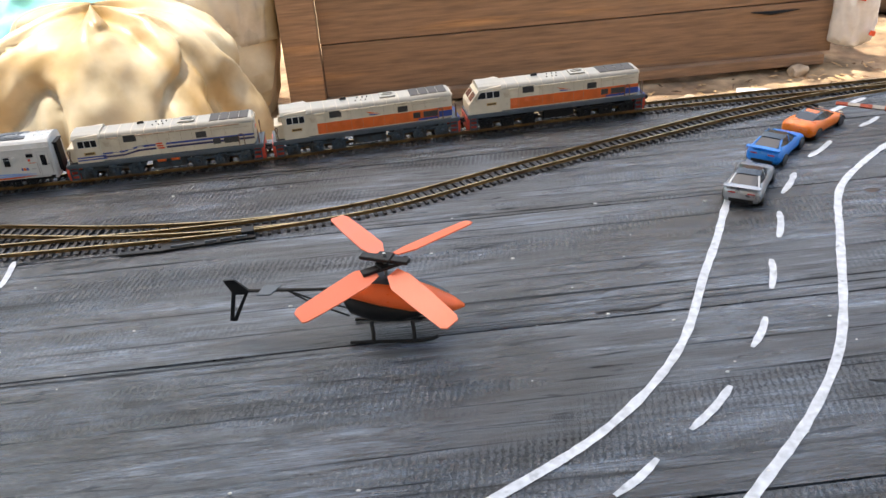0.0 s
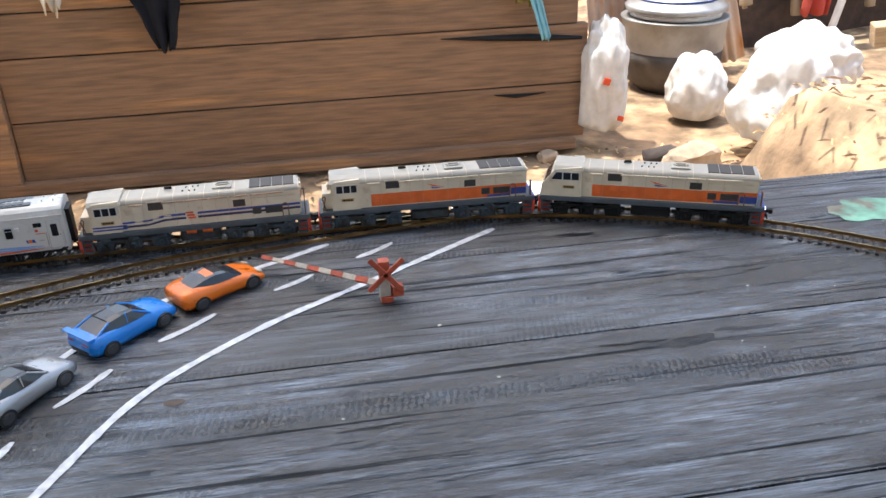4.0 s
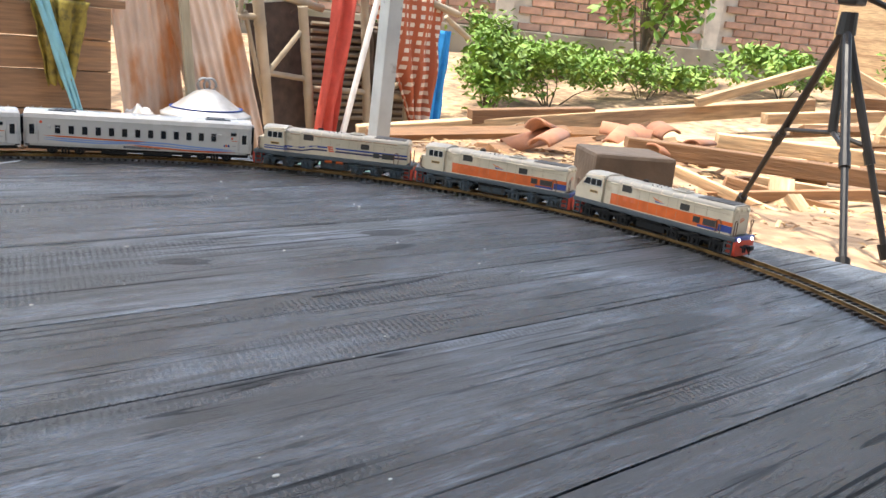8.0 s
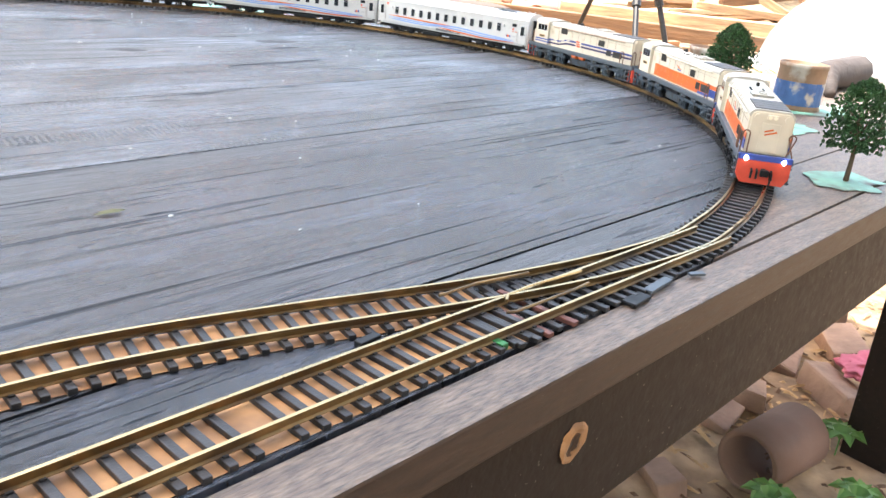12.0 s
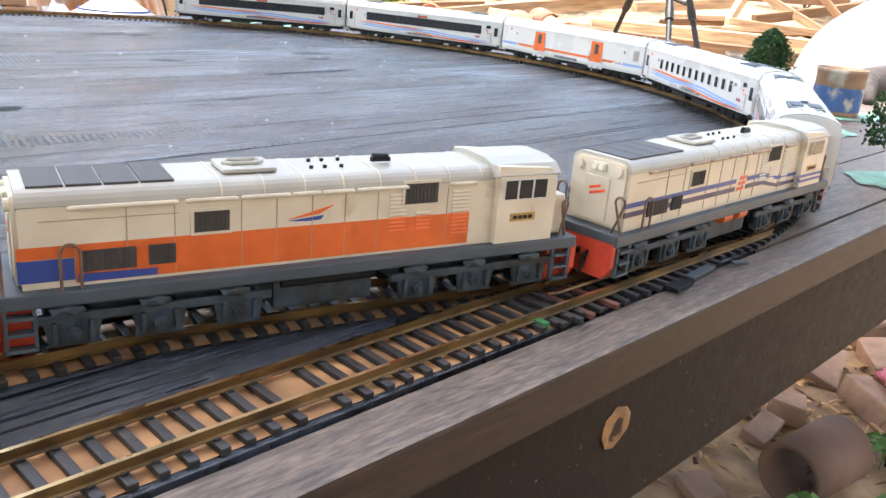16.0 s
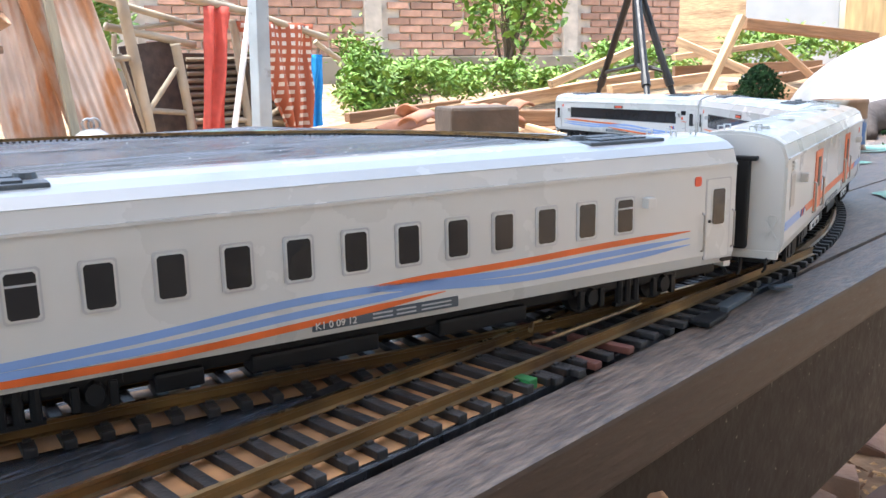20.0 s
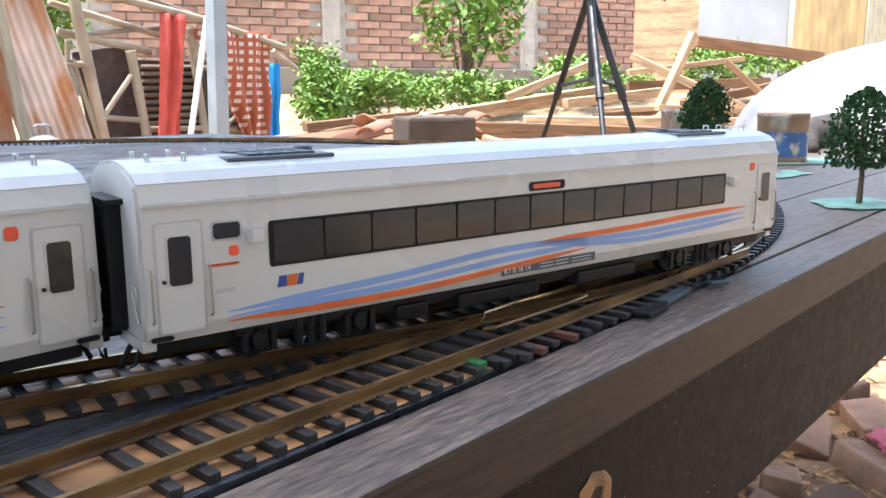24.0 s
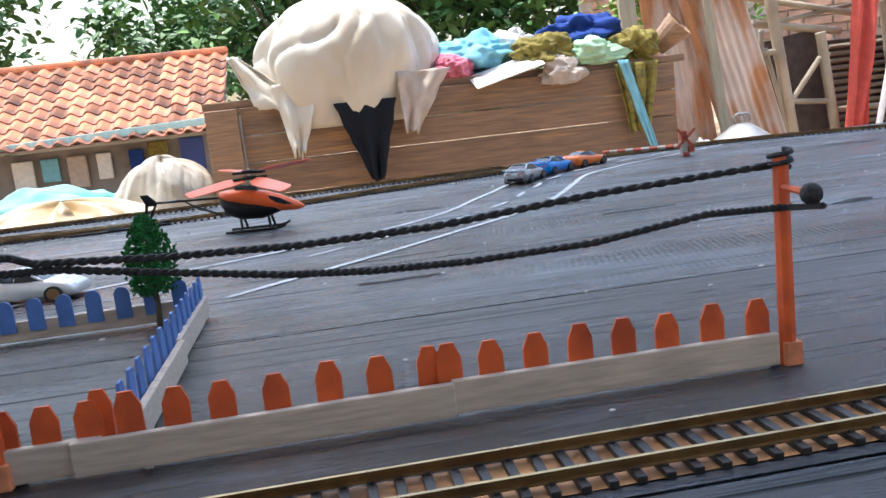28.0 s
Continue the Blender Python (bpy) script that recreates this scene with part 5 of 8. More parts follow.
def drape(name, label, material, c, size, seed, fold=0.25, sub=4, category="cloth", group="", crumple=1.0, rot=0.0):
    """A soft heap with folds; crumple adds small creases."""
    bm = bmesh.new()
    bmesh.ops.create_icosphere(bm, subdivisions=6 if max(size) > 0.2 else 5, radius=1.0)
    for v in bm.verts:
        p = v.co.copy()
        f = 1 + fold * noise.noise(p * 1.4 + Vector((seed, 0, 0))) + fold * 0.6 * noise.noise(p * 3.2 + Vector((0, seed, 0)))
        ridge = abs(noise.noise(p * 2.3 + Vector((seed * 2, 1, 0))))
        f += fold * 0.7 * (0.3 - ridge)
        ridge2 = abs(noise.noise(p * 5.5 + Vector((seed * 3, 5, 2))))
        f += fold * 0.3 * crumple * (0.25 - ridge2)
        warp = p + 0.25 * noise.noise_vector(p * 2.0 + Vector((seed, seed, 0)))
        f += fold * 0.34 * (0.2 - abs(noise.noise(Vector((warp.x * 4, warp.y * 4, warp.z * 1.3)) + Vector((seed, 3, 1)))))
        f += fold * 0.16 * crumple * (0.2 - abs(noise.noise(warp * 12 + Vector((1, seed, 2)))))
        v.co = p * f
        if v.co.z < -0.55:
            v.co.z = -0.55 + (v.co.z + 0.55) * 0.25
    bmesh.ops.transform(bm, matrix=Matrix.Translation(c) @ Matrix.Rotation(rot, 4, 'Z') @ Matrix.Diagonal((*size, 1)), verts=bm.verts[:])
    return solid(name, bm, material, label, category, "", group, smooth=True)


def hanging(name, label, material, top, bottom, w0, w1, seed, y_front, folds=3, depth=0.02, category="cloth", group="", n=26, m=22):
    """A hanging cloth from a top edge to a bottom edge, with vertical folds."""
    bm = bmesh.new()
    rows = []
    for j in range(m + 1):
        u = j / m
        cx = top[0] + (bottom[0] - top[0]) * u
        cz = top[2] + (bottom[2] - top[2]) * u
        cy = top[1] + (bottom[1] - top[1]) * u
        w = w0 + (w1 - w0) * u
        row = []
        for i in range(n + 1):
            s = i / n - 0.5
            d = depth * (math.sin(s * folds * 6.28 + seed + 0.8 * u) * 0.6 + noise.noise(Vector((s * 4, u * 3, seed))) * 0.9)
            edge = 0.05 * noise.noise(Vector((u * 5, seed, s * 2))) * w
            row.append(bm.verts.new((cx + s * w + edge, cy + d, cz + 0.03 * noise.noise(Vector((s * 5, seed, 4))) * u)))
        rows.append(row)
    for a, b in zip(rows, rows[1:]):
        for i in range(n):
            bm.faces.new((a[i], a[i + 1], b[i + 1], b[i]))
    ob = solid(name, bm, material, label, category, "", group, smooth=True)
    md = ob.modifiers.new("thick", 'SOLIDIFY')
    md.thickness = 0.003
    return ob


def pleated(name, material, parent, c, rx, ry, h, seed, folds=15, waist=0.16, deep=0.075):
    """A stuffed bag: a low bulge with pleats that run from its base to its gathered crown."""
    bm = bmesh.new()
    n, m = 150, 44
    rings = []
    for j in range(m + 1):
        u = j / m
        a = u * math.pi / 2
        prof = math.cos(a) ** 0.62 * (1.0 - waist * (1 - u) ** 3)
        ring = []
        for i in range(n):
            t = 2 * math.pi * i / n
            d = Vector((math.cos(t), math.sin(t), 0))
            w = t * folds / 2 + 4.5 * noise.noise(Vector((d.x * 2.0, d.y * 2.0, u * 2.4 + seed)))
            crease = (1 - abs(math.sin(w))) ** 2
            k = 1 + 0.22 * noise.noise(Vector((d.x * 1.9, d.y * 1.9, u * 1.9 + seed))) - deep * crease * (0.35 + 0.65 * u) - 0.09 * abs(noise.noise(Vector((d.x * 4, d.y * 4, u * 4 + seed)))) + 0.03 * noise.noise(Vector((d.x * 9, d.y * 9, u * 7 + seed)))
            z = math.sin(a) ** 0.85 * (1 + 0.10 * noise.noise(Vector((d.x * 1.8, d.y * 1.8, seed + 3)))) - 0.05 * crease * u * (1 - u)
            ring.append((c[0] + d.x * rx * prof * k, c[1] + d.y * ry * prof * k, c[2] + z * h))
        rings.append(ring)
    loft(bm, rings)
    return part(name, bm, material, parent, "", True)


def hang_part(name, material, parent, top, bottom, w0, w1, seed, folds, depth):
    """A hanging fold of cloth or plastic as a part of a thing."""
    ob = hanging(name, "", material, top, bottom, w0, w1, seed, 0, folds, depth)
    for key in list(ob.keys()):
        del ob[key]
    ob.parent = parent
    return ob


M_BAG = mat("milky_plastic", (0.66, 0.61, 0.52), 0.4, var=0.08, scale=8, coat=0.1, color2=(0.52, 0.44, 0.33), mix_scale=4, mix_lo=0.45, mix_hi=0.7, bump=0.006, bscale=14)
M_DARKCLOTH = cloth_mat("black_cloth", (0.012, 0.014, 0.02))
M_NAVY = cloth_mat("navy_blue_cloth", (0.02, 0.05, 0.22))
M_OLIVE = cloth_mat("olive_print_cloth", (0.26, 0.21, 0.05), color2=(0.12, 0.1, 0.04), mix_scale=60)
M_LBLUE = cloth_mat("light_blue_cloth", (0.22, 0.5, 0.62))
M_PGREEN = cloth_mat("pale_green_cloth", (0.42, 0.62, 0.42))
M_PALECLOTH = cloth_mat("pale_grey_cloth", (0.5, 0.42, 0.36))
M_PINK = cloth_mat("pink_cloth", (0.6, 0.18, 0.25))
M_WHITECLOTH = cloth_mat("white_cloth", (0.75, 0.74, 0.72))
bag = thing("plastic_bag", "big milky plastic bag stuffed with cloth on the chest", "bag")
pleated("bulge", M_BAG, bag, (0.37, 2.09, 0.075), 0.295, 0.18, 0.345, 2.0, 13, 0.36, 0.13)
hang_part("hanging_corner", M_BAG, bag, (0.225, 1.975, 0.20), (0.215, 1.955, 0.012), 0.13, 0.03, 7.0, 1.4, 0.016)
hang_part("bag_ear", M_BAG, bag, (0.065, 2.03, 0.285), (0.19, 2.0, 0.14), 0.03, 0.15, 5.0, 1.5, 0.016)
hanging("pale_cloth", "pale pinkish cloth hanging from under the bag", M_PALECLOTH, (0.565, 1.975, 0.20), (0.52, 1.96, 0.038), 0.15, 0.04, 3.0, 2.0, 1.5, 0.018)
hanging("black_cloth", "black cloth hanging to a point over the chest's front", M_DARKCLOTH, (0.40, 1.965, 0.135), (0.41, 1.96, -0.075), 0.17, 0.03, 5.0, 2.0, 2, 0.012)
for i, (nm, m_, c, s, f) in enumerate((("light_blue_cloth", M_LBLUE, (0.74, 2.14, 0.225), (0.12, 0.09, 0.06), 0.4), ("navy_cloth", M_NAVY, (1.07, 2.15, 0.255), (0.12, 0.10, 0.065), 0.4), ("olive_cloth", M_OLIVE, (0.93, 2.05, 0.215), (0.085, 0.06, 0.05), 0.45), ("pale_green_cloth", M_PGREEN, (1.07, 2.03, 0.195), (0.085, 0.05, 0.04), 0.4), ("pink_cloth", M_PINK, (0.665, 2.06, 0.195), (0.05, 0.06, 0.04), 0.4), ("pale_cloth", M_WHITECLOTH, (0.86, 2.16, 0.25), (0.06, 0.07, 0.045), 0.4), ("olive_cloth", M_OLIVE, (1.19, 2.06, 0.20), (0.06, 0.06, 0.055), 0.45), ("grey_cloth", M_PALECLOTH, (0.96, 2.0, 0.15), (0.06, 0.03, 0.04), 0.45))):
    drape(nm, "crumpled " + nm.replace("_", " ") + " heaped on the chest", m_, c, s, 11.0 + i * 3.3, f, 4, "cloth", "clothes on the chest")
part_sheet = new_box((0.80, 2.0, 0.175), (0.20, 0.09, 0.004), Matrix.Rotation(radians(-14), 4, 'Y') @ Matrix.Rotation(radians(24), 4, 'X'), 0.001)
solid("white_sheet", part_sheet, M_WHITECLOTH, "folded white sheet lying over the chest's edge", "cloth")
hanging("olive_cloth", "olive printed cloth hanging over the chest's front", M_OLIVE, (1.17, 1.985, 0.16), (1.165, 1.975, -0.03), 0.13, 0.05, 9.0, 2.0, 3, 0.014)
hanging("blue_ribbon", "pale blue cloth strip hanging down the chest's front", M_LBLUE, (1.125, 1.965, 0.17), (1.205, 1.96, -0.11), 0.03, 0.02, 3.0, 2.0, 2, 0.006, n=8)
bm = bmesh.new()
cyl(bm, (1.28, 2.1, 0.2), (1.34, 2.06, 0.26), 0.028, 0.045, 16, caps=False)
cr = solid("horn_of_bark", bm, M_CHEST, "curled piece of brown bark on the chest's end", "bark")
cr.modifiers.new("thick", 'SOLIDIFY').thickness = 0.004

# ---- tarpaulins left of the chest ----
M_TARP = mat("cream_tarpaulin", (0.38, 0.26, 0.12), 0.4, var=0.35, scale=9, color2=(0.50, 0.43, 0.30), mix_scale=4, mix_lo=0.42, mix_hi=0.6, bump=0.006, bscale=12)
M_TEAL = cloth_mat("teal_sheet", (0.25, 0.6, 0.58))
M_CLEARISH = mat("cloudy_clear_plastic", (0.50, 0.46, 0.39), 0.3, var=0.25, scale=12, coat=0.2, color2=(0.34, 0.29, 0.19), mix_scale=9)
tarp = thing("tarpaulin", "cream tarpaulin in sharp folds heaped beside the chest", "tarpaulin", "tarpaulins")
pleated("sheet", M_TARP, tarp, (-0.33, 1.70, -0.40), 0.31, 0.24, 0.365, 4.0, 6, 0.0, 0.20)
tarp = thing("tarpaulin", "cream tarpaulin heap on the earth", "tarpaulin", "tarpaulins")
pleated("sheet", M_TARP, tarp, (-0.98, 2.0, -0.40), 0.40, 0.34, 0.34, 14.0, 7, 0.0, 0.20)
plastic = thing("clear_plastic", "crumpled clear plastic sheet over things beside the chest", "plastic sheet")
pleated("sheet", M_CLEARISH, plastic, (-0.16, 2.05, -0.20), 0.155, 0.12, 0.235, 24.0, 11)
part("mound", clod((0.13, 0.11, 0.16), 8.0, 3, 0.25), M_TARP, plastic, "things under the sheet").location = (-0.16, 2.06, -0.26)
drape("teal_sheet", "teal plastic sheet beside the table", M_TEAL, (-0.50, 2.08, -0.15), (0.26, 0.14, 0.145), 36.0, 0.16, 4, "plastic sheet", crumple=0.2)

# ---- pots, sacks and stones right of the chest ----
M_ALU = mat("dull_aluminium", (0.40, 0.40, 0.40), 0.5, 0.6, var=0.15, scale=15, color2=(0.26, 0.255, 0.25), mix_scale=9)
M_SOOT = mat("sooty_pot", (0.1, 0.085, 0.075), 0.6, 0.3, var=0.4, scale=20)
M_RICE = mat("brown_grain", (0.2, 0.09, 0.05), 0.9, bump=0.01, bscale=90)
M_SACK = mat("white_woven_sack", (0.68, 0.67, 0.65), 0.7, var=0.12, scale=40, bump=0.004, bscale=40)
pot = thing("cooking_pot", "sooty aluminium pot on the earth beside the chest", "pot", "", Matrix.Translation((1.735, 2.47, -0.39)))
bm = bmesh.new()
lathe(bm, [(0.02, 0.0), (0.09, 0.0), (0.125, 0.03), (0.14, 0.09), (0.14, 0.12)], 32, True)
part("lower_body", bm, M_SOOT, pot, "dark sooty lower body", True)
bm = bmesh.new()
lathe(bm, [(0.141, 0.12), (0.146, 0.2), (0.152, 0.205), (0.152, 0.21), (0.14, 0.21), (0.02, 0.205)], 32)
part("upper_body", bm, M_ALU, pot, "dull aluminium upper body", True)
tub = thing("basin", "dark blue basin with brown grain on the pot", "basin", "", Matrix.Translation((1.735, 2.47, -0.188)) @ Matrix.Scale(0.85, 4))
bm = bmesh.new()
lathe(bm, [(0.02, 0.0), (0.10, 0.0), (0.15, 0.012), (0.155, 0.03), (0.14, 0.03), (0.02, 0.028)], 32, True)
part("rim", bm, M_SACK, tub, "pale rim", True)
bm = bmesh.new()
lathe(bm, [(0.11, 0.03), (0.135, 0.07), (0.13, 0.07), (0.10, 0.04)], 32)
part("bowl", bm, M_NAVY, tub, "dark blue bowl", True)
part("grain", clod((0.10, 0.09, 0.022), 3.0, 3, 0.12), M_RICE, tub).location = (0, -0.03, 0.04)
lid = thing("pot_lid", "conical aluminium pot lid with a ring handle", "lid", "", Matrix.Translation((1.735, 2.47, -0.150)) @ Matrix.Scale(0.85, 4))
bm = bmesh.new()
lathe(bm, [(0.165, -0.012), (0.168, 0.0), (0.16, 0.004), (0.12, 0.028), (0.05, 0.078), (0.03, 0.09), (0.002, 0.093)], 36)
part("cone", bm, M_ALU, lid, "", True)
for dx in (-0.012, 0.012):
    bm = bmesh.new()
    tube(bm, [(dx + 0.024 * math.cos(a), 0, 0.108 + 0.024 * math.sin(a)) for a in [2 * math.pi * k / 20 for k in range(21)]], 0.005, 6)
    part("ring_handle", bm, M_ALU, lid)
drape("white_bag", "stuffed white plastic bag on the earth by the pot", M_SACK, (1.660, 2.141, -0.31), (0.075, 0.07, 0.10), 61.0, 0.16, 4, "bag", crumple=0.3)
sk = drape("printed_sack", "white printed sack leaning at the chest's end", M_SACK, (1.355, 2.0, -0.235), (0.055, 0.05, 0.16), 51.0, 0.18, 4, "sack")
bm = bmesh.new()
for c, s in (((1.345, 1.947, -0.21), (0.016, 0.006, 0.016)), ((1.385, 1.952, -0.30), (0.014, 0.006, 0.012))):
    box(bm, c, s, Matrix.Rotation(0.3, 4, 'Y'), 0.002)
lab = part("printed_patch", bm, M_REDSIGN, None, "faded red and blue print")
lab.parent = sk
drape("white_sack", "full white woven sack with teal stripes on the earth", M_SACK, (1.73, 1.86, -0.26), (0.11, 0.09, 0.13), 57.0, 0.2, 4, "sack")
drape("white_sack", "slumped white sack on the earth", M_SACK, (2.0, 2.2, -0.28), (0.14, 0.1, 0.1), 59.0, 0.2, 4, "sack")
solid("white_board", new_box((1.05, 1.62, -0.345), (0.24, 0.16, 0.006), Matrix.Rotation(radians(-20), 4, 'Z') @ Matrix.Rotation(radians(14), 4, 'X'), 0.001), M_WHITECLOTH, "flat white board lying on the earth", "board")
M_STONE = mat("pale_stone", (0.42, 0.33, 0.24), 0.9, var=0.3, scale=20, bump=0.01, bscale=30)
M_DARKROOT = mat("dark_rotten_wood", (0.07, 0.055, 0.05), 0.85, var=0.4, scale=20, bump=0.01, bscale=30)
for i, (x, y, s) in enumerate(((1.49, 1.80, 0.055), (-0.15, 1.80, 0.022), (1.215, 1.96, 0.022), (0.62, 1.9, 0.016), (0.33, 1.85, 0.014), (-0.05, 1.7, 0.018), (0.9, 1.85, 0.018), (0.47, 1.8, 0.02), (1.75, 1.62, 0.03))):
    o = solid("stone", clod((s * 1.25, s * 0.9, s * 0.75), i * 2.1, 3), M_STONE, "pale rough stone on the earth", "stone", "", "stones")
    o.location = (x, y, ground_z(x, y) + s * 0.4)
for i, (p, q, r) in enumerate((((1.28, 1.72), (1.62, 1.60), 0.03), ((1.42, 1.88), (1.75, 1.74), 0.022))):
    bm = bmesh.new()
    tube(bm, [(p[0] + (q[0] - p[0]) * k / 6, p[1] + (q[1] - p[1]) * k / 6 + 0.02 * math.sin(k * 2.2), ground_z(p[0], p[1]) + r * 0.6 + 0.012 * math.sin(k * 1.7)) for k in range(7)], [r * (0.6 + 0.4 * math.sin(1 + k)) for k in range(7)], 9)
    solid("rotten_branch", bm, M_DARKROOT, "dark rotten branch on the earth", "branch", "", "branches", smooth=True)

# litter: straw, chips and leaves on the earth
M_LITTER = mat("straw_and_chips", (0.5, 0.33, 0.17), 0.9, var=0.5, scale=3)
M_LITTERD = mat("dark_leaf_litter", (0.14, 0.08, 0.045), 0.9, var=0.5, scale=3)
rnd = random.Random(5)
for m_, n, nm, lb in ((M_LITTER, 2600, "straw_litter", "scattered straw and wood chips"), (M_LITTERD, 1500, "leaf_litter", "scattered dark dry leaves and bits")):
    verts, faces = [], []
    for k in range(n):
        zone = rnd.random()
        if zone < 0.5:
            x, y = rnd.uniform(-0.6, 1.9), rnd.uniform(0.95, 1.98)
        elif zone < 0.8:
            x, y = rnd.uniform(1.0, 2.3), rnd.uniform(-0.35, 0.12)
        else:
            x, y = rnd.uniform(1.4, 2.4), rnd.uniform(0.15, 1.4)
        l, w = rnd.uniform(0.006, 0.03), rnd.uniform(0.0015, 0.006)
        a, tl = rnd.uniform(0, 3.14), rnd.uniform(-0.3, 0.3)
        z = ground_z(x, y) + 0.006
        d = Vector((math.cos(a), math.sin(a), tl)) * l / 2
        e = Vector((-math.sin(a), math.cos(a), rnd.uniform(-0.3, 0.3))) * w / 2
        c = Vector((x, y, z))
        i0 = len(verts)
        verts += [c - d - e, c + d - e, c + d + e, c - d + e, c + Vector((0, 0, 0.003))]
        faces += [(i0, i0 + 1, i0 + 4), (i0 + 1, i0 + 2, i0 + 4), (i0 + 2, i0 + 3, i0 + 4), (i0 + 3, i0, i0 + 4)]
    me = bpy.data.meshes.new(nm)
    me.from_pydata(verts, [], faces)
    me.materials.append(m_)
    tagged(new(nm, me), lb, "litter", "", "stuff")

# rubble seen under the table's edge
M_CLAY = mat("brown_clay_pipe", (0.17, 0.105, 0.08), 0.75, var=0.25, scale=12, bump=0.003, bscale=40)
M_BRICKOLD = mat("broken_brick", (0.3, 0.2, 0.15), 0.9, var=0.3, scale=25, bump=0.006, bscale=40, objvar=0.35)
bm = bmesh.new()
cyl(bm, (-0.05, 0, 0), (0.05, 0, 0), 0.034, 0.036, 24, caps=False)
pipe = solid("clay_pipe", bm, M_CLAY, "short brown clay pipe lying among rubble", "pipe", smooth=True)
pipe.modifiers.new("thick", 'SOLIDIFY').thickness = 0.006
pipe.matrix_basis = Matrix.Translation((1.27, -0.10, ground_z(1.27, -0.1) + 0.034)) @ Matrix.Rotation(radians(-8), 4, 'Z')
for i, (x, y, s, a) in enumerate(((1.40, -0.02, 0.04, 20), (1.50, -0.09, 0.045, 60), (1.56, -0.0, 0.05, 10), (1.38, 0.04, 0.035, 80), (1.66, -0.05, 0.05, 35), (1.47, 0.08, 0.045, 15), (1.74, 0.03, 0.055, 70), (1.62, -0.16, 0.05, 40), (1.33, -0.02, 0.03, 0), (1.83, -0.1, 0.06, 25), (1.17, -0.03, 0.03, 50))):
    bm = new_box((0, 0, 0), (s * 1.8, s, s * 0.7), None, s * 0.08)
    bumpy(bm, s * 0.16, 20, i * 1.3)
    o = solid("broken_brick", bm, M_BRICKOLD, "broken brick among the rubble", "brick", "", "rubble bricks")
    o.matrix_basis = Matrix.Translation((x, y, ground_z(x, y) + s * 0.3)) @ Euler((0.3 * math.sin(i), 0.25 * math.cos(i * 2), radians(a))).to_matrix().to_4x4()
cup = thing("yellow_cup", "small yellow plastic cup among the rubble", "cup", "", Matrix.Translation((1.205, -0.175, ground_z(1.2, -0.175) + 0.004)) @ Matrix.Rotation(0.4, 4, 'Y'))
bm = bmesh.new()
lathe(bm, [(0.001, 0.0), (0.010, 0.0), (0.0135, 0.024), (0.0145, 0.025), (0.012, 0.024), (0.009, 0.003), (0.001, 0.002)], 20)
part("wall", bm, mat("yellow_plastic", (0.85, 0.42, 0.02), 0.35), cup, "", True)
M_WRAP = mat("crumpled_wrapper", (0.7, 0.66, 0.6), 0.3, var=0.3, scale=40, color2=(0.6, 0.1, 0.12), mix_scale=30)
drape("snack_wrapper", "crumpled red and white snack wrapper", M_WRAP, (1.10, -0.145, -0.365), (0.03, 0.02, 0.012), 71.0, 0.5, 3, "wrapper")
drape("pink_rag", "scrap of pink cloth among the rubble", M_PINK, (1.55, -0.11, -0.34), (0.04, 0.03, 0.012), 73.0, 0.5, 3, "rag")
M_WEED = mat("fresh_green_leaf", (0.1, 0.22, 0.05), 0.5, var=0.3, scale=40)
for i, (x, y) in enumerate(((1.26, -0.19), (1.19, -0.13), (1.36, -0.14))):
    bm = bmesh.new()
    for k in range(7):
        a = k * 0.9 + i
        d = Vector((math.cos(a), math.sin(a), 0))
        e = Vector((-d.y, d.x, 0))
        L = 0.028
        pts = [(0, 0, 0.02), (0.35, 0.25, 0.034), (0.7, 0.22, 0.036), (1, 0, 0.028), (0.7, -0.22, 0.036), (0.35, -0.25, 0.034)]
        bm.faces.new([bm.verts.new(d * u * L + e * v * L + Vector((0, 0, w))) for u, v, w in pts])
    tube(bm, [(0, 0, 0), (0.002, 0, 0.022)], 0.001, 5)
    o = solid("weed", bm, M_WEED, "small fresh green weed in the rubble", "weed", "", "weeds")
    o.location = (x, y, ground_z(x, y))

# ---- things past the table's right end ----
M_TRIPOD = mat("black_tripod_metal", (0.02, 0.02, 0.022), 0.45, 0.4, var=0.2, scale=60)
tri = thing("camera_tripod", "small black camera tripod standing past the table", "tripod")
APEX, HUB = Vector((1.778, 0.468, 0.228)), Vector((1.772, 0.455, 0.085))
FEET = [Vector((1.91, 0.66, -0.07)), Vector((1.606, 0.325, -0.07)), Vector((1.776, 0.349, -0.07))]
bm = bmesh.new()
cyl(bm, APEX - Vector((0, 0, 0.012)), APEX + Vector((0, 0, 0.018)), 0.013, 0.011, 14)
part("collar", bm, M_TRIPOD, tri)
bm = bmesh.new()
cyl(bm, APEX, HUB, 0.0065, None, 12)
part("centre_column", bm, M_TRIPOD, tri)
for f in FEET:
    bm = bmesh.new()
    top = APEX + (f - APEX).normalized() * 0.012
    mid = top.lerp(f, 0.55)
    cyl(bm, top, mid, 0.0062, 0.0058, 10)
    cyl(bm, mid, top.lerp(f, 0.95), 0.0048, 0.0044, 10)
    cyl(bm, mid - (f - top) * 0.03, mid + (f - top) * 0.03, 0.0072, None, 10)
    lg = part("leg", bm, M_TRIPOD, tri)
    bm = bmesh.new()
    cyl(bm, top.lerp(f, 0.93), f, 0.0085, 0.0075, 10)
    part("rubber_foot", bm, M_BLACK, lg)
    bm = bmesh.new()
    tube(bm, [HUB, top.lerp(f, 0.5)], 0.0035, 6)
    part("brace", bm, M_TRIPOD, tri)
bm = bmesh.new()
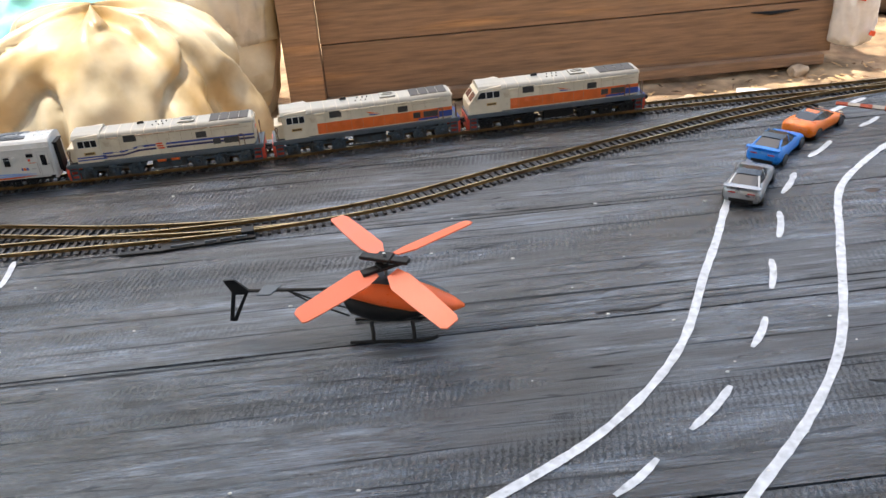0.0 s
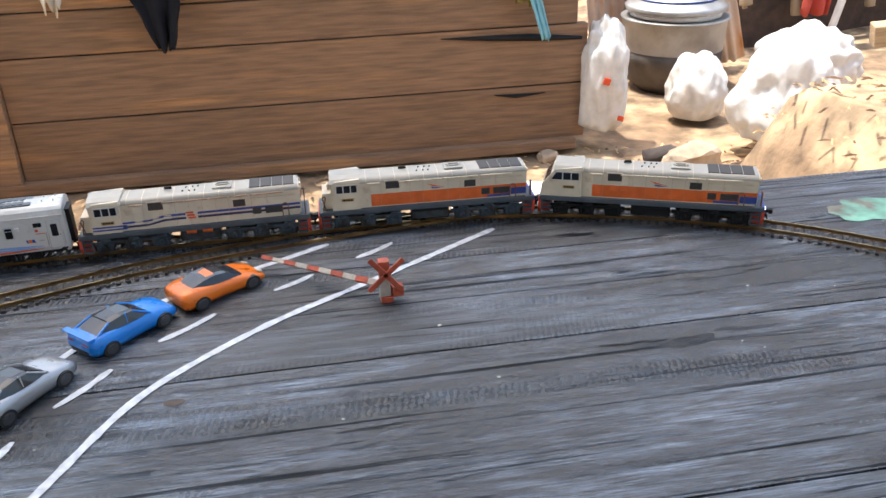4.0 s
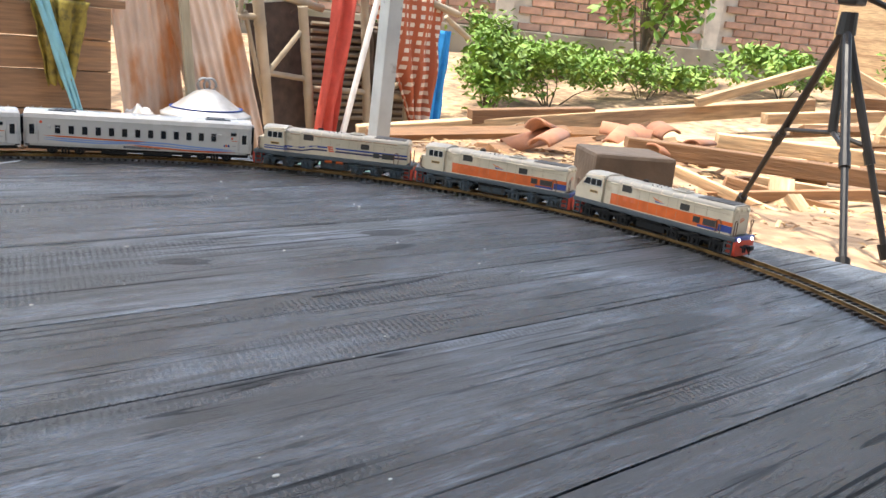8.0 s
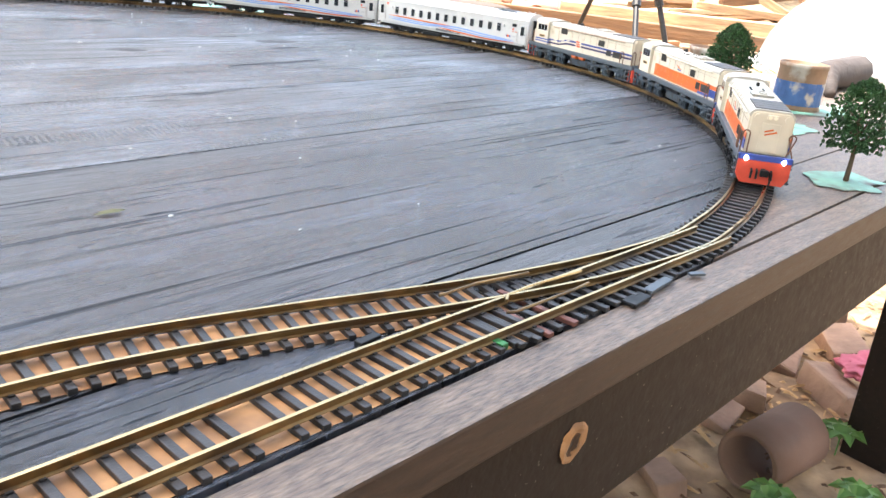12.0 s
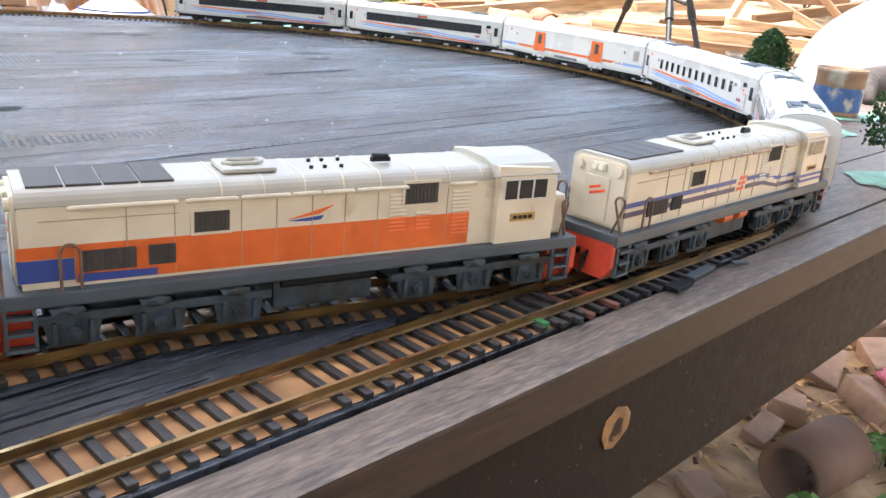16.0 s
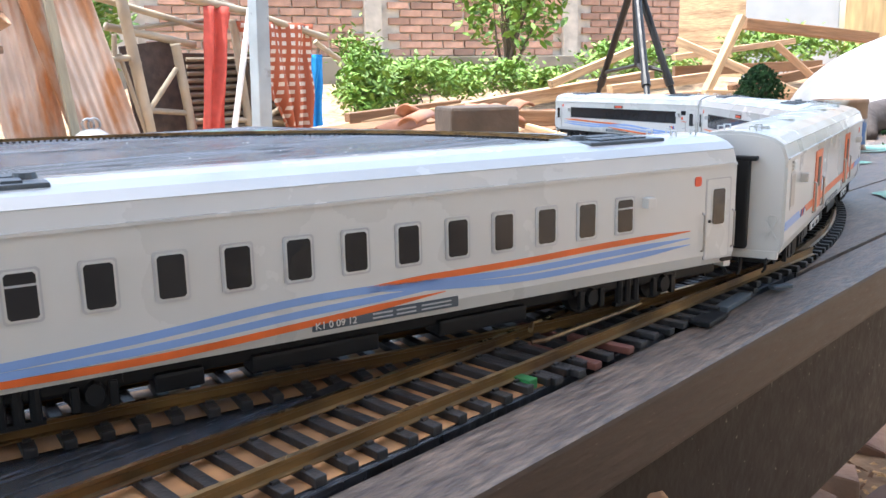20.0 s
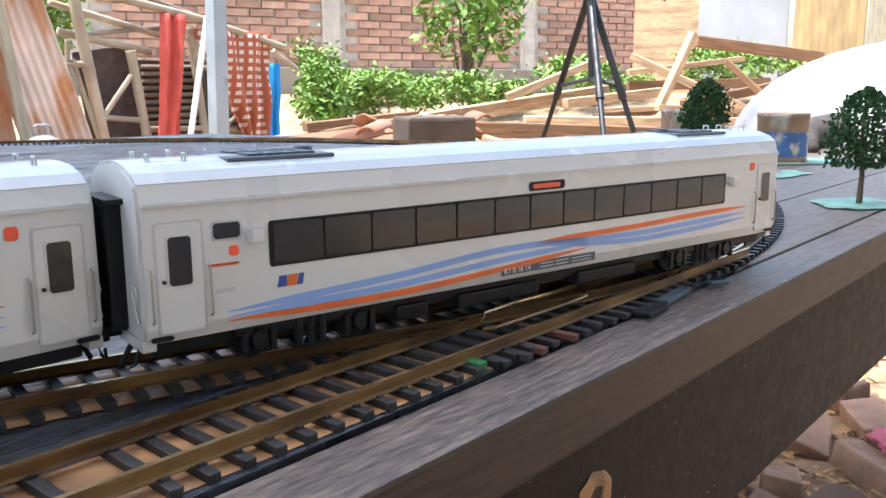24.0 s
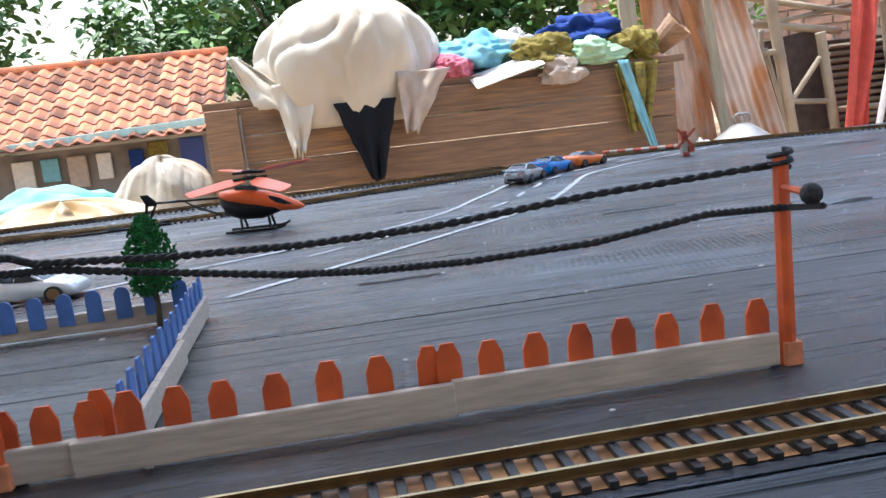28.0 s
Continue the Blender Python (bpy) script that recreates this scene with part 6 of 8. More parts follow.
box(bm, APEX + Vector((0, 0, 0.04)), (0.03, 0.028, 0.026), None, 0.004)
box(bm, APEX + Vector((0, 0, 0.06)), (0.075, 0.045, 0.012), None, 0.004)
part("pan_head", bm, M_TRIPOD, tri)
bm = bmesh.new()
tube(bm, [APEX + Vector((0, 0, 0.045)), APEX + Vector((0.06, -0.05, 0.02)), APEX + Vector((0.1, -0.09, -0.01))], 0.004, 8)
part("pan_handle", bm, M_TRIPOD, tri)

bowl = thing("aluminium_basin", "large dull aluminium basin turned upside down", "basin", "", Matrix.Translation((2.52, 0.08, -0.075)))
bm = bmesh.new()
prof = [(0.425, 0.0), (0.43, 0.006), (0.405, 0.012)] + [(0.40 * math.cos(a), 0.012 + 0.235 * math.sin(a)) for a in [math.pi / 2 * k / 12 for k in range(1, 12)]] + [(0.03, 0.248)]
lathe(bm, prof, 48)
part("shell", bm, M_ALU, bowl, "", True)
bm = bmesh.new()
tube(bm, [(0.05 * math.cos(a), 0.05 * math.sin(a), 0.25) for a in [2 * math.pi * k / 16 for k in range(17)]], 0.006, 6)
part("foot_ring", bm, M_ALU, bowl)
M_TIN = mat("peeling_tin", (0.3, 0.19, 0.12), 0.7, 0.1, var=0.3, scale=60, color2=(0.5, 0.45, 0.38), mix_scale=35, mix_lo=0.5, mix_hi=0.6)
M_TINORANGE = mat("faded_orange_label", (0.5, 0.13, 0.04), 0.6, var=0.3, scale=60, color2=(0.45, 0.36, 0.28), mix_scale=55, mix_lo=0.5, mix_hi=0.58)
M_TINBLUE = mat("faded_blue_label", (0.06, 0.14, 0.34), 0.6, var=0.3, scale=60, color2=(0.45, 0.40, 0.34), mix_scale=55, mix_lo=0.5, mix_hi=0.58)
for x, y, h, r in ((1.25, 0.047, 0.048, 0.0215), (1.292, -0.03, 0.044, 0.023)):
    can = thing("rusty_tin", "old rusty paint tin with a peeling label on the table wood", "tin", "rusty tins", Matrix.Translation((x, y, 0)))
    bm = bmesh.new()
    lathe(bm, [(0.001, 0), (r, 0), (r, h * 0.08), (r * 0.97, h * 0.1), (r * 0.97, h * 0.9), (r, h * 0.92), (r, h), (r * 0.94, h), (r * 0.93, h * 0.93), (0.001, h * 0.93)], 28)
    part("drum", bm, M_TIN, can, "", True)
    bm = bmesh.new()
    lathe(bm, [(r * 0.985, h * 0.12), (r * 0.985, h * 0.62)], 28)
    part("label_band", bm, M_TINBLUE if r > 0.022 else M_TINORANGE, can, "faded label band")
bm = bmesh.new()
tube(bm, [(1.42, -0.02, 0.004), (1.48, 0.01, 0.016), (1.56, 0.0, 0.02), (1.62, 0.03, 0.008)], [0.006, 0.017, 0.019, 0.01], 10)
solid("bark_piece", bm, M_DARKROOT, "curved grey bark piece on the wood", "bark", smooth=True)
o = solid("flat_stone", clod((0.035, 0.025, 0.004), 5.0, 3), M_STONE, "thin pale stone chip past the rails", "stone")
o.location = (1.42, 0.30, ground_z(1.42, 0.30) + 0.004)

# ---- heap of sawn timber ----
M_PINE = mat("pale_sawn_timber", (0.50, 0.35, 0.20), 0.8, var=0.35, scale=14, stretch=(1, 10, 10), color2=(0.33, 0.21, 0.12), mix_scale=2, bump=0.003, bscale=25, objvar=0.25)
M_BROWNBEAM = mat("brown_old_beam", (0.24, 0.13, 0.065), 0.8, var=0.25, scale=10, stretch=(1, 10, 10), bump=0.004, bscale=25, objvar=0.3)
M_STUMP = mat("dark_block_end", (0.075, 0.055, 0.042), 0.8, var=0.35, scale=16, bump=0.005, bscale=40)
M_TILE = mat("terracotta_tile", (0.36, 0.16, 0.09), 0.8, var=0.25, scale=14, color2=(0.22, 0.12, 0.09), mix_scale=6, objvar=0.3)


def beam(a, b, w, h, material, label="sawn timber beam in the heap", roll=0.0):
    a, b = Vector(a), Vector(b)
    d = b - a
    q = d.to_track_quat('X', 'Z').to_matrix().to_4x4()
    bm = new_box((0, 0, 0), (d.length, w, h), None, min(w, h) * 0.07)
    bumpy(bm, min(w, h) * 0.05, 6, a.x * 3)
    o = solid("timber_beam", bm, material, label, "timber", "", "timber heap")
    o.matrix_basis = Matrix.Translation((a + b) / 2) @ q @ Matrix.Rotation(roll, 4, 'X')
    return o


solid("timber_block", new_box((0, 0, 0), (0.125, 0.11, 0.10), None, 0.006), M_STUMP, "dark squared timber block, end grain up", "timber").matrix_basis = Matrix.Translation((1.645, 0.705, -0.03)) @ Matrix.Rotation(radians(-31), 4, 'Z')
beam((1.902, 1.841, -0.119), (3.190, 1.240, 0.061), 0.06, 0.045, M_PINE, "long pale round-edged beam across the heap")
beam((2.187, 1.703, -0.049), (2.535, 1.556, -0.018), 0.055, 0.04, M_BROWNBEAM, "red-brown plank across the heap")
beam((2.045, 1.025, -0.023), (2.644, 0.501, -0.052), 0.05, 0.036, M_BROWNBEAM, "squared brown beam across the heap")
beam((2.473, 1.085, -0.023), (2.942, 0.561, -0.031), 0.06, 0.035, M_PINE, "pale brown beam behind the squared beam")
beam((3.044, 0.850, 0.238), (2.929, 0.899, 0.015), 0.028, 0.02, M_PINE, "pale stick standing up from the heap")
beam((3.163, 0.896, 0.222), (3.572, 0.624, 0.173), 0.035, 0.035, M_BROWNBEAM, "dark pole lying across the heap")
beam((3.136, 1.110, 0.178), (3.216, 0.729, 0.001), 0.035, 0.025, M_PINE, "pale stick leaning over the heap")
beam((3.114, 1.209, 0.171), (2.786, 1.376, 0.044), 0.03, 0.025, M_PINE, "orange-brown stick on the heap")
beam((3.295, 1.206, 0.079), (3.644, 0.822, 0.091), 0.04, 0.035, M_BROWNBEAM, "dark beam at the back of the heap")
beam((3.076, 0.890, 0.017), (3.548, 0.627, 0.106), 0.03, 0.03, M_BROWNBEAM, "grey-brown pole on the heap")
beam((3.199, 0.802, 0.154), (3.229, 0.637, 0.002), 0.025, 0.02, M_BROWNBEAM, "short brown stick on the heap")
beam((2.829, 0.857, 0.014), (3.131, 0.590, -0.006), 0.035, 0.02, M_PINE, "pale lath on the heap")
beam((2.290, 0.513, -0.045), (2.236, 0.466, -0.131), 0.05, 0.012, M_PINE, "short pale board leaning on the heap")
beam((1.945, 0.823, -0.037), (2.008, 0.578, -0.100), 0.02, 0.018, M_PINE, "pale stick at the foot of the heap")
beam((2.171, 0.795, -0.058), (2.382, 0.555, -0.072), 0.03, 0.018, M_PINE, "pale lath at the foot of the heap")
beam((1.925, 0.756, -0.074), (2.274, 0.605, -0.054), 0.018, 0.018, M_BROWNBEAM, "thin round stick on the heap")
beam((1.995, 0.547, -0.097), (2.184, 0.295, -0.129), 0.035, 0.022, M_BROWNBEAM, "brown board at the foot of the heap")
beam((2.121, 0.703, -0.040), (2.068, 0.666, -0.095), 0.045, 0.015, M_PINE, "short pale offcut standing in the heap")
beam((2.058, 0.644, -0.057), (2.046, 0.579, -0.108), 0.035, 0.015, M_PINE, "bleached offcut at the heap's foot")
beam((2.252, 0.452, -0.121), (2.381, 0.391, -0.106), 0.03, 0.025, M_BROWNBEAM, "short brown beam at the heap's foot")
beam((2.138, 0.585, -0.107), (2.319, 0.542, -0.092), 0.03, 0.03, M_BROWNBEAM, "dark offcut at the heap's foot")
beam((2.824, 1.173, 0.024), (3.136, 0.992, 0.060), 0.04, 0.03, M_PINE, "pale plank on the heap")
beam((2.124, 1.088, -0.028), (2.021, 1.042, -0.046), 0.05, 0.03, M_PINE, "pale sawn beam end")
beam((3.258, 1.187, 0.126), (3.649, 0.924, 0.179), 0.03, 0.02, M_PINE, "pale lath at the back of the heap")
beam((2.048, 0.778, -0.058), (2.241, 0.547, -0.105), 0.03, 0.03, M_BROWNBEAM, "brown offcut under the heap")
beam((2.498, 0.390, -0.173), (2.517, 0.546, -0.109), 0.03, 0.03, M_BROWNBEAM, "brown stick beside the basin")
rnd = random.Random(21)
for k in range(60):
    u = rnd.random()
    cx, cy = 1.95 + 1.7 * u + rnd.uniform(-0.1, 0.2), 1.15 - 0.5 * u + rnd.uniform(-0.3, 0.5)
    back = max(0.0, cx * 0.45 + cy * 0.6 - 1.5)
    cz = -0.085 + min(0.12, 0.10 * back) * rnd.uniform(0.2, 1.0)
    a = radians(rnd.choice((-28, -20, -35, -10, 12, 30, -50)) + rnd.uniform(-8, 8))
    l = rnd.uniform(0.15, 0.6)
    d = Vector((math.cos(a), math.sin(a), rnd.uniform(-0.08, 0.1))) * l / 2
    c = Vector((cx, cy, cz))
    beam(c - d, c + d, rnd.uniform(0.014, 0.045), rnd.uniform(0.010, 0.025), rnd.choice((M_PINE, M_BROWNBEAM)), "sawn timber offcut in the heap", rnd.uniform(-0.6, 0.6))
for k in range(9):
    bm = bmesh.new()
    n = 9
    rings = []
    for x in (-0.12, 0.12):
        rings.append([(x, (0.05 + 0.006 * (x > 0)) * math.cos(math.pi * i / n), 0.035 * math.sin(math.pi * i / n)) for i in range(n + 1)])
    loft(bm, rings, caps=False, closed=False)
    t = solid("roof_tile", bm, M_TILE, "curved terracotta roof tile in the heap", "roof tile", "", "loose roof tiles", smooth=True)
    t.modifiers.new("thick", 'SOLIDIFY').thickness = 0.01
    t.matrix_basis = Matrix.Translation((1.90 + 0.055 * k + rnd.uniform(-0.05, 0.05), 1.16 - 0.02 * k + rnd.uniform(-0.12, 0.12), -0.06 + rnd.uniform(0, 0.05))) @ Euler((rnd.uniform(-0.5, 0.5), rnd.uniform(-0.3, 0.3), rnd.uniform(-1, 1))).to_matrix().to_4x4() @ Matrix.Scale(0.5, 4)

# ---- corrugated sheets, bamboo lean-to and washing ----
M_RUST = mat("rusty_corrugated_iron", (0.66, 0.52, 0.42), 0.7, 0.0, var=0.25, scale=7, stretch=(2, 2, 0.8), color2=(0.42, 0.19, 0.08), mix_scale=3.5, mix_lo=0.47, mix_hi=0.58)
M_BAMBOO = mat("grey_bamboo", (0.3, 0.25, 0.18), 0.7, var=0.25, scale=8, objvar=0.25)
M_WEAVE = mat("dark_woven_bamboo", (0.07, 0.05, 0.042), 0.85, var=0.35, scale=30, bump=0.006, bscale=50)
M_OLDPLANK = mat("grey_green_plank", (0.35, 0.31, 0.22), 0.8, var=0.25, scale=8, stretch=(8, 8, 1))


def corrugated(label, c, w, h, lean_x, lean_y, yaw, pitch=0.035):
    bm = bmesh.new()
    n = int(w / pitch * 8)
    rows = []
    for j in range(9):
        z = h * j / 8
        rows.append([bm.verts.new((-w / 2 + w * i / n, 0.0045 * math.sin(2 * math.pi * (w * i / n) / pitch) + 0.004 * noise.noise(Vector((i * 0.05, j, 1))), z + (0.02 * noise.noise(Vector((i * 0.2, 0, 5))) if j in (0, 8) else 0))) for i in range(n + 1)])
    for a, b in zip(rows, rows[1:]):
        for i in range(n):
            bm.faces.new((a[i], a[i + 1], b[i + 1], b[i]))
    o = solid("corrugated_sheet", bm, M_RUST, label, "metal sheet", "", "corrugated sheets", smooth=True)
    o.modifiers.new("thick", 'SOLIDIFY').thickness = 0.002
    o.matrix_basis = Matrix.Translation(c) @ Euler((lean_y, lean_x, yaw)).to_matrix().to_4x4()
    return o


corrugated("rusty corrugated iron sheet leaning behind the chest", (1.925, 2.60, -0.38), 0.235, 1.3, -0.265, -0.03, 0.0, 0.03)
corrugated("streaked rusty corrugated sheet standing behind the chest", (1.665, 2.66, -0.38), 0.20, 1.2, -0.12, -0.02, 0.0, 0.03)
for x, w, l in ((1.43, 0.06, -0.06), (1.755, 0.03, -0.10)):
    solid("old_plank", new_box((0, 0, 0.5), (w, 0.02, 1.0), None, 0.003), M_OLDPLANK, "upright grey-green plank leaning by the sheets", "plank", "", "upright planks").matrix_basis = Matrix.Translation((x, 2.58, -0.38)) @ Matrix.Rotation(l, 4, 'Y')


def bamboo(a, b, r, label="grey bamboo pole of the lean-to"):
    a, b = Vector(a), Vector(b)
    n = max(2, int((b - a).length / 0.16))
    pts, rs = [], []
    for k in range(n):
        for f, q in ((0.0, 1.12), (0.06, 1.0), (0.94, 1.0)):
            pts.append(a.lerp(b, (k + f) / n))
            rs.append(r * q)
    pts.append(b)
    rs.append(r)
    bm = bmesh.new()
    tube(bm, pts, rs, 8)
    solid("bamboo_pole", bm, M_BAMBOO, label, "bamboo pole", "", "bamboo poles", smooth=True)


bamboo((1.998, 2.750, 0.512), (2.104, 2.750, -0.221), 0.022)
bamboo((1.883, 2.720, 0.456), (2.564, 2.720, 0.348), 0.016)
bamboo((1.947, 2.800, 0.383), (2.391, 2.800, 0.285), 0.013)
bamboo((1.971, 2.800, 0.282), (2.336, 2.800, 0.221), 0.015)
bamboo((2.071, 2.800, 0.278), (2.419, 2.800, 0.322), 0.009)
bamboo((2.221, 2.750, 0.222), (2.287, 2.750, -0.264), 0.019)
bamboo((2.078, 2.750, -0.044), (2.217, 2.750, 0.127), 0.011)
bamboo((2.094, 2.750, -0.029), (2.244, 2.750, -0.044), 0.011)
bamboo((2.278, 2.750, -0.079), (2.524, 2.750, -0.085), 0.012)
bamboo((2.632, 2.750, -0.092), (2.744, 2.750, -0.103), 0.012)
bamboo((2.549, 2.720, 0.348), (2.947, 2.720, 0.257), 0.015)
bamboo((2.904, 2.750, 0.240), (3.039, 2.750, 0.165), 0.013)
bamboo((2.487, 2.750, 0.323), (2.548, 2.750, -0.251), 0.017)
bamboo((2.634, 2.750, -0.075), (2.725, 2.750, -0.029), 0.012)
bamboo((2.731, 2.750, 0.048), (2.740, 2.750, -0.209), 0.016)
bamboo((2.234, 2.800, 0.455), (2.528, 2.800, 0.377), 0.012)
bamboo((1.944, 2.750, 0.162), (2.033, 2.750, 0.167), 0.012)
bamboo((1.979, 2.750, 0.252), (1.952, 2.750, -0.039), 0.01)
bamboo((1.991, 2.750, 0.182), (2.102, 2.750, -0.233), 0.009)
solid("woven_panel", new_box((2.185, 2.815, -0.10), (0.235, 0.012, 0.66), Matrix.Rotation(-0.14, 4, 'Y'), 0.002), M_WEAVE, "dark brown panel of the bamboo lean-to", "panel", "", "lean-to panels")
solid("woven_panel", new_box((2.54, 2.83, -0.09), (0.50, 0.012, 0.56), None, 0.002), M_WEAVE, "dark woven bamboo panel of the lean-to", "panel", "", "lean-to panels")
bm = bmesh.new()
for k in range(14):
    tube(bm, [(2.30, 2.818, -0.20 + 0.028 * k), (2.55, 2.812, -0.20 + 0.028 * k + 0.004), (2.785, 2.818, -0.20 + 0.028 * k)], 0.009, 5)
tagged(solid("bamboo_slats", bm, M_BAMBOO, "thin weathered bamboo slats of the lean-to", "slats", "stuff"))
M_REDCLOTH = cloth_mat("faded_red_cloth", (0.55, 0.1, 0.075))


def checked():
    m = cloth_mat("red_white_checked_cloth", (0.4, 0.12, 0.07))
    nt = m.node_tree
    b = nt.nodes["Principled BSDF"]
    tc = nt.nodes.new("ShaderNodeTexCoord")
    sp = nt.nodes.new("ShaderNodeSeparateXYZ")
    nt.links.new(tc.outputs["Object"], sp.inputs[0])
    vals = []
    for ax in ("X", "Z"):
        w = nt.nodes.new("ShaderNodeMath")
        w.operation = 'MULTIPLY'
        w.inputs[1].default_value = 1 / 0.034
        nt.links.new(sp.outputs[ax], w.inputs[0])
        f = nt.nodes.new("ShaderNodeMath")
        f.operation = 'FRACT'
        nt.links.new(w.outputs[0], f.inputs[0])
        g = nt.nodes.new("ShaderNodeMath")
        g.operation = 'GREATER_THAN'
        g.inputs[1].default_value = 0.5
        nt.links.new(f.outputs[0], g.inputs[0])
        vals.append(g.outputs[0])
    mu = nt.nodes.new("ShaderNodeMath")
    mu.operation = 'MULTIPLY'
    nt.links.new(vals[0], mu.inputs[0])
    nt.links.new(vals[1], mu.inputs[1])
    mx = nt.nodes.new("ShaderNodeMix")
    mx.data_type = 'RGBA'
    mx.inputs[6].default_value = (0.36, 0.11, 0.06, 1)
    mx.inputs[7].default_value = (0.62, 0.55, 0.48, 1)
    nt.links.new(mu.outputs[0], mx.inputs[0])
    nt.links.new(mx.outputs[2], b.inputs["Base Color"])
    return m


hanging("red_cloth", "faded red cloth hanging on the washing line", M_REDCLOTH, (2.40, 2.70, 0.365), (2.315, 2.70, -0.26), 0.12, 0.10, 2.5, 0, 2, 0.025, "cloth", "washing")
hanging("checked_cloth", "red and white checked cloth hung up to dry", checked(), (2.675, 2.72, 0.315), (2.775, 2.72, -0.215), 0.38, 0.09, 6.5, 0, 3, 0.03, "cloth", "washing")
M_BLUETARP = cloth_mat("bright_blue_tarp", (0.03, 0.25, 0.6))
hanging("blue_tarp", "strip of bright blue tarpaulin beside the washing", M_BLUETARP, (2.905, 2.74, 0.185), (2.875, 2.74, -0.22), 0.06, 0.075, 1.5, 0, 2, 0.02, "tarpaulin", "washing")
hanging("dark_rag", "dark rag hung on the lean-to", M_STUMP, (2.56, 2.76, 0.16), (2.60, 2.76, -0.12), 0.10, 0.06, 8.5, 0, 2, 0.02, "cloth", "washing")
bm = bmesh.new()
cyl(bm, (2.335, 2.65, -0.38), (2.505, 2.65, 0.36), 0.012, None, 10)
solid("white_pipe", bm, M_WHITECLOTH, "thin white pipe leaning beside the post", "pipe")

# ---- brick wall ----
M_BRICK = mat("red_clay_brick", (0.46, 0.27, 0.19), 0.9, var=0.25, scale=10, objvar=0.3)
M_MORTAR = mat("grey_mortar", (0.52, 0.46, 0.38), 0.95, var=0.25, scale=8)
M_PLINTH = mat("mossy_stone_plinth", (0.3, 0.26, 0.2), 0.95, var=0.35, scale=4, color2=(0.16, 0.15, 0.1), mix_scale=2)
WA, WB = Vector((2.6, 6.8, 0)), Vector((9.6, 4.0, 0))
wd = (WB - WA)
WL = wd.length
wrot = Matrix.Translation(WA) @ Matrix.Rotation(math.atan2(wd.y, wd.x), 4, 'Z')
wall = thing("brick_wall", "old red brick yard wall with grey mortar", "wall", kind="structure")
core = part("mortar_core", new_box((WL / 2, 0.06, 1.0), (WL, 0.1, 1.9)), M_MORTAR, wall)
core.matrix_basis = wrot
pl = part("plinth", new_box((WL / 2, 0.0, 0.0), (WL, 0.24, 0.55), None, 0.01), M_PLINTH, wall, "mossy concrete plinth")
pl.matrix_basis = wrot
for x in (1.3, 3.4, 5.5):
    o = part("pier", new_box((x, -0.01, 1.0), (0.16, 0.1, 1.7), None, 0.006), M_MORTAR, wall, "grey concrete pier")
    o.matrix_basis = wrot
bm = new_box((0, 0, 0), (0.205, 0.03, 0.058), None, 0.004)
BRICK = mesh_of("brick", bm, M_BRICK)
verts, faces, singles = [], [], 0
base = [v.co.copy() for v in BRICK.vertices]
fbase = [tuple(p.vertices) for p in BRICK.polygons]
for r in range(22):
    for c in range(33):
        x = 0.11 + c * 0.222 + (0.111 if r % 2 else 0)
        if x > WL - 0.1 or any(abs(x - p) < 0.17 for p in (1.3, 3.4, 5.5)):
            continue
        z = 0.315 + r * 0.070
        p = Vector((x + random.uniform(-0.006, 0.006), -0.001 + random.uniform(-0.006, 0.004), z))
        if r < 14 and 1.5 < x < 6.2 and singles < 290:
            share("brick", BRICK, wall, wrot @ Matrix.Translation(p) @ Matrix.Rotation(random.uniform(-0.02, 0.02), 4, 'Y'))
            singles += 1
        else:
            i0 = len(verts)
            verts += [wrot @ (v + p) for v in base]
            faces += [tuple(i0 + i for i in f) for f in fbase]
me = bpy.data.meshes.new("brick_courses")
me.from_pydata(verts, [], faces)
me.materials.append(M_BRICK)
o = new("brick_courses", me)
o.parent = wall
tagged(o, kind="stuff")

# sheets and boards that close the yard past the wall
M_YARDTAN = mat("faded_tan_board", (0.42, 0.29, 0.14), 0.8, var=0.3, scale=4, stretch=(6, 6, 1))
M_YARDGREY = mat("grey_weathered_board", (0.24, 0.23, 0.21), 0.85, var=0.35, scale=4, stretch=(6, 6, 1))
for i, (x, y, w, h, m_) in enumerate(((7.5, 3.1, 0.6, 1.5, M_PINE), (7.4, 2.4, 0.7, 1.4, M_ZINC), (7.3, 1.7, 0.5, 1.5, M_YARDTAN), (7.2, 1.0, 0.8, 1.5, M_OLDPLANK), (7.2, 0.2, 0.8, 1.4, M_YARDGREY))):
    solid("yard_board", new_box((0, 0, h / 2), (w, 0.03, h), None, 0.004), m_, "upright board or sheet closing the yard", "board", "", "yard boards").matrix_basis = Matrix.Translation((x, y, -0.1)) @ Matrix.Rotation(radians(97 + 3 * math.sin(i * 2)), 4, 'Z')

# ---- bushes and trees ----
M_BUSH = mat("sunlit_bush_leaf", (0.13, 0.24, 0.03), 0.6, var=0.4, scale=10, color2=(0.2, 0.3, 0.05), mix_scale=6)
M_TREELEAF = mat("deep_green_leaf", (0.05, 0.13, 0.03), 0.6, var=0.4, scale=4, color2=(0.1, 0.2, 0.04), mix_scale=2)
M_BARK = mat("brown_bark", (0.12, 0.09, 0.06), 0.9, var=0.3, scale=10)


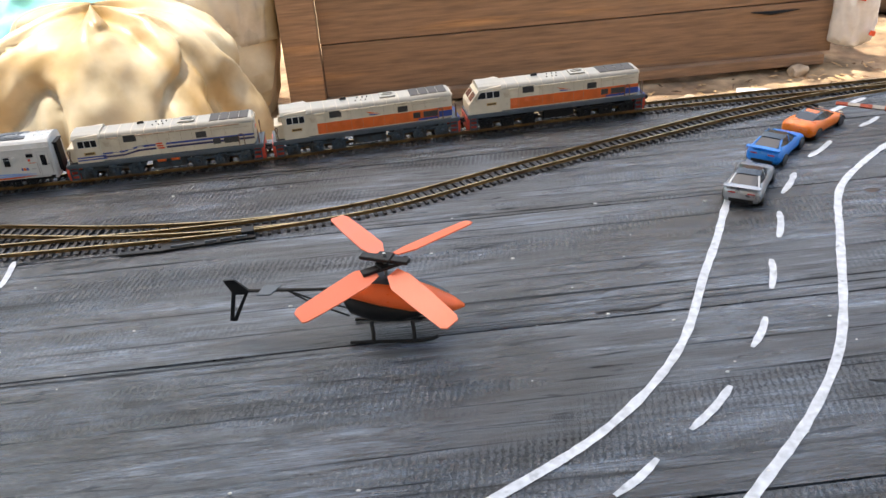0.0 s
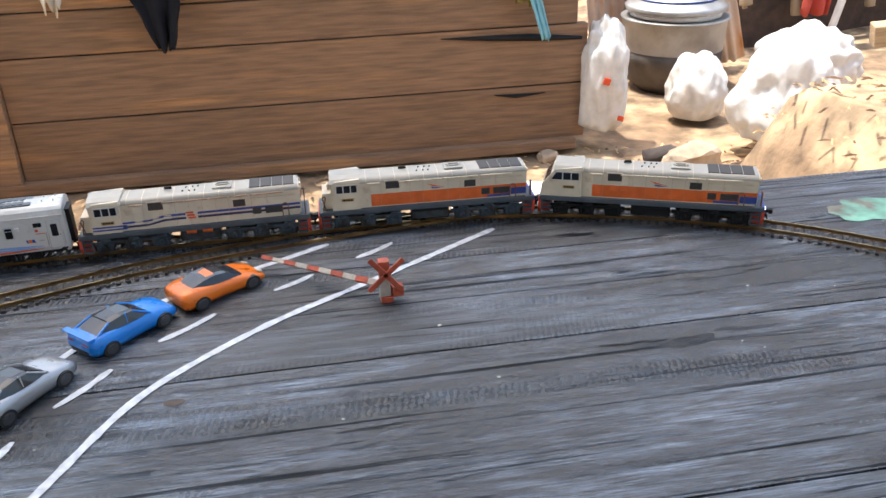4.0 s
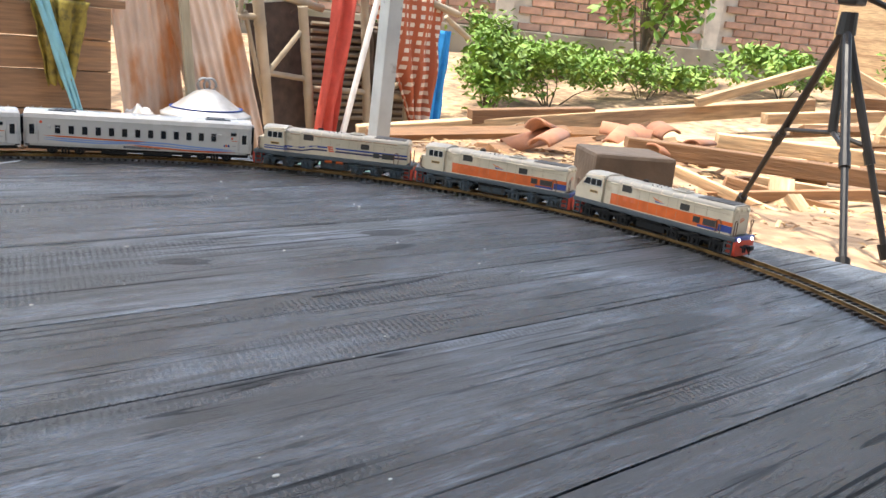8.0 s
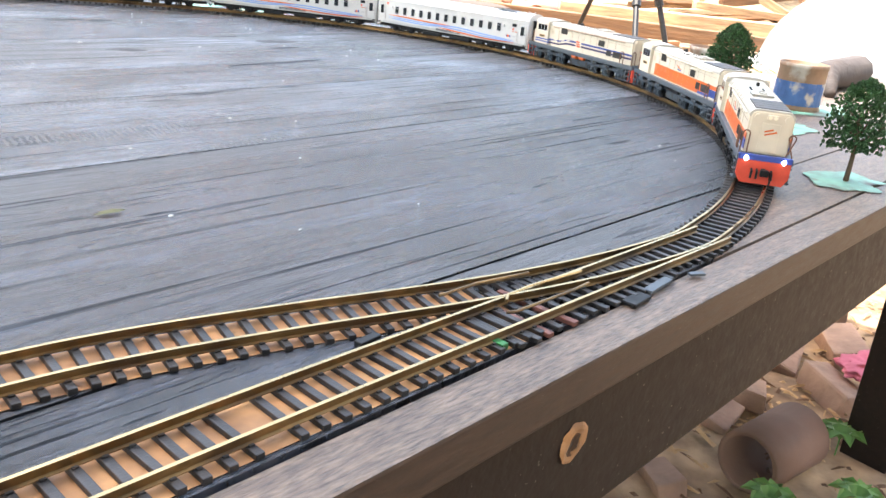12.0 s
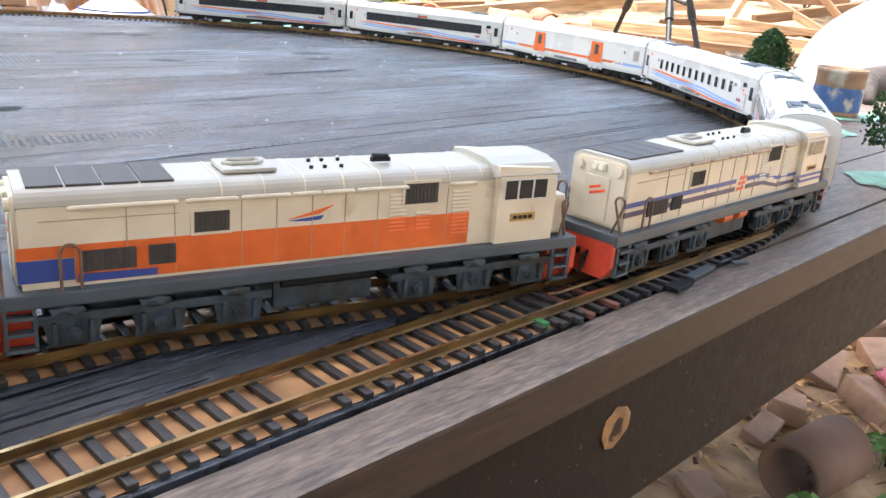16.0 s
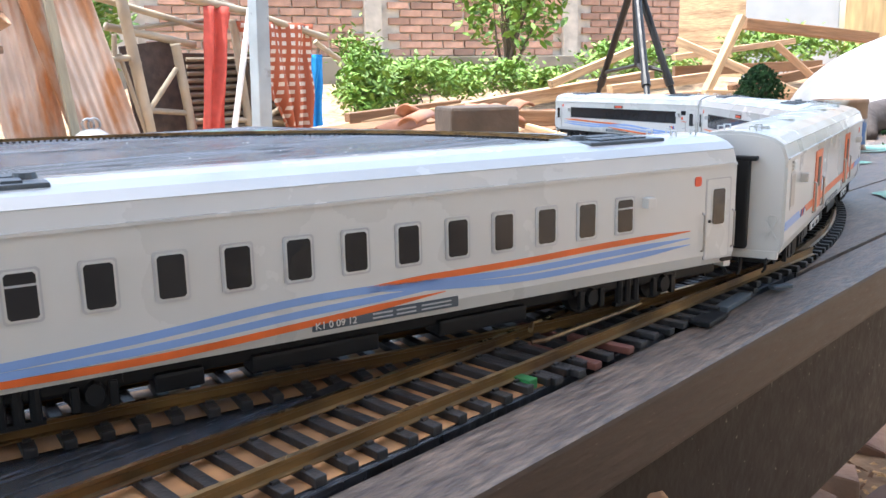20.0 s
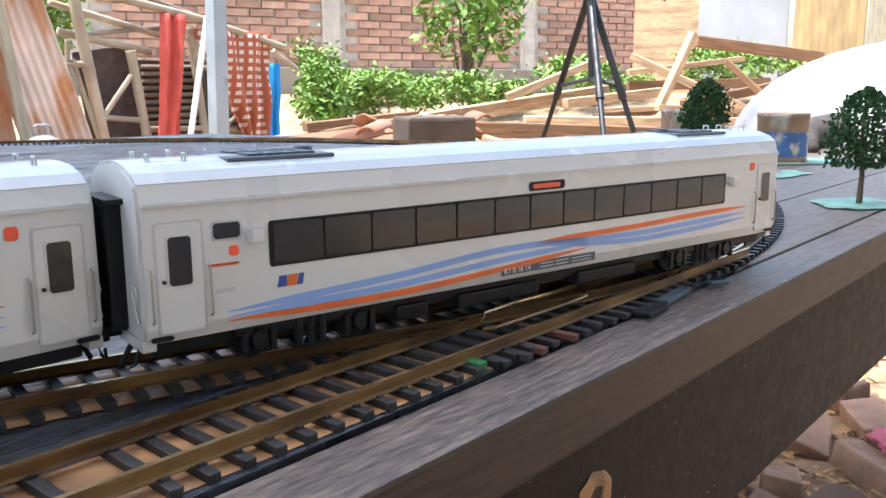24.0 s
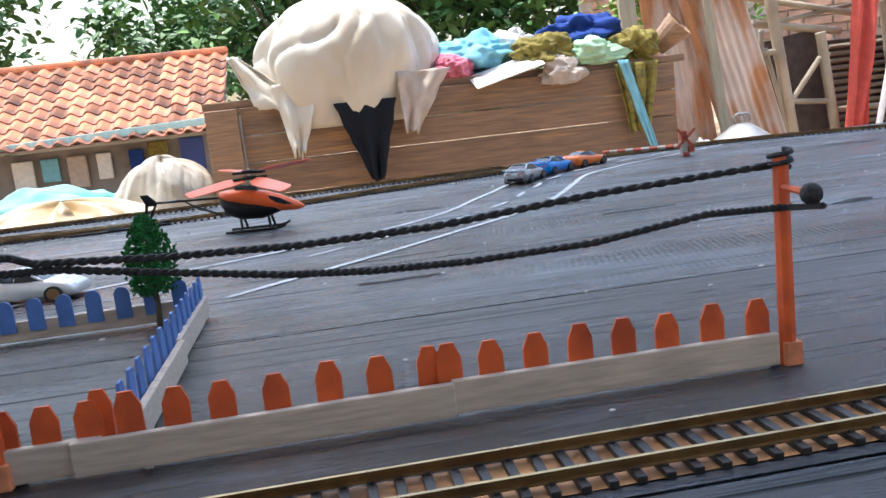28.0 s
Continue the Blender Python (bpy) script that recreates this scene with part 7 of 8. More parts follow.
def leafy(name, label, c, size, n, leaf, material, seed, trunk=True, category="bush", group="bushes", lean=0.0):
    rnd = random.Random(seed)
    ob = thing(name, label, category, group, Matrix.Translation(c))
    tips = []
    for k in range(9 if trunk else 6):
        bm = bmesh.new()
        a = rnd.uniform(0, 6.28)
        r = rnd.uniform(0.2, 0.8)
        tip = Vector((size[0] * r * math.cos(a), size[1] * r * math.sin(a), size[2] * rnd.uniform(0.45, 0.95)))
        tips.append(tip)
        b0 = Vector((0, 0, size[2] * (0.25 if trunk else 0.0) * rnd.random()))
        tube(bm, [b0, b0.lerp(tip, 0.5) + Vector((rnd.uniform(-1, 1), rnd.uniform(-1, 1), 0.5)) * size[0] * 0.1, tip], [size[2] * 0.016, size[2] * 0.009, size[2] * 0.003], 5)
        part("limb" if trunk else "stem", bm, M_BARK, ob)
    if trunk:
        bm = bmesh.new()
        tube(bm, [(0, 0, -0.1), (size[0] * 0.05, 0, size[2] * 0.3), (0, 0, size[2] * 0.7)], [size[2] * 0.03, size[2] * 0.022, size[2] * 0.01], 8)
        part("trunk", bm, M_BARK, ob)
    verts, faces = [], []
    clumps = [t + Vector((rnd.uniform(-1, 1) * size[0], rnd.uniform(-1, 1) * size[1], rnd.uniform(-0.4, 0.5) * size[2])) * 0.35 for t in tips for _ in range(4)]
    for k in range(n):
        cc = rnd.choice(clumps)
        p = cc + Vector((rnd.gauss(0, 1) * size[0], rnd.gauss(0, 1) * size[1], rnd.gauss(0, 1) * size[2] * 0.7)) * 0.13
        if p.z < 0.02:
            continue
        q = Euler((rnd.uniform(-0.9, 0.9), rnd.uniform(-0.9, 0.9), rnd.uniform(0, 6.28))).to_matrix()
        s = leaf * rnd.uniform(0.6, 1.3)
        i0 = len(verts)
        verts += [p + q @ (Vector(v) * s) for v in ((-1, 0, 0), (-0.2, -0.42, 0.08), (0.55, -0.3, 0.05), (1, 0, -0.1), (0.55, 0.3, 0.05), (-0.2, 0.42, 0.08))]
        faces.append(tuple(range(i0, i0 + 6)))
    me = bpy.data.meshes.new("crown")
    me.from_pydata(verts, [], faces)
    me.materials.append(material)
    o = new("crown", me)
    o.parent = ob
    return ob


leafy("bush", "sunlit bright green bush by the washing", (3.45, 3.05, -0.25), (0.30, 0.26, 0.52), 3200, 0.020, M_BUSH, 1, False)
leafy("bush", "low bright green weeds before the brick wall", (4.05, 3.2, -0.2), (0.42, 0.3, 0.36), 2600, 0.020, M_BUSH, 2, False)
leafy("bush", "low green weeds before the brick wall", (4.75, 3.1, -0.16), (0.5, 0.35, 0.30), 2400, 0.022, M_BUSH, 3, False)
leafy("bush", "dense green bush behind the blue tarpaulin", (3.1, 3.25, -0.25), (0.22, 0.2, 0.46), 1800, 0.020, M_BUSH, 11, False)
leafy("bush", "low weeds at the foot of the brick wall", (4.6, 3.75, -0.1), (0.6, 0.25, 0.30), 2000, 0.024, M_BUSH, 12, False)
leafy("bush", "yellow-green weeds behind the timber heap", (5.6, 2.7, -0.05), (0.6, 0.35, 0.30), 2000, 0.025, M_BUSH, 13, False)
leafy("bush", "green weeds at the yard's far side", (6.2, 2.0, 0.0), (0.45, 0.5, 0.35), 1800, 0.026, M_BUSH, 14, False)
leafy("sapling", "slender leafy sapling before the brick wall", (5.3, 3.6, -0.05), (0.55, 0.5, 1.0), 900, 0.045, M_BUSH, 4, True, "sapling", "saplings")
leafy("bush", "green growth behind the lean-to", (2.35, 4.3, -0.2), (0.5, 0.4, 0.85), 1500, 0.035, M_BUSH, 6, False)
for i, (x, y, sx, sz) in enumerate(((0.2, 8.5, 1.5, 2.6), (1.9, 7.8, 1.4, 2.4), (3.3, 8.3, 1.3, 2.6), (-3.6, 9.0, 1.5, 2.6), (-1.0, 10.5, 1.4, 1.9))):
    leafy("yard_tree", "leafy green tree standing behind the yard", (x, y, -0.4), (sx, sx * 0.8, sz), 4200, 0.075, M_TREELEAF, 30 + i, True, "tree", "yard trees")

# ---- low tiled shed at the back ----
shed = thing("tiled_shed", "low shed with an orange clay tile roof and a teal fascia", "shed")
M_ROOFTILE = mat("orange_clay_roof_tile", (0.50, 0.19, 0.09), 0.85, var=0.25, scale=12, color2=(0.22, 0.10, 0.07), mix_scale=5, objvar=0.6)
M_FASCIA = mat("pale_teal_paint", (0.42, 0.6, 0.55), 0.6)
M_SHEDWALL = mat("shaded_plank_wall", (0.25, 0.22, 0.2), 0.85, var=0.3, scale=6)
part("wall", new_box((-1.9, 5.9, -0.16), (3.4, 0.06, 0.5)), M_SHEDWALL, shed)
part("side_wall", new_box((-0.25, 6.6, -0.1), (0.06, 1.4, 0.6)), M_SHEDWALL, shed)
part("fascia", new_box((-1.98, 5.52, 0.125), (3.25, 0.03, 0.05), Matrix.Rotation(radians(-2), 4, 'Y'), 0.004), M_FASCIA, shed, "pale teal fascia board")
part("door", new_box((-0.62, 5.85, -0.14), (0.16, 0.03, 0.44), None, 0.004), M_BLUE, shed, "blue painted door")
part("door_board", new_box((-0.85, 5.85, -0.14), (0.14, 0.03, 0.44), None, 0.004), M_OLIVE, shed, "ochre board")
for x, w, h, m_ in ((-1.22, 0.10, 0.18, M_WHITECLOTH), (-1.40, 0.13, 0.22, M_PALECLOTH), (-1.58, 0.12, 0.16, M_LBLUE), (-1.76, 0.14, 0.2, M_WHITECLOTH), (-1.0, 0.1, 0.2, M_NAVY)):
    part("hung_cloth", new_box((x, 5.84, 0.04 - h / 2), (w, 0.03, h), None, 0.01), m_, shed, "cloth hung under the eaves")
bm = bmesh.new()
prof = [(-0.062 + 0.124 * k / 6, 0.016 * math.sin(2 * math.pi * k / 6)) for k in range(7)]
loft(bm, [[(x, -0.085, z + 0.012) for x, z in prof], [(x, 0.085, z) for x, z in prof]], caps=False, closed=False)
bmesh.ops.solidify(bm, geom=bm.faces[:], thickness=0.008)
TILE = mesh_of("tile", bm, M_ROOFTILE)
slope = math.atan2(0.56, 1.15)
cnt = 0
for r in range(9):
    for c in range(27):
        u = r * 0.15
        x = -0.42 - c * 0.118 + random.uniform(-0.004, 0.004)
        m = Matrix.Translation((x, 5.54 + u * math.cos(slope), 0.15 + u * math.sin(slope) + 0.004 * random.random())) @ Matrix.Rotation(slope, 4, 'X') @ Matrix.Rotation(random.uniform(-0.03, 0.03), 4, 'Z')
        share("tile", TILE, shed, m)
part("roof_deck", new_box((-1.95, 6.1, 0.40), (3.2, 1.35, 0.02), Matrix.Rotation(slope, 4, 'X')), M_SHEDWALL, shed)
part("ridge", new_box((-1.95, 6.72, 0.735), (3.2, 0.1, 0.05), None, 0.02), M_ROOFTILE, shed)


# ---- toy cars ----
def paint(name, color, metal=0.3):
    return mat(name, color, 0.32, metal, coat=0.15, var=0.05, scale=100)


M_TYRE = mat("black_tyre", (0.012, 0.012, 0.012), 0.6)
M_RIM = mat("dark_wheel_rim", (0.12, 0.12, 0.13), 0.35, 0.8)
M_CARGLASS = mat("grey_car_glass", (0.03, 0.033, 0.04), 0.1)
M_TAIL = mat("red_tail_lamp", (0.35, 0.02, 0.02), 0.3)


def toy_car(label, body_mat, roof_mat, at, wing=True, wedge=False, rim=None):
    car = thing("toy_car", label, "toy car", "toy cars on the table", at @ Matrix.Diagonal((0.97, 0.98, 0.80, 1)))
    if wedge:
        st = [(-0.0355, 0.0120, 0.0070, 0.0155), (-0.0335, 0.0148, 0.0045, 0.0180), (-0.024, 0.0160, 0.0035, 0.0196), (-0.010, 0.0150, 0.0032, 0.0180), (0.004, 0.0147, 0.0032, 0.0168), (0.018, 0.0156, 0.0032, 0.0150), (0.028, 0.0150, 0.0035, 0.0115), (0.0345, 0.0125, 0.0042, 0.0078)]
        gl = [(-0.026, 0.0085, 0.0190, 0.0085, 0.0193), (-0.014, 0.0122, 0.0180, 0.0092, 0.0232), (-0.004, 0.0125, 0.0172, 0.0092, 0.0240), (0.004, 0.0122, 0.0166, 0.0088, 0.0222), (0.0165, 0.0112, 0.0150, 0.0108, 0.0153)]
        rf = (-0.012, 0.001, 0.0088, 0.0238)
    else:
        st = [(-0.0350, 0.0118, 0.0070, 0.0165), (-0.0325, 0.0145, 0.0045, 0.0188), (-0.021, 0.0156, 0.0035, 0.0196), (-0.006, 0.0146, 0.0032, 0.0184), (0.008, 0.0145, 0.0032, 0.0176), (0.021, 0.0154, 0.0032, 0.0164), (0.030, 0.0145, 0.0036, 0.0138), (0.0348, 0.0120, 0.0045, 0.0105)]
        gl = [(-0.0285, 0.0098, 0.0190, 0.0095, 0.0194), (-0.017, 0.0124, 0.0190, 0.0096, 0.0246), (-0.006, 0.0126, 0.0182, 0.0098, 0.0262), (0.003, 0.0124, 0.0177, 0.0092, 0.0248), (0.0145, 0.0112, 0.0168, 0.0110, 0.0171)]
        rf = (-0.0165, 0.0025, 0.0094, 0.0262)
    bm = bmesh.new()
    rings = []
    for x, w, z0, z1 in st:
        h = z1 - z0
        rings.append([(x, -w * 0.86, z0), (x, w * 0.86, z0), (x, w * 0.99, z0 + h * 0.25), (x, w, z0 + h * 0.55), (x, w * 0.96, z0 + h * 0.82), (x, w * 0.80, z1), (x, w * 0.4, z1 + h * 0.03), (x, -w * 0.4, z1 + h * 0.03), (x, -w * 0.80, z1), (x, -w * 0.96, z0 + h * 0.82), (x, -w, z0 + h * 0.55), (x, -w * 0.99, z0 + h * 0.25)])
    loft(bm, rings)
    bmesh.ops.subdivide_edges(bm, edges=[e for e in bm.edges if abs(e.verts[0].co.x - e.verts[1].co.x) > 0.002], cuts=2, smooth=0.6, use_grid_fill=True)
    body = part("body", bm, body_mat, car, smooth=True)
    bm = bmesh.new()
    loft(bm, [[(x, -w0, z0), (x, w0, z0), (x, w1, z1), (x, w1 * 0.5, z1 + 0.0004), (x, -w1 * 0.5, z1 + 0.0004), (x, -w1, z1)] for x, w0, z0, w1, z1 in gl])
    part("cabin_glass", bm, M_CARGLASS, body, "dark glass of the cabin", smooth=False)
    bm = bmesh.new()
    xa, xb, w, z = rf
    loft(bm, [[(xa, -w, z - 0.0012), (xa, w, z - 0.0012), (xa, w * 0.6, z - 0.0001), (xa, -w * 0.6, z - 0.0001)], [((xa + xb) / 2, -w, z - 0.0004), ((xa + xb) / 2, w, z - 0.0004), ((xa + xb) / 2, w * 0.6, z + 0.0008), ((xa + xb) / 2, -w * 0.6, z + 0.0008)], [(xb, -w, z - 0.0016), (xb, w, z - 0.0016), (xb, w * 0.6, z - 0.0006), (xb, -w * 0.6, z - 0.0006)]])
    part("roof", bm, roof_mat, body)
    for s in (-1, 1):
        for x0, z0, x1, z1 in () if wedge else ((-0.0165, 0.0252, -0.0285, 0.0193), (0.0025, 0.0252, 0.0145, 0.0170), (-0.0035, 0.0262, -0.0045, 0.0185)):
            bm = bmesh.new()
            k = 0.0100
            tube(bm, [(x0, s * (k - 0.0008), z0 - 0.0002), (x1, s * (k + 0.0016), z1)], 0.0009, 6)
            part("roof_pillar", bm, body_mat, body)
    for x in (0.0215, -0.0215):
        for s in (-1, 1):
            bm = bmesh.new()
            cyl(bm, (x, s * 0.0118, 0.0066), (x, s * 0.0162, 0.0066), 0.0066, 0.0062, 20)
            wh = part("wheel", bm, M_TYRE, car)
            bm = bmesh.new()
            cyl(bm, (x, s * 0.0158, 0.0066), (x, s * 0.0165, 0.0066), 0.0046, 0.0042, 16)
            for k in range(5):
                a = 2 * math.pi * k / 5
                box(bm, (x + 0.002 * math.cos(a), s * 0.0166, 0.0066 + 0.002 * math.sin(a)), (0.0036, 0.0005, 0.0008), Matrix.Rotation(-a, 4, 'Y'))
            part("rim", bm, rim or M_RIM, wh)
    if wing:
        bm = bmesh.new()
        box(bm, (-0.0335, 0, 0.0212), (0.0042, 0.0285, 0.0009), Matrix.Rotation(-0.12, 4, 'Y'), 0.0003)
        for s in (-1, 1):
            box(bm, (-0.0330, s * 0.0085, 0.0192), (0.0025, 0.0009, 0.0042), None, 0.0002)
            box(bm, (-0.0335, s * 0.0142, 0.0207), (0.0046, 0.0006, 0.0026), None, 0.0002)
        part("rear_wing", bm, body_mat, car)
    for s in (-1, 1):
        bm = bmesh.new()
        box(bm, (-0.0350, s * 0.0075, 0.0150), (0.0008, 0.0058, 0.0014), None, 0.0002)
        part("tail_lamp", bm, M_TAIL, car)
        bm = bmesh.new()
        box(bm, (0.0312, s * 0.0098, 0.0122), (0.0045, 0.0035, 0.0010), Matrix.Rotation(0.5, 4, 'Y'), 0.0003)
        part("headlamp", bm, M_LAMPOFF, car)
    bm = bmesh.new()
    box(bm, (-0.0348, 0, 0.0070), (0.0010, 0.0190, 0.0034), None, 0.0003)
    part("diffuser", bm, M_BLACK, car)
    return car


def on_board(x, y, ang, z=0.0):
    return Matrix.Translation((x, y, z)) @ Matrix.Rotation(radians(ang), 4, 'Z')


M_SILVER = paint("silver_car_paint", (0.34, 0.35, 0.37), 0.6)
M_CARBLUE = paint("bright_blue_car_paint", (0.001, 0.17, 0.58), 0.0)
M_CARORANGE = paint("orange_car_paint", (0.70, 0.15, 0.005), 0.0)
M_CARWHITE = paint("white_car_paint", (0.65, 0.66, 0.66))
toy_car("silver die-cast coupe with a rear wing on the painted road", M_SILVER, M_CARGLASS, on_board(0.4935, 0.640, 56))
toy_car("bright blue die-cast sports car with a rear wing", M_CARBLUE, M_CARGLASS, on_board(0.544, 0.7035, 46))
toy_car("orange wedge-shaped die-cast supercar", M_CARORANGE, M_CARORANGE, on_board(0.6015, 0.7495, 36), wing=False, wedge=True)
toy_car("white die-cast saloon parked behind the blue fence", M_CARWHITE, M_CARWHITE, on_board(0.068, 0.262, -8), wing=False, rim=mat("bronze_rim", (0.3, 0.17, 0.08), 0.4, 0.6))

# ---- toy helicopter ----
M_HELI = mat("orange_plastic", (0.85, 0.14, 0.03), 0.35, var=0.05)
M_BLADE = mat("salmon_orange_blade", (0.80, 0.16, 0.075), 0.4, var=0.05)
heli = thing("toy_helicopter", "orange and black toy helicopter with four blades, parked on skids", "toy helicopter", "", on_board(0.196, 0.494, -7))


def egg(stations, n=14):
    rings = []
    for x, w, zc, h, hb in stations:
        rings.append([(x, w * math.cos(2 * math.pi * k / n), zc + (h if math.sin(2 * math.pi * k / n) > 0 else hb) * math.sin(2 * math.pi * k / n)) for k in range(n)])
    bm = bmesh.new()
    loft(bm, rings)
    return bm


part("lower_hull", egg([(-0.030, 0.003, 0.030, 0.003, 0.003), (-0.025, 0.009, 0.026, 0.007, 0.009), (-0.012, 0.0122, 0.023, 0.008, 0.0115), (0.008, 0.0122, 0.021, 0.008, 0.0105), (0.020, 0.010, 0.021, 0.006, 0.007), (0.030, 0.005, 0.020, 0.003, 0.003)]), M_BLACK, heli, "black lower hull", True)
part("canopy", egg([(-0.030, 0.004, 0.0365, 0.0025, 0.003), (-0.022, 0.0105, 0.0350, 0.0055, 0.006), (-0.006, 0.0135, 0.0325, 0.0075, 0.009), (0.014, 0.0135, 0.0280, 0.0080, 0.0105), (0.028, 0.0105, 0.0235, 0.0070, 0.0080), (0.041, 0.0055, 0.0195, 0.0045, 0.0042), (0.0475, 0.0012, 0.0180, 0.001, 0.001)]), M_HELI, heli, "glossy orange canopy", True)
for s in (-1, 1):
    bm = bmesh.new()
    plate(bm, [(0.016, 0.0325), (0.026, 0.0290), (0.037, 0.0220), (0.029, 0.0225), (0.018, 0.0270)], s * 0.0090, s * 0.0129)
    bmesh.ops.transform(bm, matrix=Matrix.Rotation(s * -0.06, 4, 'Z'), verts=bm.verts[:])
    part("side_window", bm, M_DARKGLASS, heli, "dark tinted side window")
bm = bmesh.new()
box(bm, (-0.004, 0, 0.0405), (0.020, 0.009, 0.005), None, 0.0008)
box(bm, (-0.012, 0.003, 0.0415), (0.008, 0.006, 0.004), None, 0.0006)
part("gear_deck", bm, M_GREYFRAME, heli, "grey motor and gear deck")
bm = bmesh.new()
cyl(bm, (0, 0, 0.034), (0, 0, 0.0585), 0.0011, None, 8)
part("mast", bm, M_STEEL, heli)
bm = bmesh.new()
for z, a in ((0.0490, 30), (0.0545, -18)):
    r = Matrix.Translation((0, 0, z)) @ Matrix.Rotation(radians(a), 4, 'Z')
    for v0 in (box(bm, (0, 0, 0), (0.032, 0.006, 0.0026), None, 0.0006), box(bm, (0, 0, 0.0012), (0.010, 0.010, 0.0022), None, 0.0006)):
        pass
    vs = bm.verts[:]
    if a == 30:
        bmesh.ops.transform(bm, matrix=r, verts=vs)
        done = set(vs)
    else:
        bmesh.ops.transform(bm, matrix=r, verts=[v for v in vs if v not in done])
bm.verts.ensure_lookup_table()
part("rotor_head", bm, M_BLACK, heli, "black stacked rotor heads")


def blade(tip, z, lean, pitch, chord):
    """One blade from the hub towards a tip (x, y) in the helicopter's own axes."""
    d = Vector((tip[0], tip[1], 0))
    ln = d.length * 0.93
    ang = math.atan2(d.y, d.x)
    pts = [(0.008, -0.0050), (0.018, -0.0102), (ln * 0.6, -0.0094), (ln - 0.003, -0.0078), (ln, -0.0052), (ln, 0.0046), (ln - 0.003, 0.0064), (ln * 0.6, 0.0074), (0.018, 0.0074), (0.008, 0.0046)]
    bm = bmesh.new()
    loft(bm, [[(x, y, -0.0004 + 0.02 * y * abs(y) * 10) for x, y in pts], [(x, y, 0.0005 + 0.02 * y * abs(y) * 10) for x, y in pts]])
    m = Matrix.Translation((0, 0, z)) @ Matrix.Rotation(ang, 4, 'Z') @ Matrix.Rotation(radians(lean), 4, 'Y') @ Matrix.Rotation(radians(pitch), 4, 'X') @ Matrix.Diagonal((1, chord, 1, 1))
    bmesh.ops.transform(bm, matrix=m, verts=bm.verts[:])
    return part("rotor_blade", bm, M_BLADE, heli)


blade((-0.052, -0.046), 0.0490, 7, -20, 0.82)
blade((0.046, -0.056), 0.0490, 8, 20, 0.86)
blade((-0.040, 0.058), 0.0545, -2, 3, 0.85)
blade((0.056, 0.040), 0.0545, -3, -17, 0.85)
bm = bmesh.new()
tube(bm, [(-0.027, 0, 0.0340), (-0.055, 0, 0.0345), (-0.092, 0, 0.0355)], 0.0011, 8)
part("tail_boom", bm, M_BLACK, heli)
for s in (-1, 1):
    bm = bmesh.new()
    tube(bm, [(-0.026, s * 0.004, 0.016), (-0.050, s * 0.002, 0.026), (-0.064, 0, 0.0345)], 0.0006, 6)
    part("boom_strut", bm, M_BLACK, heli)
bm = bmesh.new()
plate(bm, [(-0.088, 0.0355), (-0.0965, 0.0440), (-0.1035, 0.0440), (-0.0995, 0.0350), (-0.0975, 0.0330), (-0.091, 0.0330)], -0.0008, 0.0008)
fin = part("tail_fin", bm, M_BLACK, heli, "black fork-shaped tail fin")
for o_ in ([(-0.0995, 0.0352), (-0.1045, 0.0135), (-0.1020, 0.0130), (-0.0972, 0.0340)], [(-0.0912, 0.0340), (-0.1028, 0.0130), (-0.1000, 0.0130), (-0.0885, 0.0350)]):
    bm = bmesh.new()
    plate(bm, o_, -0.0007, 0.0007)
    part("fin_leg", bm, M_BLACK, fin)
bm = bmesh.new()
plate(bm, [(-0.082, -0.007), (-0.073, -0.007), (-0.068, 0.004), (-0.079, 0.004)], 0.0355, 0.0363)
bmesh.ops.transform(bm, matrix=Matrix(((1, 0, 0, 0), (0, 0, 1, 0), (0, 1, 0, 0), (0, 0, 0, 1))), verts=bm.verts[:])
part("tail_plane", bm, M_GREYFRAME, heli, "grey tail plane")
for s in (-1, 1):
    bm = bmesh.new()
    tube(bm, [(-0.026, s * 0.013, 0.0016), (0.020, s * 0.013, 0.0013), (0.026, s * 0.013, 0.0022), (0.030, s * 0.013, 0.0042)], 0.0012, 8)
    part("skid", bm, M_BLACK, heli)
    for x in (-0.012, 0.014):
        bm = bmesh.new()
        tube(bm, [(x, s * 0.007, 0.0125), (x + 0.001, s * 0.0105, 0.006), (x + 0.001, s * 0.013, 0.002)], 0.0013, 6)
        part("skid_leg", bm, M_BLACK, heli)

# ---- level crossing barrier ----
M_BARRED = mat("red_barrier_paint", (0.36, 0.07, 0.035), 0.6, var=0.3, scale=200)
M_BARWHITE = mat("chipped_white_barrier_paint", (0.40, 0.37, 0.33), 0.7, var=0.2, scale=200, color2=(0.25, 0.2, 0.15), mix_scale=160, mix_lo=0.6, mix_hi=0.7)
bar = thing("crossing_barrier", "hand-made red and white level crossing barrier with a crossed sign", "barrier", "", on_board(0.7205, 0.711, 0))
part("post", new_box((0, 0, 0.012), (0.0075, 0.0075, 0.024), None, 0.0006), M_BARWHITE, bar, "chipped white wooden post")
part("post_cap", new_box((0, 0, 0.026), (0.0078, 0.0078, 0.012), None, 0.0006), M_BARRED, bar, "red top of the post")
part("post_foot", new_box((0.001, -0.001, 0.0025), (0.0085, 0.0085, 0.005), None, 0.0006), M_BARRED, bar, "red foot of the post")
part("counterweight", new_box((0.0085, -0.002, 0.0085), (0.008, 0.006, 0.008), Matrix.Rotation(0.2, 4, 'Z'), 0.0006), M_BARRED, bar)
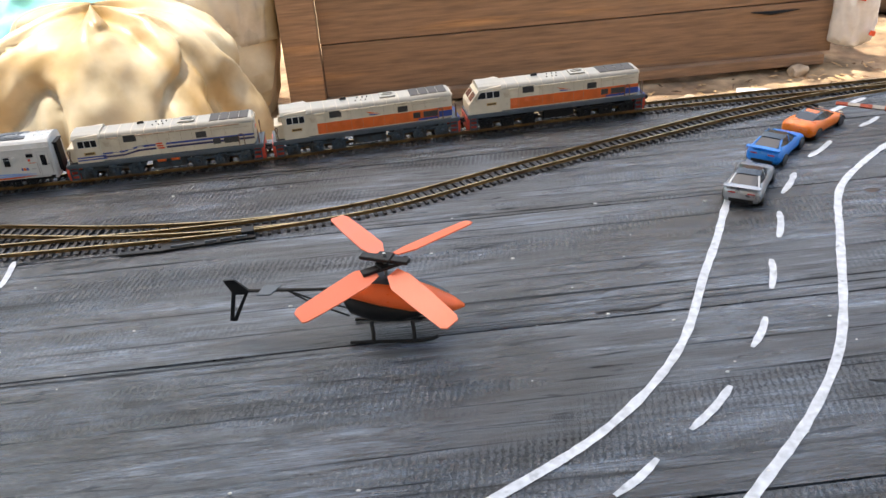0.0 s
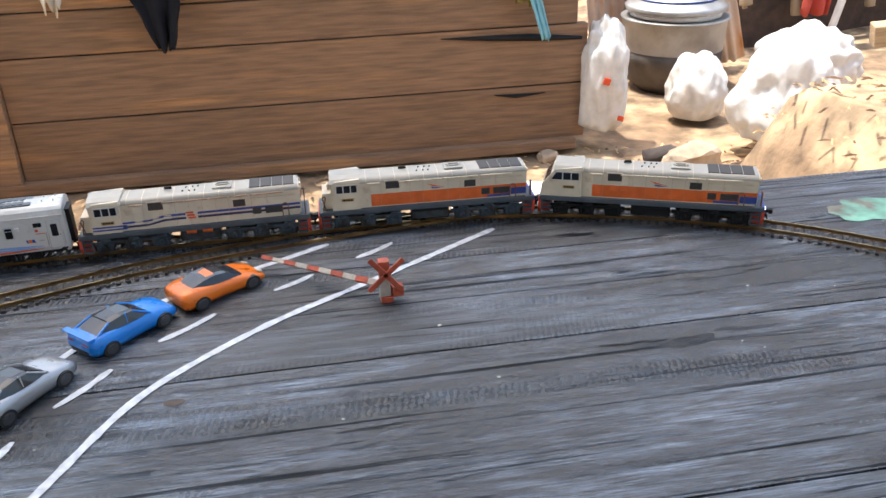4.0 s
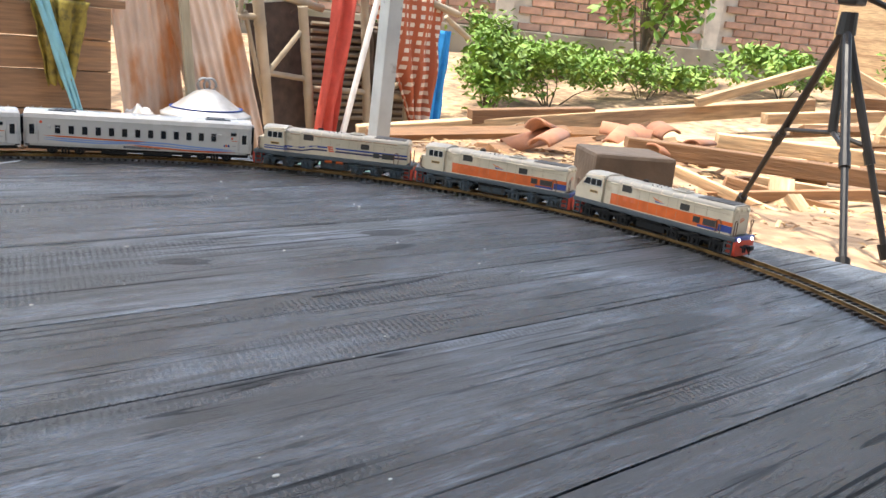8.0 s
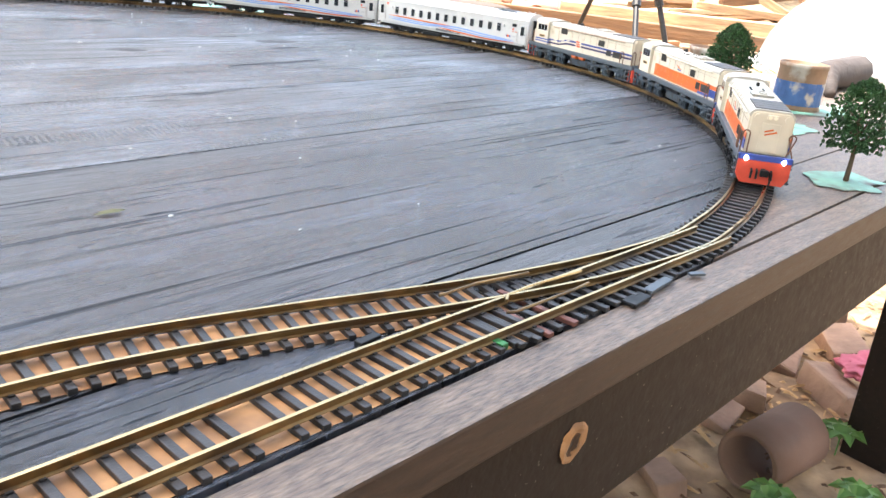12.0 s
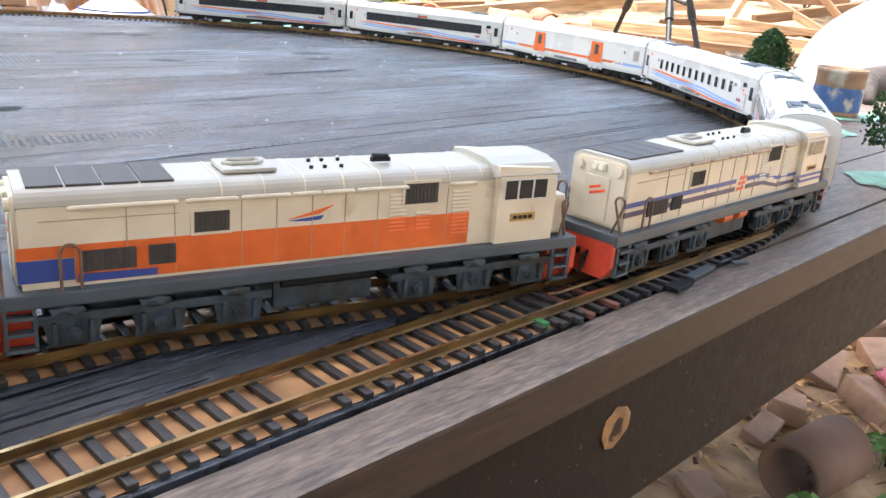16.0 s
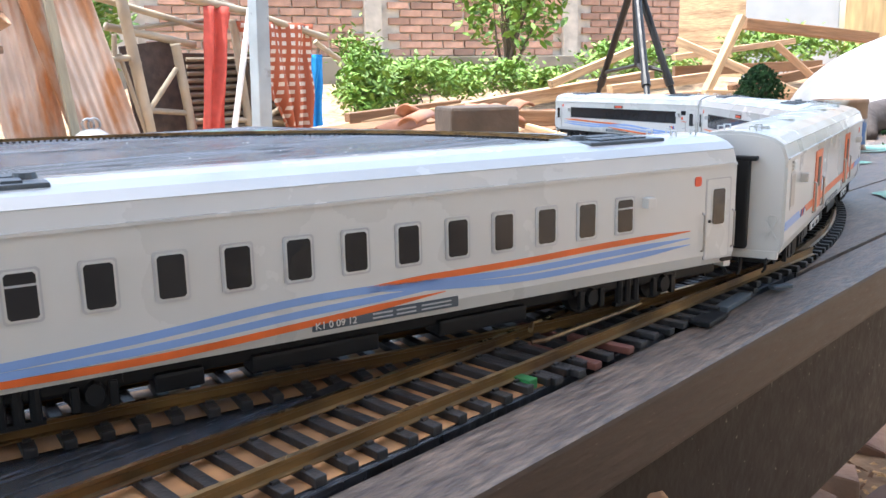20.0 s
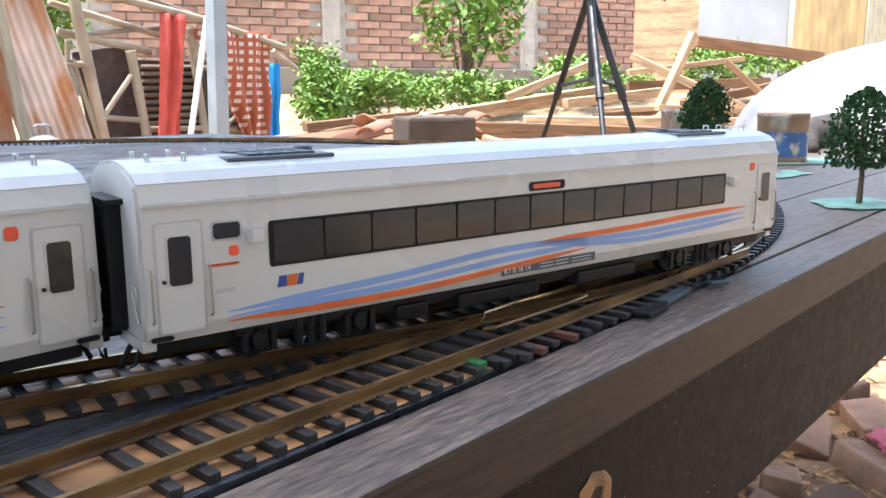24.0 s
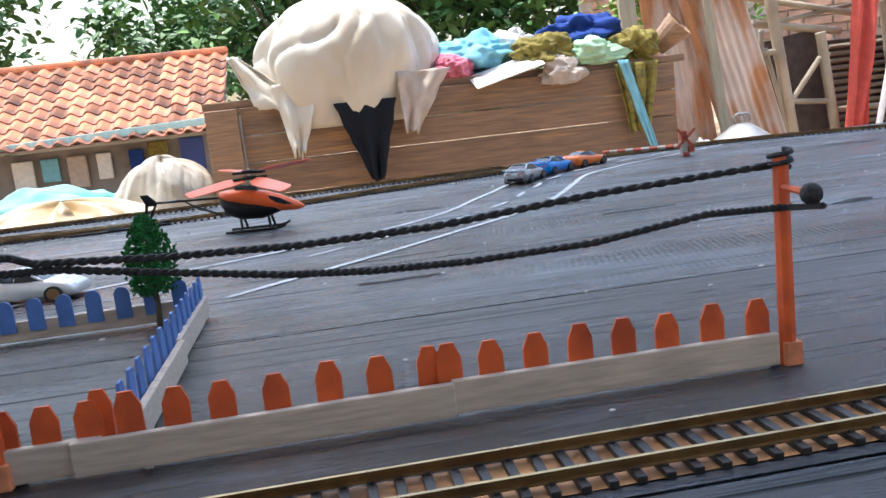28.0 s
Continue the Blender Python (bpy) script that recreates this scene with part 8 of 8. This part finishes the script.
for a in (50, -42):
    part("sign_arm", new_box((0.001, -0.0055, 0.0225), (0.034, 0.0014, 0.0038), Matrix.Rotation(radians(a), 4, 'Y'), 0.0004), M_BARRED, bar, "crossed warning board")
A0, A1 = Vector((-0.002, -0.001, 0.0135)), Vector((-0.086, 0.064, 0.0125))
for k in range(10):
    a, b = A0.lerp(A1, k / 10), A0.lerp(A1, (k + 1) / 10)
    bm = bmesh.new()
    cyl(bm, a, b, 0.0031 - 0.00012 * k, 0.0031 - 0.00012 * (k + 1), 4)
    part("boom_section", bm, M_BARRED if k in (1, 3, 5, 7, 9) else M_BARWHITE, bar)

# ---- hand-made fences, pole and cords ----
M_PALEWOOD = mat("pale_bare_stick", (0.5, 0.42, 0.34), 0.7, var=0.2, scale=60, stretch=(1, 8, 8), bump=0.0004, bscale=80)
M_PICKET = mat("red_orange_picket", (0.6, 0.1, 0.02), 0.55, var=0.2, scale=120, color2=(0.4, 0.06, 0.015), mix_scale=40)
M_PICKBLUE = mat("blue_picket", (0.07, 0.16, 0.42), 0.55, var=0.2, scale=120)
M_CORD = mat("black_cord", (0.012, 0.012, 0.014), 0.8, bump=0.0004, bscale=900)


def picket(parent, x, y, z0, w, h, ang, material, lean=0.0, round_top=False):
    o = [(-w / 2, 0), (w / 2, 0), (w / 2 * 1.02, h * 0.72), (w * 0.25, h), (-w * 0.25, h), (-w / 2 * 1.02, h * 0.72)]
    if round_top:
        o = [(-w / 2, 0), (w / 2, 0)] + [(w / 2 * math.cos(math.pi * k / 6), h - w / 2 + w / 2 * math.sin(math.pi * k / 6)) for k in range(7)]
    bm = bmesh.new()
    plate(bm, o, -0.0005, 0.0006)
    m = Matrix.Translation((x, y, z0)) @ Matrix.Rotation(radians(ang), 4, 'Z') @ Matrix.Rotation(lean, 4, 'Y')
    bmesh.ops.transform(bm, matrix=m, verts=bm.verts[:])
    part("picket", bm, material, parent)


red_fence = thing("red_picket_fence", "hand-made fence of red-orange pickets on a pale wooden rail", "model fence")
part("rail_board", new_box((0.3470, -0.060, 0.0065), (0.107, 0.003, 0.0105), Matrix.Rotation(0.006, 4, 'Y'), 0.0006), M_PALEWOOD, red_fence)
part("rail_board", new_box((0.2378, -0.0610, 0.0062), (0.1125, 0.003, 0.0105), Matrix.Rotation(-0.004, 4, 'Y'), 0.0006), M_PALEWOOD, red_fence)
part("rail_board", new_box((0.13, -0.0590, 0.006), (0.12, 0.003, 0.0105), None, 0.0006), M_PALEWOOD, red_fence)
for x in (0.395, 0.3793, 0.3643, 0.3497, 0.3354, 0.3209, 0.3069, 0.2937, 0.2722, 0.2566, 0.2411, 0.2249, 0.2116, 0.1985, 0.1869, 0.1745, 0.1632, 0.149, 0.135, 0.121, 0.107):
    picket(red_fence, x, -0.0578, 0.006, 0.0078, 0.0165 + random.uniform(-0.0008, 0.001), random.uniform(-2, 2), M_PICKET, random.uniform(-0.03, 0.03))
picket(red_fence, 0.2872, -0.0570, 0.0065, 0.0072, 0.0165, 3, M_PICKET, 0.03)
picket(red_fence, 0.1898, -0.0565, 0.008, 0.0072, 0.0165, 0, M_PICKET, 0.02)

blue_fence = thing("blue_picket_fence", "hand-made corner fence of blue pickets on a pale wooden rail", "model fence")
part("rail_board", new_box((0.1965, -0.003, 0.0062), (0.003, 0.100, 0.0100), None, 0.0006), M_PALEWOOD, blue_fence)
part("rail_board", new_box((0.1945, 0.092, 0.0062), (0.003, 0.088, 0.0100), None, 0.0006), M_PALEWOOD, blue_fence)
part("rail_board", new_box((0.120, 0.136, 0.0062), (0.150, 0.003, 0.0100), None, 0.0006), M_PALEWOOD, blue_fence)
for i in range(14):
    picket(blue_fence, 0.1935, -0.044 + 0.0135 * i, 0.006, 0.0078, 0.0165, 90, M_PICKBLUE, random.uniform(-0.03, 0.03))
for i in range(10):
    picket(blue_fence, 0.183 - 0.0142 * i, 0.1335, 0.006, 0.0078, 0.0165, 0, M_PICKBLUE, 0.0, True)

pole = thing("cord_pole", "slim red-orange pole with a black knob, tied with black cord", "model pole", "cord poles", on_board(0.4045, -0.0590, 0))
bm = bmesh.new()
cyl(bm, (0, 0, 0), (0, 0, 0.0665), 0.0028, 0.0025, 8)
cyl(bm, (0, 0, 0.0665), (0, 0, 0.0682), 0.0025, 0.0014, 8)
part("shaft", bm, M_PICKET, pole)
part("foot", new_box((0.0006, -0.0005, 0.004), (0.0058, 0.0058, 0.008), None, 0.0006), mat("worn_orange_foot", (0.62, 0.22, 0.1), 0.6, var=0.3, scale=150), pole, "worn bare foot of the pole")
bm = bmesh.new()
cyl(bm, (0, 0.002, 0.0002), (0, 0.001, 0.001), 0.0062, 0.0048, 12)
bumpy(bm, 0.0008, 250)
part("glue_patch", bm, M_GREYFRAME, pole, "dried clear glue round the foot")
bm = bmesh.new()
vs = bmesh.ops.create_icosphere(bm, subdivisions=2, radius=0.0033)["verts"]
bmesh.ops.transform(bm, matrix=Matrix.Translation((-0.0041, -0.0230, 0.0583)), verts=vs)
part("knob", bm, M_CORD, pole, "black knotted cord end")
bm = bmesh.new()
tube(bm, [(0.0, 0, 0.0582), (-0.0041, -0.0230, 0.0583)], 0.0011, 6)
part("peg", bm, M_PICKET, pole)
pole2 = copy_thing(pole, on_board(0.1610, -0.0595, 0))


def cord(pts, r=0.0010):
    line = []
    for i in range(len(pts) - 1):
        a, b = Vector(pts[i]), Vector(pts[i + 1])
        for k in range(14):
            line.append(a.lerp(b, k / 14))
    line.append(Vector(pts[-1]))
    bm = bmesh.new()
    n = len(line)
    for ph in (0, math.pi):
        fine = []
        m = n * 4
        for i in range(m):
            u = i / (m - 1) * (n - 1)
            k = min(int(u), n - 2)
            p = line[k].lerp(line[k + 1], u - k)
            a = u * 2.6 + ph
            fine.append(p + Vector((0, math.cos(a), math.sin(a))) * r * 0.55)
        tube(bm, fine, r * 0.75, 5)
    return bm


solid("upper_cord", cord([(0.4035, -0.0565, 0.0650), (0.3977, -0.0575, 0.0649), (0.3433, -0.0588, 0.0631), (0.2939, -0.059, 0.0596), (0.2538, -0.059, 0.0592), (0.2171, -0.059, 0.0607), (0.1807, -0.059, 0.0635), (0.1746, -0.059, 0.0660), (0.163, -0.0590, 0.0668)]), M_CORD, "twisted black cord strung between the poles", "cord", "", "cords")
solid("lower_cord", cord([(0.4041, -0.082, 0.0546), (0.4035, -0.0625, 0.0520), (0.3792, -0.060, 0.0526), (0.342, -0.059, 0.0482), (0.303, -0.059, 0.0477), (0.274, -0.059, 0.0488), (0.2478, -0.059, 0.0512), (0.2164, -0.059, 0.0562), (0.1863, -0.059, 0.0611), (0.163, -0.0600, 0.0622)]), M_CORD, "twisted black cord sagging between the poles", "cord", "", "cords")
tie = bmesh.new()
tube(tie, [(0.4045 + 0.0033 * math.cos(a), -0.0590 + 0.0033 * math.sin(a), 0.0640 + 0.0003 * k) for k, a in enumerate([k * 0.7 for k in range(20)])], 0.0009, 6)
solid("cord_tie", tie, M_CORD, "black cord wound round the top of the pole", "cord", "", "cords")

# ---- model trees ----
M_LEAFDARK = mat("dark_green_foam_leaf", (0.03, 0.085, 0.025), 0.8, var=0.5, scale=200)
M_LEAFBRIGHT = mat("bright_green_foam_leaf", (0.02, 0.16, 0.035), 0.8, var=0.5, scale=200)
M_TWIG = mat("brown_twig", (0.09, 0.06, 0.035), 0.8, var=0.3, scale=300)


def model_tree(label, x, y, h, w, leaf, seed, z=0.0, n=420):
    rnd = random.Random(seed)
    tr = thing("model_tree", label, "model tree", "model trees", on_board(x, y, 0, z))
    bm = bmesh.new()
    tube(bm, [(0, 0, 0), (0.001, 0, h * 0.25), (-0.001, 0.001, h * 0.6), (0, 0, h * 0.85)], [h * 0.028, h * 0.022, h * 0.015, h * 0.006], 7)
    for k in range(7):
        a = rnd.uniform(0, 6.28)
        z0 = h * rnd.uniform(0.22, 0.55)
        r = w * rnd.uniform(0.25, 0.42)
        tube(bm, [(0, 0, z0), (r * 0.5 * math.cos(a), r * 0.5 * math.sin(a), z0 + h * 0.12), (r * math.cos(a), r * math.sin(a), z0 + h * 0.26)], [h * 0.013, h * 0.009, h * 0.004], 5)
    part("trunk", bm, M_TWIG, tr)
    bm = bmesh.new()
    for k in range(n * 4):
        u = rnd.random()
        zc = h * (0.32 + 0.68 * u)
        env = w / 2 * (math.sin(math.pi * min(1, 0.22 + u * 0.78)) ** 0.6) * (0.85 + 0.3 * noise.noise(Vector((k * 0.11, seed, u * 4))))
        r = env * math.sqrt(rnd.uniform(0.04, 1.0))
        a = rnd.uniform(0, 6.28)
        r *= 1 + 0.22 * noise.noise(Vector((math.cos(a) * 2.5, math.sin(a) * 2.5, u * 5 + seed)))
        c = Vector((r * math.cos(a), r * math.sin(a), zc))
        s = h * rnd.uniform(0.013, 0.030)
        q = Euler((rnd.uniform(0, 6), rnd.uniform(0, 6), rnd.uniform(0, 6))).to_matrix()
        for j in range(3):
            q2 = q @ Euler((j * 1.2, j * 0.9, 0)).to_matrix()
            vs = [bm.verts.new(c + q2 @ Vector(p) * s) for p in ((-1, 0, 0.2), (0, -0.6, -0.1), (1, 0, 0.2), (0, 0.6, 0))]
            bm.faces.new(vs)
    part("crown", bm, leaf, tr)
    return tr


model_tree("small model tree with dense dark green foam foliage", 1.020, -0.1675, 0.066, 0.05, M_LEAFDARK, 3)
model_tree("small model tree with a rounded dark green crown", 1.222, 0.014, 0.075, 0.052, M_LEAFDARK, 5, n=520)
model_tree("bright green model tree inside the blue fence", 0.172, 0.128, 0.058, 0.030, M_LEAFBRIGHT, 8, n=380)

# pale green paint on the wood beside the trees
M_GREENPAINT = mat("pale_green_paint", (0.17, 0.36, 0.27), 0.6, var=0.4, scale=60, color2=(0.15, 0.14, 0.11), mix_scale=40, mix_lo=0.48, mix_hi=0.62)


def splash(x, y, rx, ry, seed, z=0.0006):
    bm = bmesh.new()
    c = bm.verts.new((x, y, z))
    ring = []
    for k in range(40):
        a = 2 * math.pi * k / 40
        f = 1 + 0.45 * noise.noise(Vector((math.cos(a) * 2 + seed, math.sin(a) * 2, seed)))
        ring.append(bm.verts.new((x + rx * f * math.cos(a), y + ry * f * math.sin(a), z)))
    for k in range(40):
        bm.faces.new((c, ring[k], ring[(k + 1) % 40]))
    solid("paint_splash", bm, M_GREENPAINT, "pale green paint splash on the table wood", "paint", "structure", "green paint patches")


for i, (x, y, rx, ry) in enumerate(((1.02, -0.165, 0.03, 0.022), (1.222, 0.012, 0.045, 0.03), (1.165, -0.07, 0.04, 0.022), (1.141, 0.774, 0.035, 0.022), (1.194, 0.719, 0.032, 0.025), (1.30, -0.04, 0.05, 0.03))):
    splash(x, y, rx, ry, i * 3.7)

# ---- small things on the board ----
machine = thing("point_motor", "flat black plastic point motor beside the siding", "track part", "", on_board(0.055, 0.6455, 6))
part("base_plate", new_box((0, 0, 0.0012), (0.074, 0.015, 0.0022), None, 0.0005), M_BLACK, machine)
for x in (-0.02, 0.002, 0.014, 0.026):
    bm = bmesh.new()
    for s in (-1, 1):
        box(bm, (x, s * 0.005, 0.003), (0.009 if x > 0 else 0.018, 0.0014, 0.0016), None, 0.0003)
    part("rib", bm, M_GREYFRAME, machine)
part("housing", new_box((0.031, 0.002, 0.0035), (0.010, 0.009, 0.0035), None, 0.0006), M_BLACK, machine)
part("lever", new_box((-0.052, -0.004, 0.0014), (0.034, 0.005, 0.0018), Matrix.Rotation(-0.1, 4, 'Z'), 0.0005), M_BLACK, machine)

M_STAIN = mat("brown_scar", (0.05, 0.03, 0.02), 0.6, var=0.4, scale=150)
M_KNOT = mat("rough_dark_knot", (0.018, 0.019, 0.022), 0.55, var=0.7, scale=60, stretch=(1, 6, 1), bump=0.003, bscale=120)


def knot(x, y, rx, ry, seed, ang=0.0):
    """A low uneven ring of end grain in a plank."""
    bm = bmesh.new()
    n = 36
    rings = []
    for f, z in ((1.0, -0.0002), (0.86, 0.0003), (0.7, 0.0001), (0.55, 0.0006), (0.42, 0.0002), (0.28, 0.0007), (0.02, 0.0004)):
        ring = []
        for k in range(n):
            a = 2 * math.pi * k / n
            g = f * (1 + 0.4 * noise.noise(Vector((math.cos(a) * 1.5 + seed, math.sin(a) * 1.5, f * 2))))
            p = Matrix.Rotation(radians(ang), 3, 'Z') @ Vector((rx * g * math.cos(a), ry * g * math.sin(a), 0))
            ring.append((x + p.x, y + p.y, z))
        rings.append(ring)
    loft(bm, rings, caps=False)
    o = part("knot", bm, M_KNOT, table, "dark rough knot")


for k in ((0.835, 0.414, 0.019, 0.009, 1.0, -20), (1.02, 0.442, 0.026, 0.011, 2.0, -8), (0.905, 0.615, 0.02, 0.006, 3.3, 5), (1.0, 0.40, 0.02, 0.006, 4.0, 4), (0.63, 0.23, 0.012, 0.004, 5.0, 0)):
    knot(*k)
for x, y, l, w, a in ((0.93, 0.318, 0.11, 0.0045, 4), (0.475, 0.395, 0.03, 0.0025, -2), (0.30, 0.165, 0.05, 0.003, 3), (0.62, 0.222, 0.03, 0.0022, 0), (0.35, 0.49, 0.045, 0.003, 2), (0.87, 0.62, 0.045, 0.0025, -3), (0.5, 0.31, 0.06, 0.0018, 1)):
    bm = bmesh.new()
    rings = []
    for i in range(13):
        u = i / 12
        wd = w / 2 * math.sin(math.pi * u) ** 0.6 * (1 + 0.5 * noise.noise(Vector((u * 6, x * 9, 0)))) + 0.00005
        cx = x + (u - 0.5) * l
        cy = y + 0.0015 * noise.noise(Vector((u * 4, y * 9, 2))) + (u - 0.5) * l * math.sin(radians(a))
        rings.append([(cx, cy - wd, 0.0003), (cx, cy + wd, 0.0003), (cx, cy + wd * 0.4, 0.0009), (cx, cy - wd * 0.4, 0.0009)])
    loft(bm, rings)
    part("crack", bm, M_KNOT, table, "dark split in the wood")
splinter = solid("bark_scar", clod((0.006, 0.0035, 0.0006), 4.0), M_STAIN, "small brown scar in the board", "scar", "structure")
splinter.location = (0.585, 0.617, 0.0003)
leaf_bm = bmesh.new()
loft(leaf_bm, [[(-0.007, 0, 0.0006), (-0.007, 0.0002, 0.0008)], [(-0.002, -0.002, 0.0012), (-0.002, 0.0025, 0.001)], [(0.003, -0.0018, 0.0009), (0.003, 0.002, 0.0014)], [(0.007, 0, 0.0007), (0.007, 0.0002, 0.0009)]], caps=False, closed=False)
fl = solid("dry_leaf", leaf_bm, mat("olive_dry_leaf", (0.09, 0.085, 0.02), 0.7), "small olive dry leaf on the board", "leaf")
fl.location = (0.608, 0.001, 0.0005)
M_SPECK = mat("white_speck", (0.6, 0.6, 0.58), 0.8)
rnd = random.Random(12)
bm = bmesh.new()
for k in range(130):
    x, y = rnd.uniform(-0.1, 1.1), rnd.uniform(-0.1, 0.75)
    s = rnd.uniform(0.0004, 0.0014)
    vs = bmesh.ops.create_icosphere(bm, subdivisions=1, radius=s)["verts"]
    bmesh.ops.transform(bm, matrix=Matrix.Translation((x, y, s * 0.3)) @ Matrix.Diagonal((1.3, 0.8, 0.6, 1)), verts=vs)
solid("paint_specks", bm, M_SPECK, "scattered pale specks of dust and paint", "dust", "stuff")
chip = solid("foam_chip", clod((0.006, 0.0035, 0.003), 7.0), mat("pink_foam", (0.75, 0.3, 0.22), 0.8), "small pink foam chip beside the rail", "foam chip")
chip.location = (0.518, -0.0975, 0.002)


motions()
